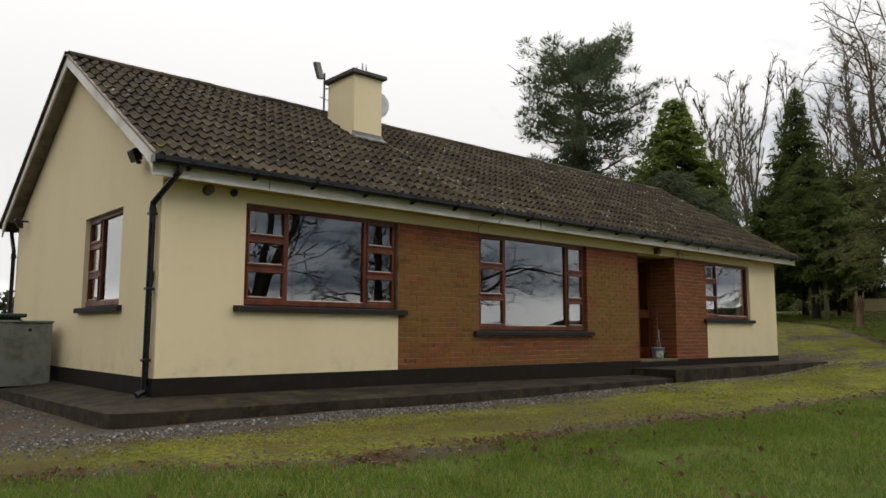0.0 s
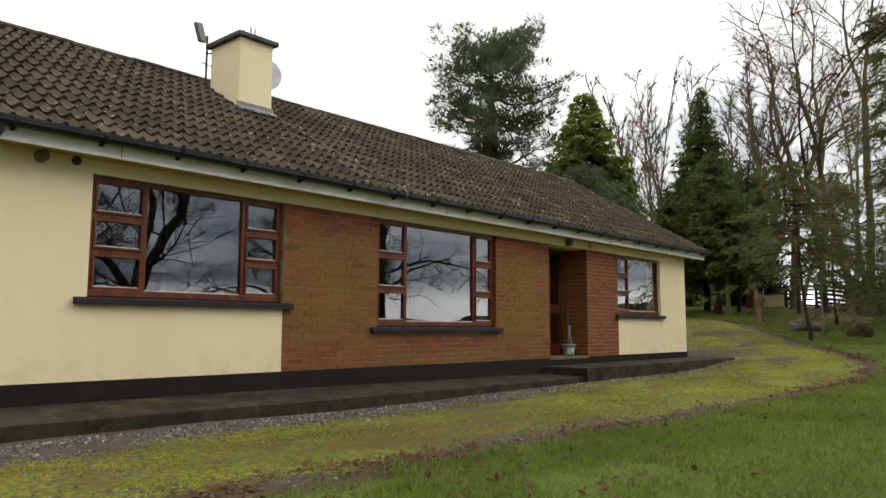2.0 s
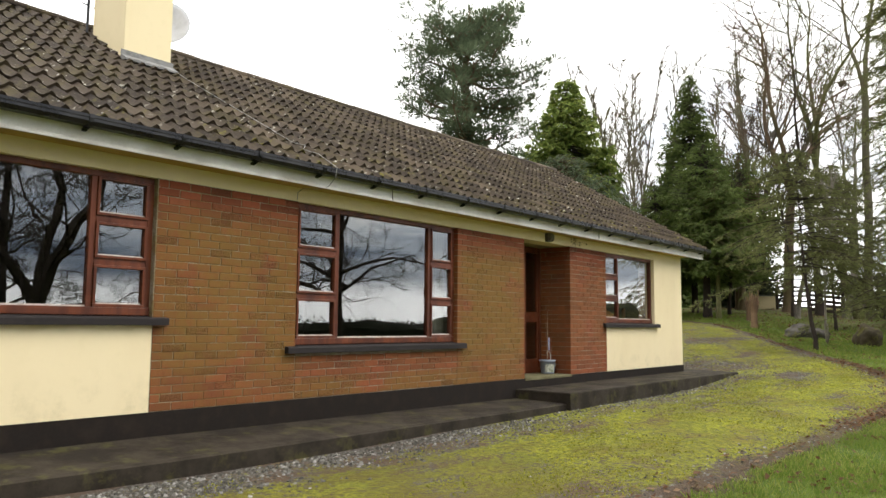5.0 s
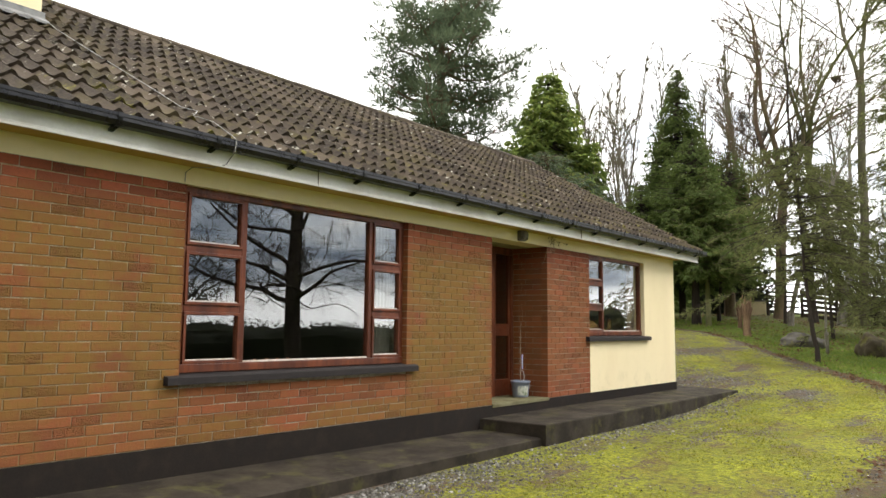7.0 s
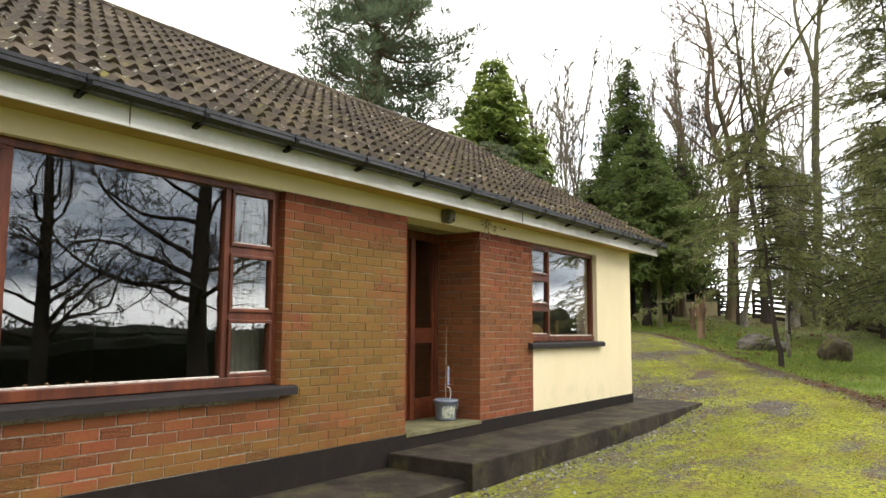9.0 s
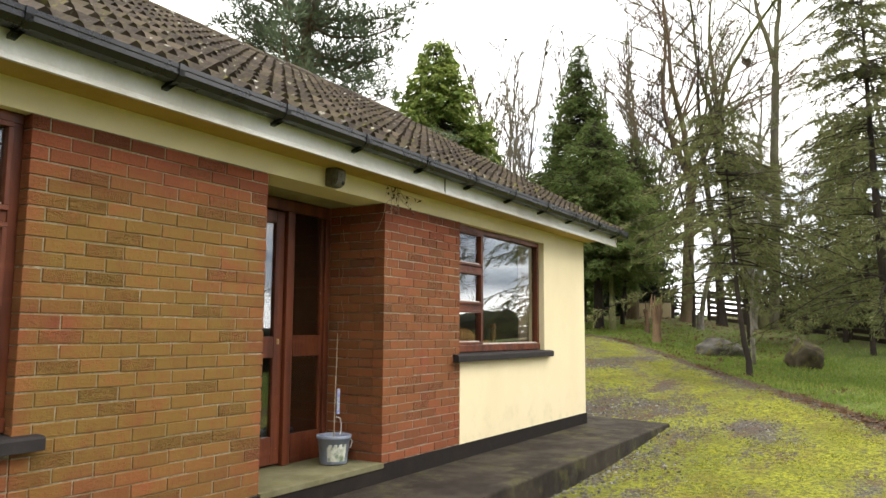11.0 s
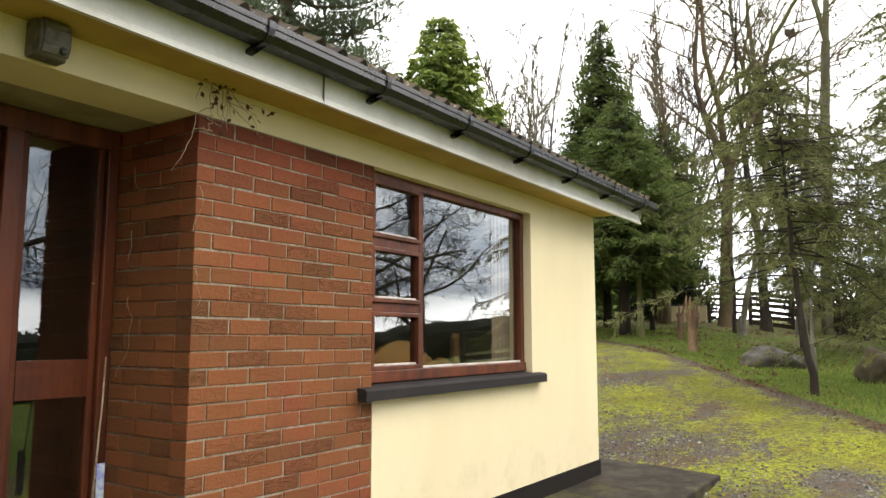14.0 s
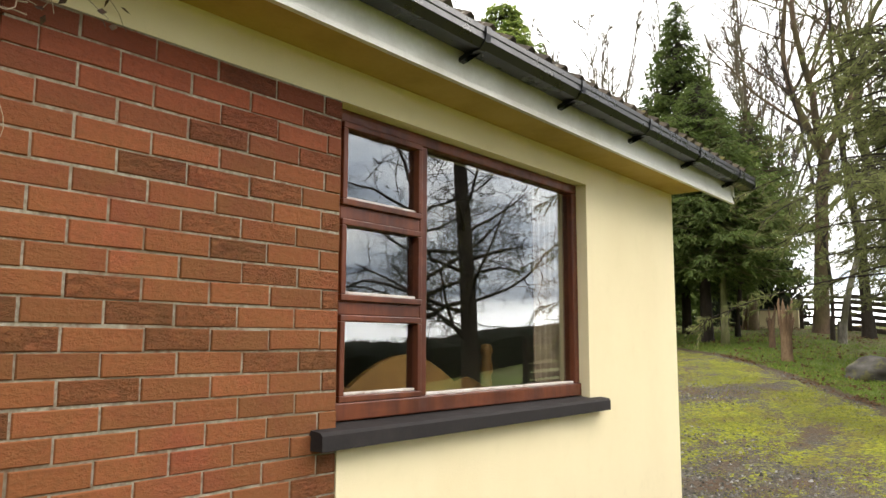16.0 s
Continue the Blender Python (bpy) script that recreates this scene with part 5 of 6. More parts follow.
def build_porch_lamp():
    t = thing("porch_lamp", "dirty grey plastic security lamp over the door recess", "lamp", (9.985, 0, 2.195))
    part("back_box", boxes([(-0.062, 0.062, -0.07, 0.0, -0.088, 0.049)], 0.012), GREYP, t)
    bm = bmesh.new()
    prism(bm, [(-0.07, 0.047), (-0.10, 0.047), (-0.112, 0.02), (-0.108, -0.05), (-0.09, -0.084), (-0.07, -0.084)], "x", -0.056, 0.056)
    bmesh.ops.bevel(bm, geom=bm.edges[:], offset=0.01, segments=2, affect="EDGES")
    part("cover", bm, GREYP, t)
    bm = bmesh.new()
    bmesh.ops.create_uvsphere(bm, u_segments=14, v_segments=10, radius=0.015, matrix=Matrix.Translation((0.026, -0.100, -0.058)))
    part("sensor", bm, DARKGLASS, t, "small dark sensor eye")


build_porch_lamp()


def build_bucket():
    x, y = 10.46, 0.30
    b = thing("bucket", "grey-blue plastic bucket with a torn paper label on the threshold", "bucket", (x, y, 0.012))
    bm = bmesh.new()
    rings = []
    for r, z in ((0.0, 0.004), (0.104, 0.004), (0.108, 0.012), (0.128, 0.195), (0.137, 0.197), (0.138, 0.222), (0.130, 0.224), (0.124, 0.20), (0.108, 0.03), (0.0, 0.03)):
        rings.append([bm.verts.new((r * math.cos(2 * math.pi * k / 32), r * math.sin(2 * math.pi * k / 32), z)) for k in range(32)])
    for a, c in zip(rings, rings[1:]):
        for k in range(32):
            bm.faces.new((a[k], a[(k + 1) % 32], c[(k + 1) % 32], c[k]))
    bmesh.ops.remove_doubles(bm, verts=bm.verts[:], dist=0.0005)
    part("body", bm, BUCKETM, b, smooth=True)
    bm = bmesh.new()
    for k in range(12):
        a0, a1 = -2.9 + k * 0.11, -2.9 + (k + 1) * 0.11
        f = lambda a, z: bm.verts.new(((0.1125 + 0.11 * (z - 0.03)) * math.cos(a), (0.1125 + 0.11 * (z - 0.03)) * math.sin(a), z))
        top = 0.16 - (0.02 if k % 3 == 0 else 0)
        bm.faces.new((f(a0, 0.03), f(a1, 0.03), f(a1, top), f(a0, top)))
    part("paper_label", bm, worn("torn_label", (0.62, 0.62, 0.52), (0.15, 0.2, 0.12), 0.7, 18, 0.0005), b, "torn white and green paper label")
    bm = bmesh.new()
    bmesh.ops.create_circle(bm, cap_ends=True, segments=32, radius=0.119, matrix=Matrix.Translation((0, 0, 0.165)))
    part("soil", bm, worn("potting_soil", (0.03, 0.022, 0.016), (0.05, 0.038, 0.028), 0.95, 60, 0.01), b, "dark potting soil")
    bm = tube(bmesh.new(), [(0.134, -0.03, 0.21), (0.155, -0.06, 0.16), (0.15, -0.05, 0.11), (0.135, -0.02, 0.10)], 0.005, 6)
    part("carrying_loop", bm, WHITE, b, "pale plastic carrying loop")
    # a planted stick with a flag of tape and a seed packet
    s = thing("planted_stick", "dry pale stem with tape and plant label in the bucket", "stick", (x, y, 0.17))
    part("stem", tube(bmesh.new(), [(0, 0, 0), (0.012, 0.01, 0.2), (0.03, 0.02, 0.45), (0.05, 0.03, 0.68), (0.055, 0.03, 0.86)], 0.006, 6, 0.003), STRAW, s)
    part("plant_label", boxes([(0.014, 0.05, -0.012, -0.008, 0.22, 0.42)], 0.001), worn("seed_packet", (0.2, 0.22, 0.5), (0.55, 0.6, 0.5), 0.5, 30, 0.0002), s, "small blue and white plant label")
    part("tape", tube(bmesh.new(), [(0.02, 0, 0.2), (0.045, -0.02, 0.19), (0.062, -0.02, 0.14), (0.06, -0.02, 0.09), (0.045, -0.02, 0.06)], 0.006, 5), WHITE, s, "white tape loop")


BUCKETM = worn("bucket_plastic", (0.27, 0.31, 0.38), (0.17, 0.19, 0.24), 0.4, 8, 0.0005)
STRAW = worn("dry_stem", (0.42, 0.33, 0.22), (0.22, 0.16, 0.1), 0.9, 40, 0.001)
build_bucket()


def build_creeper():
    """Dead creeper stems that hang over the corner of the door recess."""
    rng = random.Random(77)
    c = thing("dead_creeper", "dry leafless creeper stems clinging to the brick corner", "creeper", (10.69, -0.01, 2.1))
    bm = bmesh.new()
    leaf = []
    def wisp(p, d, n, r, pull):
        pts = [Vector(p)]
        d = Vector(d)
        for k in range(n):
            d = (d + Vector((rng.gauss(0, 0.35), rng.gauss(0, 0.12), rng.gauss(pull, 0.3)))).normalized()
            q = pts[-1] + d * 0.035
            q.y = min(q.y, -0.008) if q.x > 0 else q.y
            pts.append(q)
        tube(bm, pts, r, 5, r * 0.5)
        return pts
    for k in range(9):
        pts = wisp((rng.uniform(-0.06, 0.16), -0.03, 0.14), (rng.uniform(-0.5, 0.5), -0.1, -1), rng.randint(3, 6), 0.002, -0.12)
        leaf += [rng.choice(pts) for _ in range(3)]
    for k in range(3):
        pts = wisp((0.12, -0.02, 0.10), (0.5, -0.2, rng.uniform(-1, 0.2)), 7, 0.0022, -0.1)
        leaf += pts[-3:]
    for k in range(4):
        wisp((0.05, -0.02, 0.03 - 0.035 * k), (-1, -0.25, -0.15), (11, 4, 5, 3)[k], 0.0024, -0.03)
    for k in range(3):
        wisp((-0.03, 0.42, -0.2 - 0.3 * k), (-0.3, -0.1, -1), 11, 0.0016, -0.25)
    part("stem", bm, STRAW, c, "thin pale dry stems")
    items = [(p + Vector((rng.gauss(0, 0.01), -0.01, rng.gauss(0, 0.01))), Vector((rng.gauss(0, 1), rng.gauss(0, 0.3), rng.gauss(-0.4, 0.7))).normalized(), 0.032, 0.010, Vector((rng.gauss(0, 1), -1, rng.gauss(0, 1))).normalized()) for p in leaf]
    o = new("leaf_remnant", sprays_mesh("leaf_remnant", items, worn("withered_leaf", (0.06, 0.03, 0.02), (0.1, 0.06, 0.03), 0.9, 50, 0.001)))
    o.parent = c
    tagged(o, "few withered brown leaves", kind="stuff")


build_creeper()


def build_cable():
    # a thin aerial cable down the tiles and over the gutter to the window head
    z = lambda y: EDGE_Z + (y - EDGE_Y) * math.tan(SLOPE) + 0.05
    pts = [(4.74, 2.4, z(2.4)), (4.72, 1.9, z(1.9)), (4.82, 1.2, z(1.2)), (4.95, 0.5, z(0.5)), (5.0, 0.1, z(0.1)), (5.08, -0.02, z(-0.02) + 0.03), (4.98, -0.12, z(-0.12) + 0.01), (5.12, -0.2, z(-0.2) + 0.02), (5.2, -0.36, 2.475), (5.2, -0.41, 2.44), (5.2, -0.39, 2.34), (5.19, -0.29, 2.25), (5.12, -0.2, 2.225), (5.03, -0.06, 2.23), (5.0, -0.015, 2.19), (5.0, -0.012, 2.11)]
    tagged(part("aerial_cable", tube(bmesh.new(), pts, 0.0045, 6), worn("grey_cable", (0.32, 0.31, 0.29), (0.12, 0.12, 0.11), 0.6, 15, 0.0005)), "thin grey aerial cable trailing over the tiles", "cable")


build_cable()


def build_aerials():
    # pole with a flat receiver on the far side of the chimney
    a = thing("aerial", "black pole aerial with a grey receiver beside the chimney", "aerial", (4.02, 3.05, 4.36))
    part("pole", tube(bmesh.new(), [(0, 0, -0.05), (0, 0, 0.92)], 0.018, 8), BLACKP, a)
    part("stay", tube(bmesh.new(), [(0.0, 0, 0.62), (0.10, -0.12, 0.62)], 0.012, 6), BLACKP, a)
    part("stay", tube(bmesh.new(), [(-0.08, 0, 0.45), (0.05, -0.05, 0.40), (0.11, -0.12, 0.62)], 0.010, 6), BLACKP, a)
    bm = boxes([(-0.10, 0.10, -0.035, 0.035, -0.16, 0.16)], 0.02)
    bm.transform(Matrix.Translation((-0.14, -0.02, 0.93)) @ Matrix.Rotation(radians(-18), 4, "Y") @ Matrix.Rotation(radians(28), 4, "Z"))
    part("receiver", bm, GREYP, a, "grey box-shaped receiver")
    part("arm", tube(bmesh.new(), [(0, 0, 0.85), (-0.09, -0.01, 0.90)], 0.012, 6), BLACKP, a)
    d = thing("satellite_dish", "pale grey satellite dish behind the chimney", "satellite dish", (4.98, 2.85, 4.78))
    bm = bmesh.new()
    rings = []
    for k in range(7):
        r = 0.30 * k / 6
        rings.append([bm.verts.new((r * math.cos(2 * math.pi * j / 36), 0.10 * (r / 0.30) ** 2 * -1.0, r * 1.08 * math.sin(2 * math.pi * j / 36))) for j in range(36)])
    for p, q in zip(rings, rings[1:]):
        for j in range(36):
            bm.faces.new((p[j], p[(j + 1) % 36], q[(j + 1) % 36], q[j]))
    bmesh.ops.remove_doubles(bm, verts=bm.verts[:], dist=0.0005)
    bmesh.ops.solidify(bm, geom=bm.faces[:], thickness=0.006)
    bm.transform(Matrix.Rotation(radians(-30), 4, "Z") @ Matrix.Rotation(radians(-15), 4, "X"))
    part("dish", bm, worn("dish_grey", (0.55, 0.56, 0.58), (0.42, 0.43, 0.44), 0.5, 5, 0.0005), d, smooth=True)
    part("mast", tube(bmesh.new(), [(-0.3, 0.1, -0.1), (-0.05, 0.12, -0.05), (0, 0.02, 0)], 0.018, 8), STEEL, d)
    part("feed_arm", tube(bmesh.new(), [(0, -0.02, -0.30), (-0.1, -0.26, -0.2), (-0.12, -0.30, -0.14)], 0.012, 6), STEEL, d)
    w = thing("bird_wire", "thin bent wire hoops on the chimney cap", "wire", (4.18, 2.25, 5.125))
    for k, (dx, h) in enumerate(((0.0, 0.12), (0.12, 0.22), (0.20, 0.20))):
        part("hoop", tube(bmesh.new(), [(dx, 0, 0), (dx + 0.015, 0.02, h * 0.8), (dx + 0.03, 0.03, h), (dx + 0.05, 0.05, h * 0.75), (dx + 0.08, 0.07, 0)], 0.008, 5), STEEL, w)


build_aerials()


def build_yard():
    b = thing("coal_bunker", "weathered grey metal coal bunker against the gable", "bunker", (-0.46, 4.0, -0.262))
    part("body", boxes([(-0.36, 0.32, -0.30, 0.42, 0.0, 0.90)], 0.01), BUNKM, b)
    part("lid", boxes([(-0.38, 0.335, -0.32, 0.44, 0.90, 0.935)], 0.01), BUNKM, b, "grey metal lid edge")
    part("catch", tube(bmesh.new(), [(0.02, -0.305, 0.80), (0.02, -0.24, 0.80)], 0.025, 10), BLACKP, b)
    part("maker_plate", boxes([(-0.363, -0.360, -0.18, -0.10, 0.60, 0.72)]), WHITE, b, "small worn white plate")
    g = thing("wheelie_bin", "dark green plastic wheelie bin behind the bunker", "bin", (-0.62, 4.95, -0.268))
    bm = bmesh.new()
    prism(bm, [(-0.24, 0.06), (0.24, 0.06), (0.29, 1.0), (-0.29, 1.0)], "y", -0.3, 0.3)
    bmesh.ops.bevel(bm, geom=bm.edges[:], offset=0.03, segments=2, affect="EDGES")
    part("body", bm, BINM, g)
    part("lid", boxes([(-0.33, 0.33, -0.36, 0.24, 1.0, 1.06)], 0.02), BINM, g)
    part("wheel", tube(bmesh.new(), [(-0.3, 0.25, 0.08), (-0.24, 0.25, 0.08)], 0.08, 14), BLACKP, g)
    part("wheel", tube(bmesh.new(), [(0.24, 0.25, 0.08), (0.3, 0.25, 0.08)], 0.08, 14), BLACKP, g)
    t = thing("garden_tap", "small grey tap box on the gable corner", "tap", (-0.005, 0.18, 1.16))
    part("box", boxes([(-0.05, 0.004, -0.04, 0.04, -0.05, 0.05)], 0.01), GREYP, t)
    part("spout", tube(bmesh.new(), [(-0.03, 0, -0.05), (-0.03, 0, -0.10)], 0.012, 8), GREYP, t)


BUNKM = worn("stained_galvanised_sheet", (0.22, 0.23, 0.21), (0.11, 0.12, 0.09), 0.6, 4, 0.002, metal=0.2)
BINM = worn("green_bin_plastic", (0.02, 0.05, 0.03), (0.03, 0.06, 0.04), 0.45, 6, 0.0005)
build_yard()


def build_indoors():
    # pine bed head seen through the end window
    b = thing("bed", "pine bed head with turned posts and white bedding near the window", "bed", (12.88, 0.52, 0.0))
    bm = bmesh.new()
    top = []
    for k in range(25):
        u = -0.70 + 1.40 * k / 24
        z = 0.93 + 0.16 * max(0, math.cos(u / 0.42 * math.pi / 2)) if abs(u) < 0.42 else 0.93 + 0.03 * math.sin((abs(u) - 0.42) / 0.2 * math.pi)
        top.append((u, z))
    prism(bm, top + [(0.70, 0.35), (-0.70, 0.35)], "y", -0.015, 0.015)
    part("headboard", bm, PINEW, b)
    for sx in (-0.735, 0.735):
        bm = bmesh.new()
        prof = [(0.035, 0.0), (0.035, 0.93), (0.025, 0.95), (0.042, 0.99), (0.032, 1.05), (0.026, 1.07), (0.040, 1.10), (0.030, 1.14), (0.0, 1.15)]
        rings = [[bm.verts.new((sx + r * math.cos(2 * math.pi * j / 16), r * math.sin(2 * math.pi * j / 16), z)) for j in range(16)] for r, z in prof]
        for p, q in zip(rings, rings[1:]):
            for j in range(16):
                bm.faces.new((p[j], p[(j + 1) % 16], q[(j + 1) % 16], q[j]))
        bmesh.ops.remove_doubles(bm, verts=bm.verts[:], dist=0.0005)
        part("post", bm, PINEW, b, smooth=True)
    part("mattress", boxes([(-0.6, 0.6, 0.04, 1.95, 0.30, 0.55)], 0.04), LINEN, b, "white mattress and bedding")
    part("pillow", boxes([(-0.30, 0.20, -0.12, -0.03, 0.80, 0.895)], 0.035), LINEN, b, "white pillow")
    for name, x0, x1, y, label in (("curtain", 13.64, 13.99, 0.20, "pinkish beige curtain drawn back beside the end window"), ("curtain", 7.42, 7.72, 0.24, "white curtain drawn back beside the big window")):
        bm = bmesh.new()
        n = 40
        front = [(x0 + (x1 - x0) * k / n, y + 0.012 * math.sin(k * 0.9)) for k in range(n + 1)]
        prism(bm, front + [(px, py + 0.006) for px, py in front[::-1]], "z", 0.25, 2.2)
        tagged(part(name, bm, CURTB if x0 > 10 else CURT), label, "curtain")
    bm = bmesh.new()
    n = 40
    front = [(0.24 + 0.02 * math.sin(k * 1.25), 1.35 + 0.5 * k / n) for k in range(n + 1)]
    prism(bm, front + [(px + 0.006, py) for px, py in front[::-1]], "z", 0.25, 2.2)
    tagged(part("curtain", bm, CURT), "white curtain behind the gable window", "curtain")
    for k, (x0, x1, z) in enumerate(((W1[0], W1[1], W1[2]), (W2[0], W2[1], W2[2]), (W3[0], W3[1], W3[2]))):
        tagged(part("window_board_%d" % (k + 1), boxes([(x0, x1, 0.142, 0.24, z - 0.01, z + 0.02)], 0.004), WHITE), "white painted inner window board", "trim", kind="structure")
    # row of small candles on the big window's board
    for k in range(14):
        c = thing("candle", "small red and cream candle on the window board", "candle", (5.80 + 0.042 * k, 0.165, W2[2] + 0.02), "window candles")
        part("wax", tube(bmesh.new(), [(0, 0, 0), (0, 0, 0.05 + 0.012 * (k % 3))], 0.013, 8), worn("red_wax", (0.60, 0.22, 0.12), (0.7, 0.5, 0.35), 0.5, 30, 0.0005), c)
        part("wick", tube(bmesh.new(), [(0, 0, 0.05 + 0.012 * (k % 3)), (0, 0, 0.066 + 0.012 * (k % 3))], 0.002, 4), BLACKP, c)


PINEW = worn("varnished_pine", (0.52, 0.25, 0.07), (0.38, 0.16, 0.04), 0.35, 8, 0.0005)
LINEN = worn("white_linen", (0.7, 0.7, 0.68), (0.5, 0.5, 0.5), 0.9, 8, 0.003)
CURTB = worn("pinkish_beige_curtain_cloth", (0.62, 0.42, 0.30), (0.48, 0.32, 0.22), 0.9, 10, 0.001)
CURT = worn("pale_curtain_cloth", (0.36, 0.31, 0.25), (0.27, 0.23, 0.18), 0.9, 10, 0.001)
build_indoors()

# ---- things on the lawn ----
STONE = make_concrete("lichened_granite", (0.095, 0.088, 0.074), (0.042, 0.037, 0.030), 0.6)
DEADWOOD = make_bark("split_dead_wood", (0.25, 0.165, 0.095), (0.10, 0.062, 0.038))
FENCEW = make_bark("weathered_fence_timber", (0.062, 0.048, 0.036), (0.032, 0.025, 0.02))


def boulder(name, at, size, seed, label, mt=None, sharp=0.35):
    rng = random.Random(seed)
    bm = bmesh.new()
    bmesh.ops.create_icosphere(bm, subdivisions=4, radius=1.0)
    off = Vector((rng.uniform(0, 50), rng.uniform(0, 50), rng.uniform(0, 50)))
    for v in bm.verts:
        d = v.co.normalized()
        v.co = d * (1 + sharp * noise.noise(d * 1.3 + off) + 0.12 * noise.noise(d * 4 + off) + 0.04 * noise.noise(d * 11 + off))
        v.co = Vector((v.co.x * size[0], v.co.y * size[1], max(v.co.z, -0.35) * size[2]))
    ob = part(name, bm, mt or STONE, smooth=True)
    ob.location = at
    return tagged(ob, label, "boulder")


def build_lawn_things():
    x, y = 26.2, 0.35
    o = boulder("boulder", (x, y, ground_z(x, y) + 0.1), (0.40, 0.66, 0.33), 3, "long grey lichened boulder lying on the lawn")
    o.rotation_euler = (0, 0, 0.25)
    x, y = 24.3, -1.75
    boulder("boulder", (x, y, ground_z(x, y) + 0.12), (0.36, 0.38, 0.44), 9, "rounded brown mossy boulder on the lawn", make_concrete("mossy_brown_stone", (0.085, 0.066, 0.038), (0.045, 0.037, 0.021), 0.9))
    for x, y, h, r, seed in ((27.4, 2.36, 1.30, 0.115, 4), (29.4, 3.2, 1.0, 0.075, 5)):
        rng = random.Random(seed)
        t = thing("tree_stump", "tall splintered reddish dead tree stump on the lawn", "stump", gz(x, y))
        limbs = [[(Vector((0, 0, -0.1)), r * 1.15), (Vector((0, 0, h * 0.4)), r), (Vector((0.02, 0, h * 0.7)), r * 0.95)]]
        for k in range(9):
            a = k * 0.75 + rng.random()
            q = Vector((math.cos(a), math.sin(a), 0)) * r * 0.6
            up = h * rng.uniform(0.72, 1.10)
            limbs.append([(q * 0.9 + Vector((0, 0, h * 0.42)), r * 0.5), (q * rng.uniform(1.4, 1.9) + Vector((0, 0, h * 0.58 + up * 0.1)), r * 0.46), (q * rng.uniform(1.7, 2.6) + Vector((0, 0, up * 0.9)), r * 0.26), (q * rng.uniform(1.8, 2.8) + Vector((0, 0, up)), r * 0.05)])
        o = new("stem", tubes_mesh("stem", limbs, DEADWOOD))
        o.parent = t
    # close-set dark rail fence beyond the trees, with an open-railed gate at its end
    f = thing("fence", "dark close-boarded rail fence beyond the trees", "fence", (36.4, 0.0, ground_z(36.4, 0.0)))
    rng = random.Random(8)
    line = ((36.4, 2.75), (36.4, 1.4), (36.3, 0.0), (34.8, -1.1), (33.1, -2.3), (31.3, -3.7), (29.5, -5.0), (27.6, -6.3), (25.4, -7.6))
    home = Vector((36.4, 0.0, ground_z(36.4, 0.0)))
    def rail(a, b, h, tall, parent, base):
        p = Vector((a[0], a[1], ground_z(*a) + h)) - base
        q = Vector((b[0], b[1], ground_z(*b) + h + rng.uniform(-0.02, 0.02))) - base
        bm = bmesh.new()
        box(bm, -0.018, 0.018, -0.03, (q - p).length + 0.03, -tall / 2, tall / 2)
        bm.transform(Matrix.Translation(p) @ Vector((0, 1, 0)).rotation_difference((q - p).normalized()).to_matrix().to_4x4())
        part("rail", bm, FENCEW, parent)
    def post(x, y, parent, base, high=1.2):
        bm = boxes([(-0.06, 0.06, -0.06, 0.06, -0.3, high)], 0.01)
        bm.transform(Matrix.Translation(Vector((x, y, ground_z(x, y))) - base))
        part("post", bm, FENCEW, parent)
    for k, (x, y) in enumerate(line):
        post(x, y, f, home)
        if k:
            for h in (0.09, 0.30, 0.51, 0.72, 0.93, 1.10):
                rail(line[k - 1], (x, y), h, 0.14, f, home)
    ga, gb = (36.6, 4.2), (36.45, 2.9)
    home = Vector((ga[0], ga[1], ground_z(*ga)))
    g = thing("gate", "dark open five-bar gate beside a cream wall", "gate", home)
    post(ga[0], ga[1], g, home, 1.12)
    for h in (0.16, 0.40, 0.64, 0.86, 1.04):
        rail(ga, gb, h, 0.09, g, home)
    w = thing("garden_wall", "low cream rendered wall end beyond the trees", "wall", (36.95, 5.05, ground_z(36.95, 5.05)))
    part("wall", boxes([(-0.15, 0.15, -0.72, 0.85, -0.3, 0.60)], 0.02), PLASTER, w)
    part("coping", boxes([(-0.19, 0.19, -0.76, 0.89, 0.60, 0.65)], 0.02), CAPC, w)


build_lawn_things()


def build_thin_trunks():
    """Straight stems that stand between the firs and the fence."""
    for x, y, h, r, mt, lab in ((32.3, 2.2, 8.5, 0.12, BARK_BIRCH, "slim pale birch with patchy bark"), (32.9, 2.55, 9.0, 0.07, BARK_DARK, "dark slim stem beside a birch"), (34.9, 1.98, 11.0, 0.21, BARK_DARK, "dark mossy trunk of a tall bare tree"),
                                (24.2, -0.72, 5.0, 0.045, BARK_BIRCH, "slim pale birch with patchy bark"), (35.0, 0.95, 10.0, 0.20, BARK_BIRCH, "pale mossy birch trunk"), (34.2, -0.9, 6.0, 0.07, BARK_DARK, "thin dark stem before the fence"), (35.9, 5.75, 9.0, 0.15, BARK_PINE, "reddish trunk of a tall bare tree"), (32.4, 4.96, 6.0, 0.09, BARK_DARK, "dark trunk of a slim bare tree")):
        bare_tree("woodland_tree", h, r * 0.85, int(x * 10), mt, lab, gz(x, y), "woodland trees", leaders=1, first=0.42, counts=(16, 8, 5), reach=(0.24, 0.45, 0.5), least=(0.020, 0.011, 0.006), thick=0.28)


build_thin_trunks()


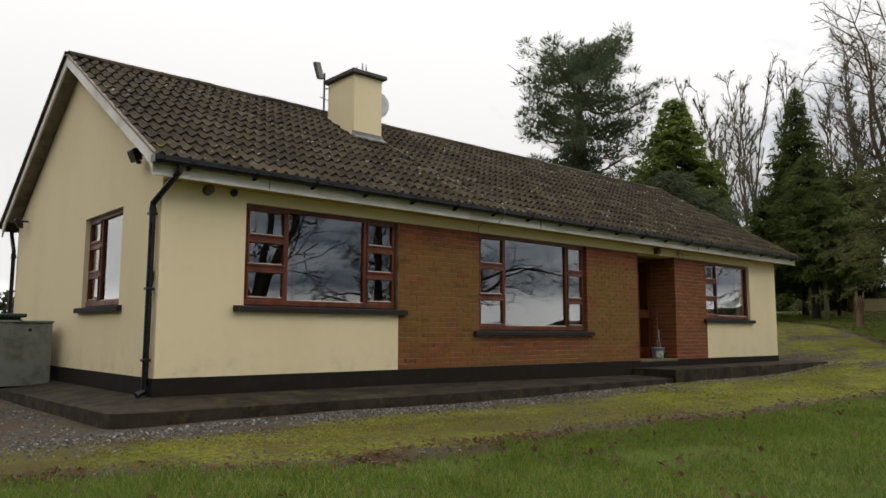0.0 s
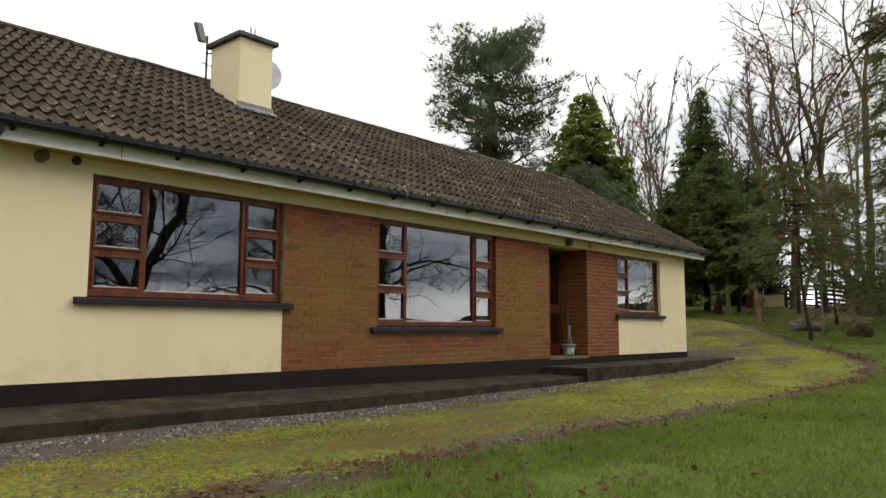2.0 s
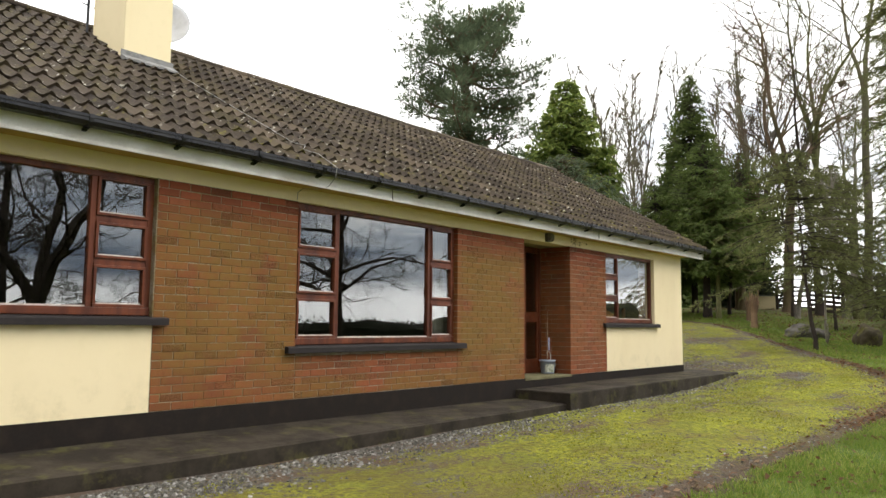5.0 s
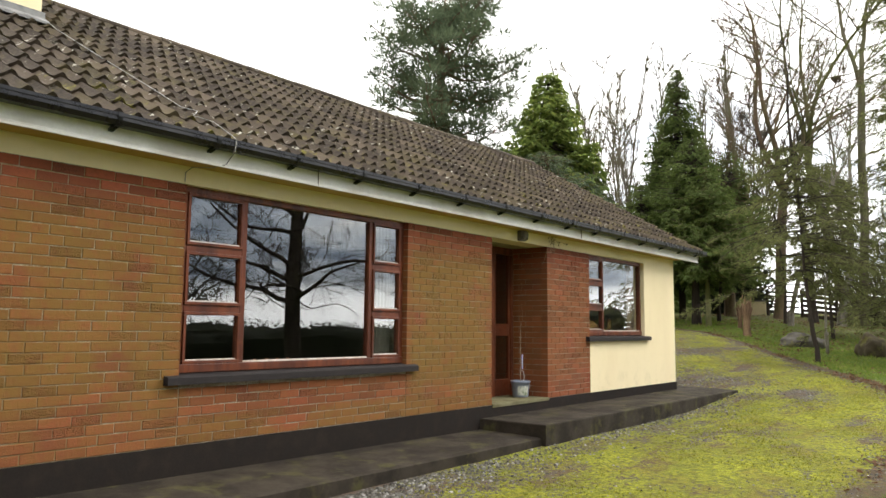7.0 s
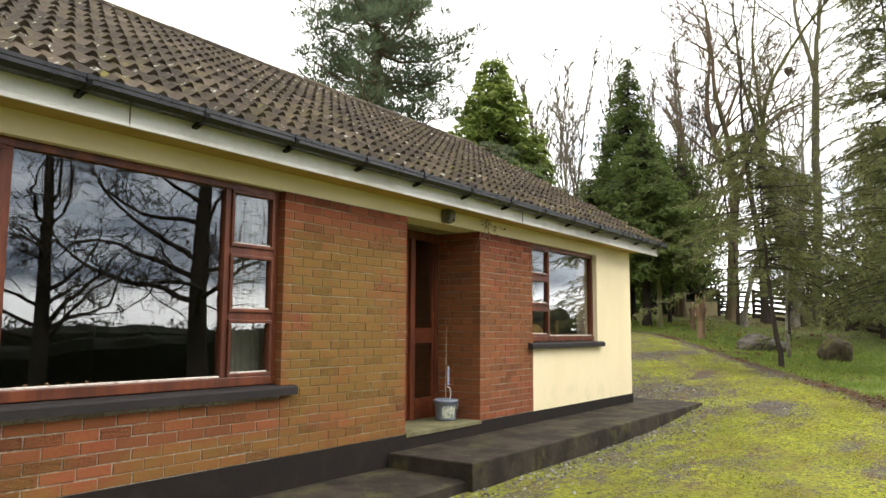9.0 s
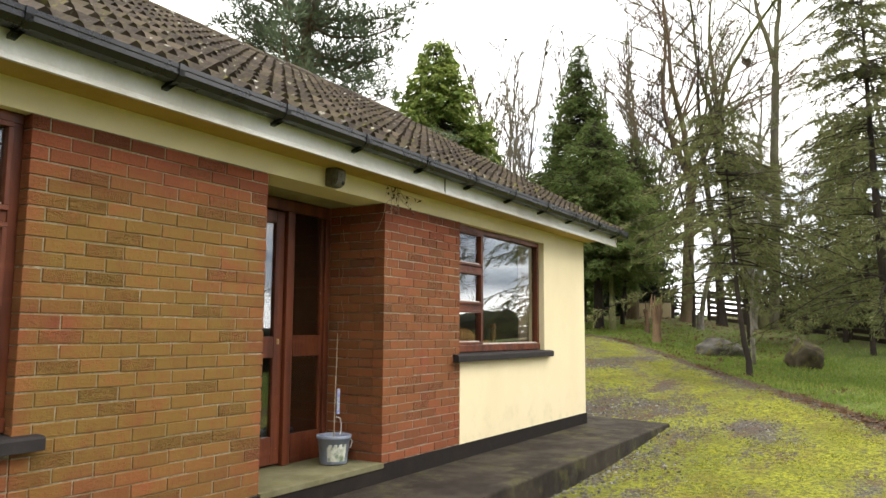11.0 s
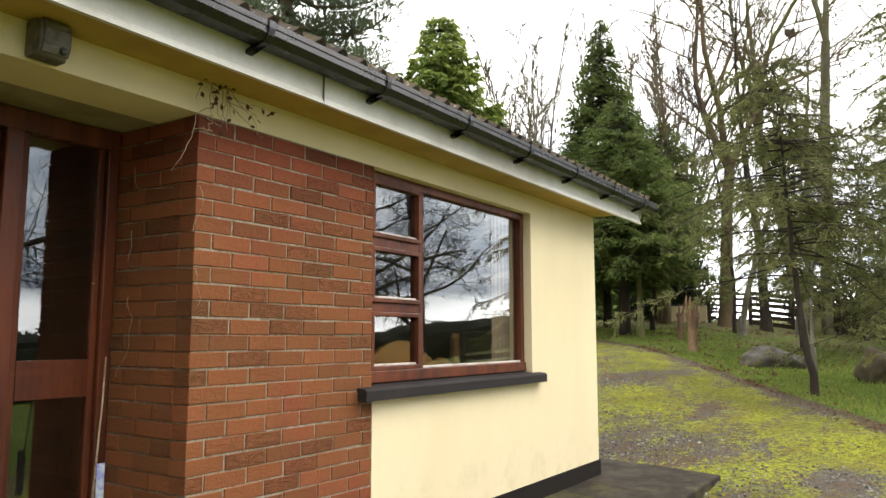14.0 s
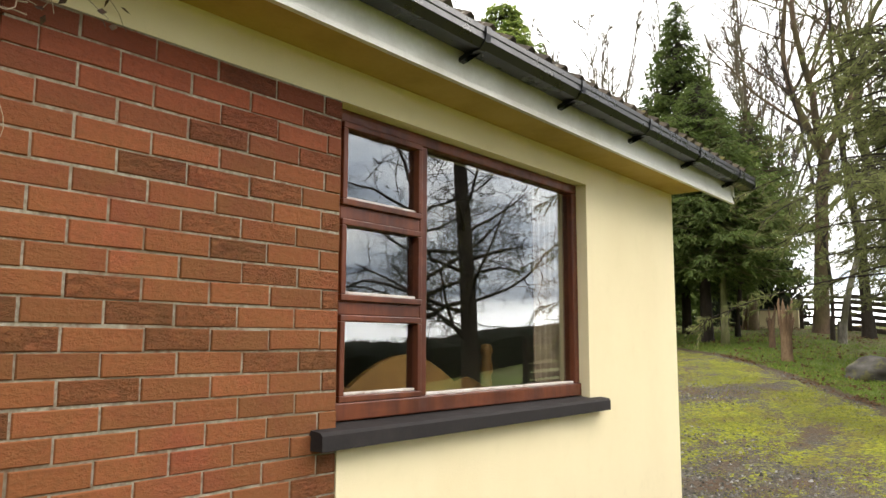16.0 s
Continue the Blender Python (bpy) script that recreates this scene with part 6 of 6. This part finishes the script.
# ---- woods in the distance ----
def woods(name, label, path, deep, height, n, size, seed, mt, ragged=0.4):
    """A belt of far trees as one sheet of countless sprays over dark stems."""
    rng = random.Random(seed)
    items = []
    total = sum(math.dist(a, b) for a, b in zip(path, path[1:]))
    for _ in range(n):
        s = rng.uniform(0, total)
        for a, b in zip(path, path[1:]):
            ln = math.dist(a, b)
            if s <= ln:
                break
            s -= ln
        t = s / ln
        x, y = a[0] + (b[0] - a[0]) * t, a[1] + (b[1] - a[1]) * t
        x += rng.uniform(-deep, deep)
        y += rng.uniform(-deep, deep)
        h = height * (1 - ragged + ragged * 1.6 * (0.5 + 0.5 * noise.noise((x * 0.11, y * 0.11, seed))) + 0.22 * noise.noise((x * 0.6, y * 0.6, 2.0)))
        z = ground_z(x, y) + h * rng.random() * rng.choice((0.45, 1.0, 1.0))
        d = Vector((rng.gauss(0, 1), rng.gauss(0, 1), rng.gauss(0.5, 0.8))).normalized()
        up = Vector((rng.gauss(0, 1), rng.gauss(0, 1), rng.gauss(0, 1))).normalized()
        ln2 = size * rng.uniform(0.5, 1.4)
        items.append((Vector((x, y, z)), d, ln2, ln2 * 0.42, up))
    ob = new(name, sprays_mesh(name, items, mt))
    return tagged(ob, label, "woods", kind="stuff")


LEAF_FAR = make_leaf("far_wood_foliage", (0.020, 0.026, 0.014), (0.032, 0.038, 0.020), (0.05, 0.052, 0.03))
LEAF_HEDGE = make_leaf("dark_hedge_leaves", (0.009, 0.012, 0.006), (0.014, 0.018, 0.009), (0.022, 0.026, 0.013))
LEAF_BRUSH = make_leaf("undergrowth", (0.045, 0.042, 0.024), (0.07, 0.062, 0.036), (0.10, 0.10, 0.05))
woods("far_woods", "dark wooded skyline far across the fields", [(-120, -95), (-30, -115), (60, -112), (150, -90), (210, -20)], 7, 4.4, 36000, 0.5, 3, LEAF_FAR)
woods("hedge", "brown-green hedge and thicket behind the fence", [(58, -17), (57, -10), (55, -2.0)], 2.2, 3.8, 14000, 0.45, 4, LEAF_BRUSH, 0.45)
woods("thicket", "bare brown thicket close behind the fence", [(30.3, -7.05), (33, -5.2), (36.6, -1.9), (38.1, 0.4), (38.3, 1.5)], 0.5, 2.5, 26000, 0.12, 9, LEAF_BRUSH, 0.6)
woods("undergrowth", "dark evergreen undergrowth below the firs", [(50, 11.5), (47, 13), (42, 17), (30, 20)], 2.0, 4.2, 22000, 0.32, 5, LEAF_FIR, 0.4)
woods("west_hedge", "bare brown hedge and trees past the gable end", [(-14, 44), (-4, 46), (10, 46)], 2.0, 3.6, 5000, 0.7, 6, LEAF_BRUSH, 0.5)


def garden_hedge():
    """An added hedge that keeps the window reflections dark, in place of a dark field: a lumpy body with a rounded top,
    under a coat of small leaves.
    """
    rng = random.Random(7)
    line = [Vector((x, y, 0)) for x, y in ((-26, -25), (2, -20), (12, -16), (24, -13), (42, -14))]
    stops = []
    for a, b in zip(line, line[1:]):
        n = int((b - a).length / 0.35)
        stops += [(a.lerp(b, k / n), (b - a).normalized()) for k in range(n)]
    section = ((-0.62, -0.2), (-0.66, 0.5), (-0.60, 1.0), (-0.35, 1.25), (0.0, 1.32), (0.35, 1.25), (0.60, 1.0), (0.66, 0.5), (0.62, -0.2))
    verts, faces, coat = [], [], []
    for k, (p, d) in enumerate(stops):
        side = Vector((-d.y, d.x, 0))
        g = ground_z(p.x, p.y)
        for u, h in section:
            q = p + side * u
            lump = 1 + 0.16 * noise.noise((q.x * 0.9, q.y * 0.9, h * 1.2)) + 0.08 * noise.noise((q.x * 4, q.y * 4, h * 4))
            verts.append((p.x + side.x * u * lump, p.y + side.y * u * lump, g + h * lump))
        if k:
            a, b = (k - 1) * len(section), k * len(section)
            faces += [(a + j, a + j + 1, b + j + 1, b + j) for j in range(len(section) - 1)]
    for _ in range(26000):
        j = rng.randrange(len(faces))
        ws = [rng.random() + 0.05 for _ in range(4)]
        c = sum((Vector(verts[v]) * w for v, w in zip(faces[j], ws)), Vector()) / sum(ws)
        coat.append((c, Vector((rng.gauss(0, 1), rng.gauss(0, 1), rng.gauss(0.6, 0.8))).normalized(), rng.uniform(0.04, 0.08), 0.014, Vector((rng.gauss(0, 1), rng.gauss(0, 1), rng.gauss(0, 1))).normalized()))
    h = thing("garden_hedge", "added near-black hedge filling in for a dark field", "hedge")
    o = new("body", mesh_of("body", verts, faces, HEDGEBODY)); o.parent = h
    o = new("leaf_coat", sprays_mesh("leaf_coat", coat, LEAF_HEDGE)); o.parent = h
    tagged(o, kind="stuff")


# near-black solid core of the filler hedge and the far woods
HEDGEBODY = worn("near_black_core", (0.012, 0.014, 0.007), (0.006, 0.007, 0.004), 0.95, 9, 0.02, spec=0.1)
garden_hedge()


def wooded_ridge():
    """The closed mass of the far skyline woods, under their sprays."""
    line = [Vector((x, y, 0)) for x, y in ((-120, -95), (-30, -115), (60, -112), (150, -90), (210, -20))]
    verts, faces, k = [], [], 0
    for a, b in zip(line, line[1:]):
        n = int((b - a).length / 0.8)
        for q in range(n):
            p = a.lerp(b, q / n)
            g = ground_z(p.x, p.y)
            h = 3.3 + 0.9 * noise.noise((p.x * 0.05, p.y * 0.05, 1.0)) + 0.5 * noise.noise((p.x * 0.3, p.y * 0.3, 4.0)) + 0.35 * noise.noise((p.x * 1.1, p.y * 1.1, 6.0))
            side = Vector((-(b - a).y, (b - a).x, 0)).normalized()
            for u, w in ((6, -0.5), (5.5, 0.7), (1.5, 1.0), (-1.5, 1.0), (-6, -0.5)):
                verts.append((p.x + side.x * u, p.y + side.y * u, g + h * w))
            if k:
                faces += [(5 * k - 5 + j, 5 * k - 4 + j, 5 * k + 1 + j, 5 * k + j) for j in range(4)]
            k += 1
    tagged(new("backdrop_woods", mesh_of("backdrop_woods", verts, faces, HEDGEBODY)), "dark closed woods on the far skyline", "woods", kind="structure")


wooded_ridge()
woods("evergreen_bush", "dark evergreen bush behind the low cream wall", [(38.0, 5.0), (38.6, 7.4)], 0.7, 2.9, 9000, 0.16, 10, LEAF_FAR, 0.35)
# unseen trees, added to cut the low western skylight into the door recess
woods("shelter_belt", "unseen evergreen belt added in the west to block low skylight", [(-6, -36), (-20, -27), (-25, -8), (-28, 8), (-30, 24)], 2.5, 13.0, 40000, 0.7, 8, LEAF_FAR, 0.4)


# rooks' nests in the bare crowns
def nest(at, r, seed):
    rng = random.Random(seed)
    t = thing("rook_nest", "dark twig nest lodged in a bare crown", "nest", at, "rook nests")
    limbs = []
    for _ in range(130):
        a = Vector((rng.gauss(0, 1), rng.gauss(0, 1), rng.gauss(0, 0.5))).normalized()
        p = a * r * rng.uniform(0.35, 0.95)
        d = a.cross(Vector((rng.gauss(0, 1), rng.gauss(0, 1), rng.gauss(0, 1)))).normalized()
        limbs.append([(p - d * r * 0.7, 0.012), (p + Vector((0, 0, -0.03)), 0.012), (p + d * r * 0.7, 0.006)])
    o = new("twig_mass", tubes_mesh("twig_mass", limbs, BARK_GREY))
    o.parent = t
    tagged(o, kind="stuff")


for k, (at, r) in enumerate((((23.4, -3.32, 6.56), 0.24), ((23.6, -4.05, 5.7), 0.13), ((35.6, 2.3, 9.2), 0.2), ((35.9, 0.9, 11.6), 0.18), ((38.9, 4.7, 10.5), 0.2))):
    nest(at, r, 60 + k)

# ---- grass, gravel and fallen leaves near the walk ----
def drive_edge(x):
    pts = [(-20, 4.0), (-6, -1.2), (-2, -2.9), (0.3, -3.85), (5, -4.05), (9, -4.25), (13, -4.35), (15.8, -3.9), (18, -2.75), (20.1, -1.5), (22.4, -0.2), (25, 1.55), (27.1, 3.65), (28.7, 5.4), (36, 14.0), (60, 19.9)]
    for (a, ya), (b, yb) in zip(pts, pts[1:]):
        if x <= b:
            return ya + (yb - ya) * (x - a) / (b - a)
    return 20.0


LEAF_GRASS = make_leaf("grass_blades", (0.112, 0.178, 0.024), (0.185, 0.262, 0.042), (0.34, 0.34, 0.10))
LEAF_MOSS = make_leaf("moss_tufts", (0.12, 0.125, 0.014), (0.23, 0.235, 0.022), (0.36, 0.35, 0.034))
LEAF_DRY = make_leaf("fallen_leaves", (0.09, 0.045, 0.022), (0.15, 0.08, 0.042), (0.24, 0.16, 0.09))


def scatter():
    rng = random.Random(14)
    blades, leaves = [], []
    # blades stand thickest where the camera passes nearest
    for x0, x1, y_far, n, size in ((-3.5, 6.5, 3.2, 46000, 0.055), (6.5, 14, 2.6, 22000, 0.055), (14, 34, 9.0, 60000, 0.062)):
        for _ in range(n):
            x = rng.uniform(x0, x1) + (rng.gauss(0, 1.2) if x0 < 0 or x1 > 30 else 0.0)
            y = drive_edge(x) - 0.05 - y_far * abs(rng.gauss(0, 0.52)) + 0.12 * noise.noise((x * 2.5, 0, 7))
            if noise.noise((x * 0.9, y * 0.9, 5.0)) < -0.32 and rng.random() < 0.7:
                continue
            p = Vector((x, y, ground_z(x, y) - 0.006))
            d = Vector((rng.gauss(0, 0.55), rng.gauss(0, 0.55), 1)).normalized()
            ln = size * rng.uniform(0.6, 1.6) * (1 + 0.9 * max(0.0, noise.noise((x * 3.1, y * 3.1, 8.0))))
            blades.append((p, d, ln, 0.0035 if x < 14 else 0.006, Vector((rng.gauss(0, 1), rng.gauss(0, 1), 0.05)).normalized()))
    for _ in range(9500):
        x = rng.uniform(-3, 27)
        y = drive_edge(x) - (abs(rng.gauss(0, 1.1)) - 0.12 if rng.random() < 0.6 else rng.gauss(-0.12, 0.15))
        if noise.noise((x * 0.8, y * 0.8, 9.0)) < 0.05 and rng.random() < 0.85:
            continue
        d = Vector((rng.gauss(0, 1), rng.gauss(0, 1), rng.gauss(0.15, 0.25))).normalized()
        leaves.append((Vector((x, y, ground_z(x, y) + 0.018)), d, rng.uniform(0.04, 0.09), rng.uniform(0.014, 0.03), Vector((rng.gauss(0, 0.4), rng.gauss(0, 0.4), 1)).normalized()))
    for _ in range(5200):
        x, y = rng.uniform(24, 40), rng.uniform(-1, 9)
        if y > drive_edge(x) + 0.1 or noise.noise((x * 0.6, y * 0.6, 3.0)) < -0.1:
            continue
        d = Vector((rng.gauss(0, 1), rng.gauss(0, 1), rng.gauss(0.2, 0.3))).normalized()
        leaves.append((Vector((x, y, ground_z(x, y) + 0.025)), d, rng.uniform(0.06, 0.12), rng.uniform(0.02, 0.04), Vector((rng.gauss(0, 0.4), rng.gauss(0, 0.4), 1)).normalized()))
    tagged(new("grass", sprays_mesh("grass", blades, LEAF_GRASS)), "short damp green lawn grass", "grass", kind="stuff")
    tufts = []
    for _ in range(44000):
        x = -1.5 + 25.5 * rng.random()
        lo = drive_edge(x) + 0.25
        y = rng.uniform(lo, -1.25) if x < 16.3 else rng.uniform(lo, lo + 3.6)
        q = noise.noise((x * 0.65, y * 1.2, 11.0)) + 0.5 * noise.noise((x * 2.6, y * 2.6, 1.0))
        if q < 0.0 or (x < 16.1 and y > -0.95):
            continue
        d = Vector((rng.gauss(0, 0.8), rng.gauss(0, 0.8), 1)).normalized()
        ln = rng.uniform(0.009, 0.022)
        tufts.append((Vector((x, y, ground_z(x, y) - 0.002)), d, ln, ln * 0.4, Vector((rng.gauss(0, 1), rng.gauss(0, 1), 0.1)).normalized()))
    tagged(new("moss", sprays_mesh("moss", tufts, LEAF_MOSS)), "yellow-green moss over the old gravel", "moss", kind="stuff")
    tagged(new("fallen_leaves", sprays_mesh("fallen_leaves", leaves, LEAF_DRY)), "scattered brown fallen leaves on the lawn edge", "leaves", kind="stuff")
    # loose stones along the path and the outer edge of the drive
    verts, faces = [], []
    def stone(x, y, s):
        k = len(verts)
        a = rng.uniform(0, 6.3)
        c, sn = math.cos(a), math.sin(a)
        z = ground_z(x, y)
        q = rng.uniform(0.5, 1.0)
        for u, v, w in ((1, 0, 0), (0, q, 0), (-1, 0.1, 0), (0.1, -q, 0), (0.3, 0.25 * q, 0.75), (-0.35, -0.2 * q, 0.6)):
            u, v, w = (t + rng.uniform(-0.2, 0.2) for t in (u, v, w))
            verts.append((x + s * (u * c - v * sn), y + s * (u * sn + v * c), z - 0.003 + s * max(w, -0.1)))
        faces.extend(tuple(k + q2 for q2 in f) for f in ((0, 1, 4), (1, 5, 4), (1, 2, 5), (2, 3, 5), (3, 4, 5), (3, 0, 4)))
    for _ in range(10000):
        x = rng.uniform(-1.6, 16.5)
        y = -0.92 - abs(rng.gauss(0, 0.36))
        if noise.noise((x * 0.7, y * 0.9, 2.0)) < -0.15 and y < -1.25 or rng.random() < 0.72 * smooth((x - 5.5) / 4.0):
            continue
        stone(x, y, rng.uniform(0.008, 0.028))
    for _ in range(3000):
        stone(rng.uniform(-4.0, -0.85), rng.uniform(-2.2, 3.0), rng.uniform(0.008, 0.024))
    for _ in range(2600):
        x = rng.uniform(-2, 27)
        y = drive_edge(x) + 0.28 + rng.gauss(0, 0.16)
        stone(x, y, rng.uniform(0.008, 0.022))
    for _ in range(4200):
        x = rng.uniform(-1.5, 24)
        y = rng.uniform(drive_edge(x) + 0.2, -1.0) if x < 16.5 else rng.uniform(drive_edge(x), drive_edge(x) + 3.0)
        if noise.noise((x * 1.1, y * 1.1, 4.0)) < 0.12:
            continue
        stone(x, y, rng.uniform(0.007, 0.018))
    for px, py, rx, ry, n in ((16.9, 0.3, 0.6, 0.65, 900), (18.5, 1.1, 0.5, 0.4, 200), (21.4, 2.0, 0.55, 0.28, 350), (16.2, -1.9, 0.5, 0.25, 150)):
        for _ in range(n):
            x, y = rng.gauss(px, rx), rng.gauss(py, ry)
            if x > 15.4 and not (x < 16.15 and y > -1.0):
                stone(x, y, rng.uniform(0.010, 0.028))
    tagged(new("gravel", mesh_of("gravel", verts, faces, GRAVELM)), "loose grey gravel along the path and drive edge", "gravel", kind="stuff")


def make_gravel():
    m = Mat("gravel_stone", 0.9, 0, 0.3)
    c = m.ramp(m.random(), [(0.0, (0.040, 0.037, 0.029)), (0.45, (0.085, 0.080, 0.066)), (0.85, (0.165, 0.158, 0.138)), (1.0, (0.28, 0.27, 0.25))])
    m.colour(c)
    return m.m


GRAVELM = make_gravel()
scatter()


# ---- bricks of the front panels ----
def brick_mesh():
    """A brick with worn arrises, 1 m long in x so that each one can be cut to length."""
    e, y0, y1, h = 0.003, -0.001, 0.10, 0.0672
    ex = 0.018
    v = [(0, y0 + e, 0), (1, y0 + e, 0), (1, y0 + e, h), (0, y0 + e, h), (ex, y0, e), (1 - ex, y0, e), (1 - ex, y0, h - e), (ex, y0, h - e), (0, y1, 0), (1, y1, 0), (1, y1, h), (0, y1, h)]
    f = [(4, 5, 6, 7), (0, 1, 5, 4), (1, 2, 6, 5), (2, 3, 7, 6), (3, 0, 4, 7), (0, 8, 9, 1), (1, 9, 10, 2), (2, 10, 11, 3), (3, 11, 8, 0)]
    return v, f


def lay_bricks():
    rng = random.Random(2)
    v, f = brick_mesh()
    me = mesh_of("brick", v, f, BRICK)
    av, af = [], []
    def place(m, length, single):
        m = m @ Matrix.Diagonal((length, 1, 1, 1))
        if single:
            ob = new("brick", me)
            ob.parent = WALL_BRICK
            ob.matrix_local = m
        else:
            k = len(av)
            av.extend(m @ Vector(p) for p in v)
            af.extend(tuple(k + q for q in face) for face in f)
    def course(x0, x1, z, odd, single, turn=None, pitch=0.225):
        cuts = [x0]
        x = x0 + (0.2125 if not odd else 0.10)
        while x < x1 - 0.03:
            cuts.append(x)
            x += pitch + rng.uniform(-0.010, 0.010)
        cuts.append(x1 + 0.010)
        if len(cuts) > 2 and cuts[-1] - cuts[-2] < 0.07:
            cuts.pop(-2)
        for a, b in zip(cuts, cuts[1:]):
            if b - a < 0.025:
                continue
            m = Matrix.Translation((a, rng.uniform(-0.0015, 0.0022), z + rng.uniform(-0.0022, 0.0022))) @ Matrix.Rotation(rng.uniform(-0.010, 0.010), 4, "Y")
            if turn is not None:
                m = turn @ m
            place(m, b - a - rng.uniform(0.006, 0.010), single(a))
    n = 28
    for k in range(n):
        z = 0.006 + k * 0.0748
        odd = k % 2
        no = lambda a: False
        course(3.43, 5.03, z, odd, no)
        if z < 0.42:
            course(5.04, 7.74, z, 1 - odd, no)
        course(7.75, DOOR_X0, z, odd, lambda a: a > 8.72)
        course(DOOR_X1, 11.92, z, 1 - odd, lambda a: True, None, 0.234)
        # return into the recess, both sides
        left = Matrix(((0, -1, 0, DOOR_X0), (1, 0, 0, 0), (0, 0, 1, 0), (0, 0, 0, 1)))
        right = Matrix(((0, 1, 0, DOOR_X1), (-1, 0, 0, DOOR_Y), (0, 0, 1, 0), (0, 0, 0, 1)))
        course(0.0, DOOR_Y - 0.105, z, 1 - odd, lambda a: True, right)
    ob = new("brick_field", mesh_of("brick_field", av, af, BRICK))
    ob.parent = WALL_BRICK
    tagged(ob, kind="stuff")


lay_bricks()
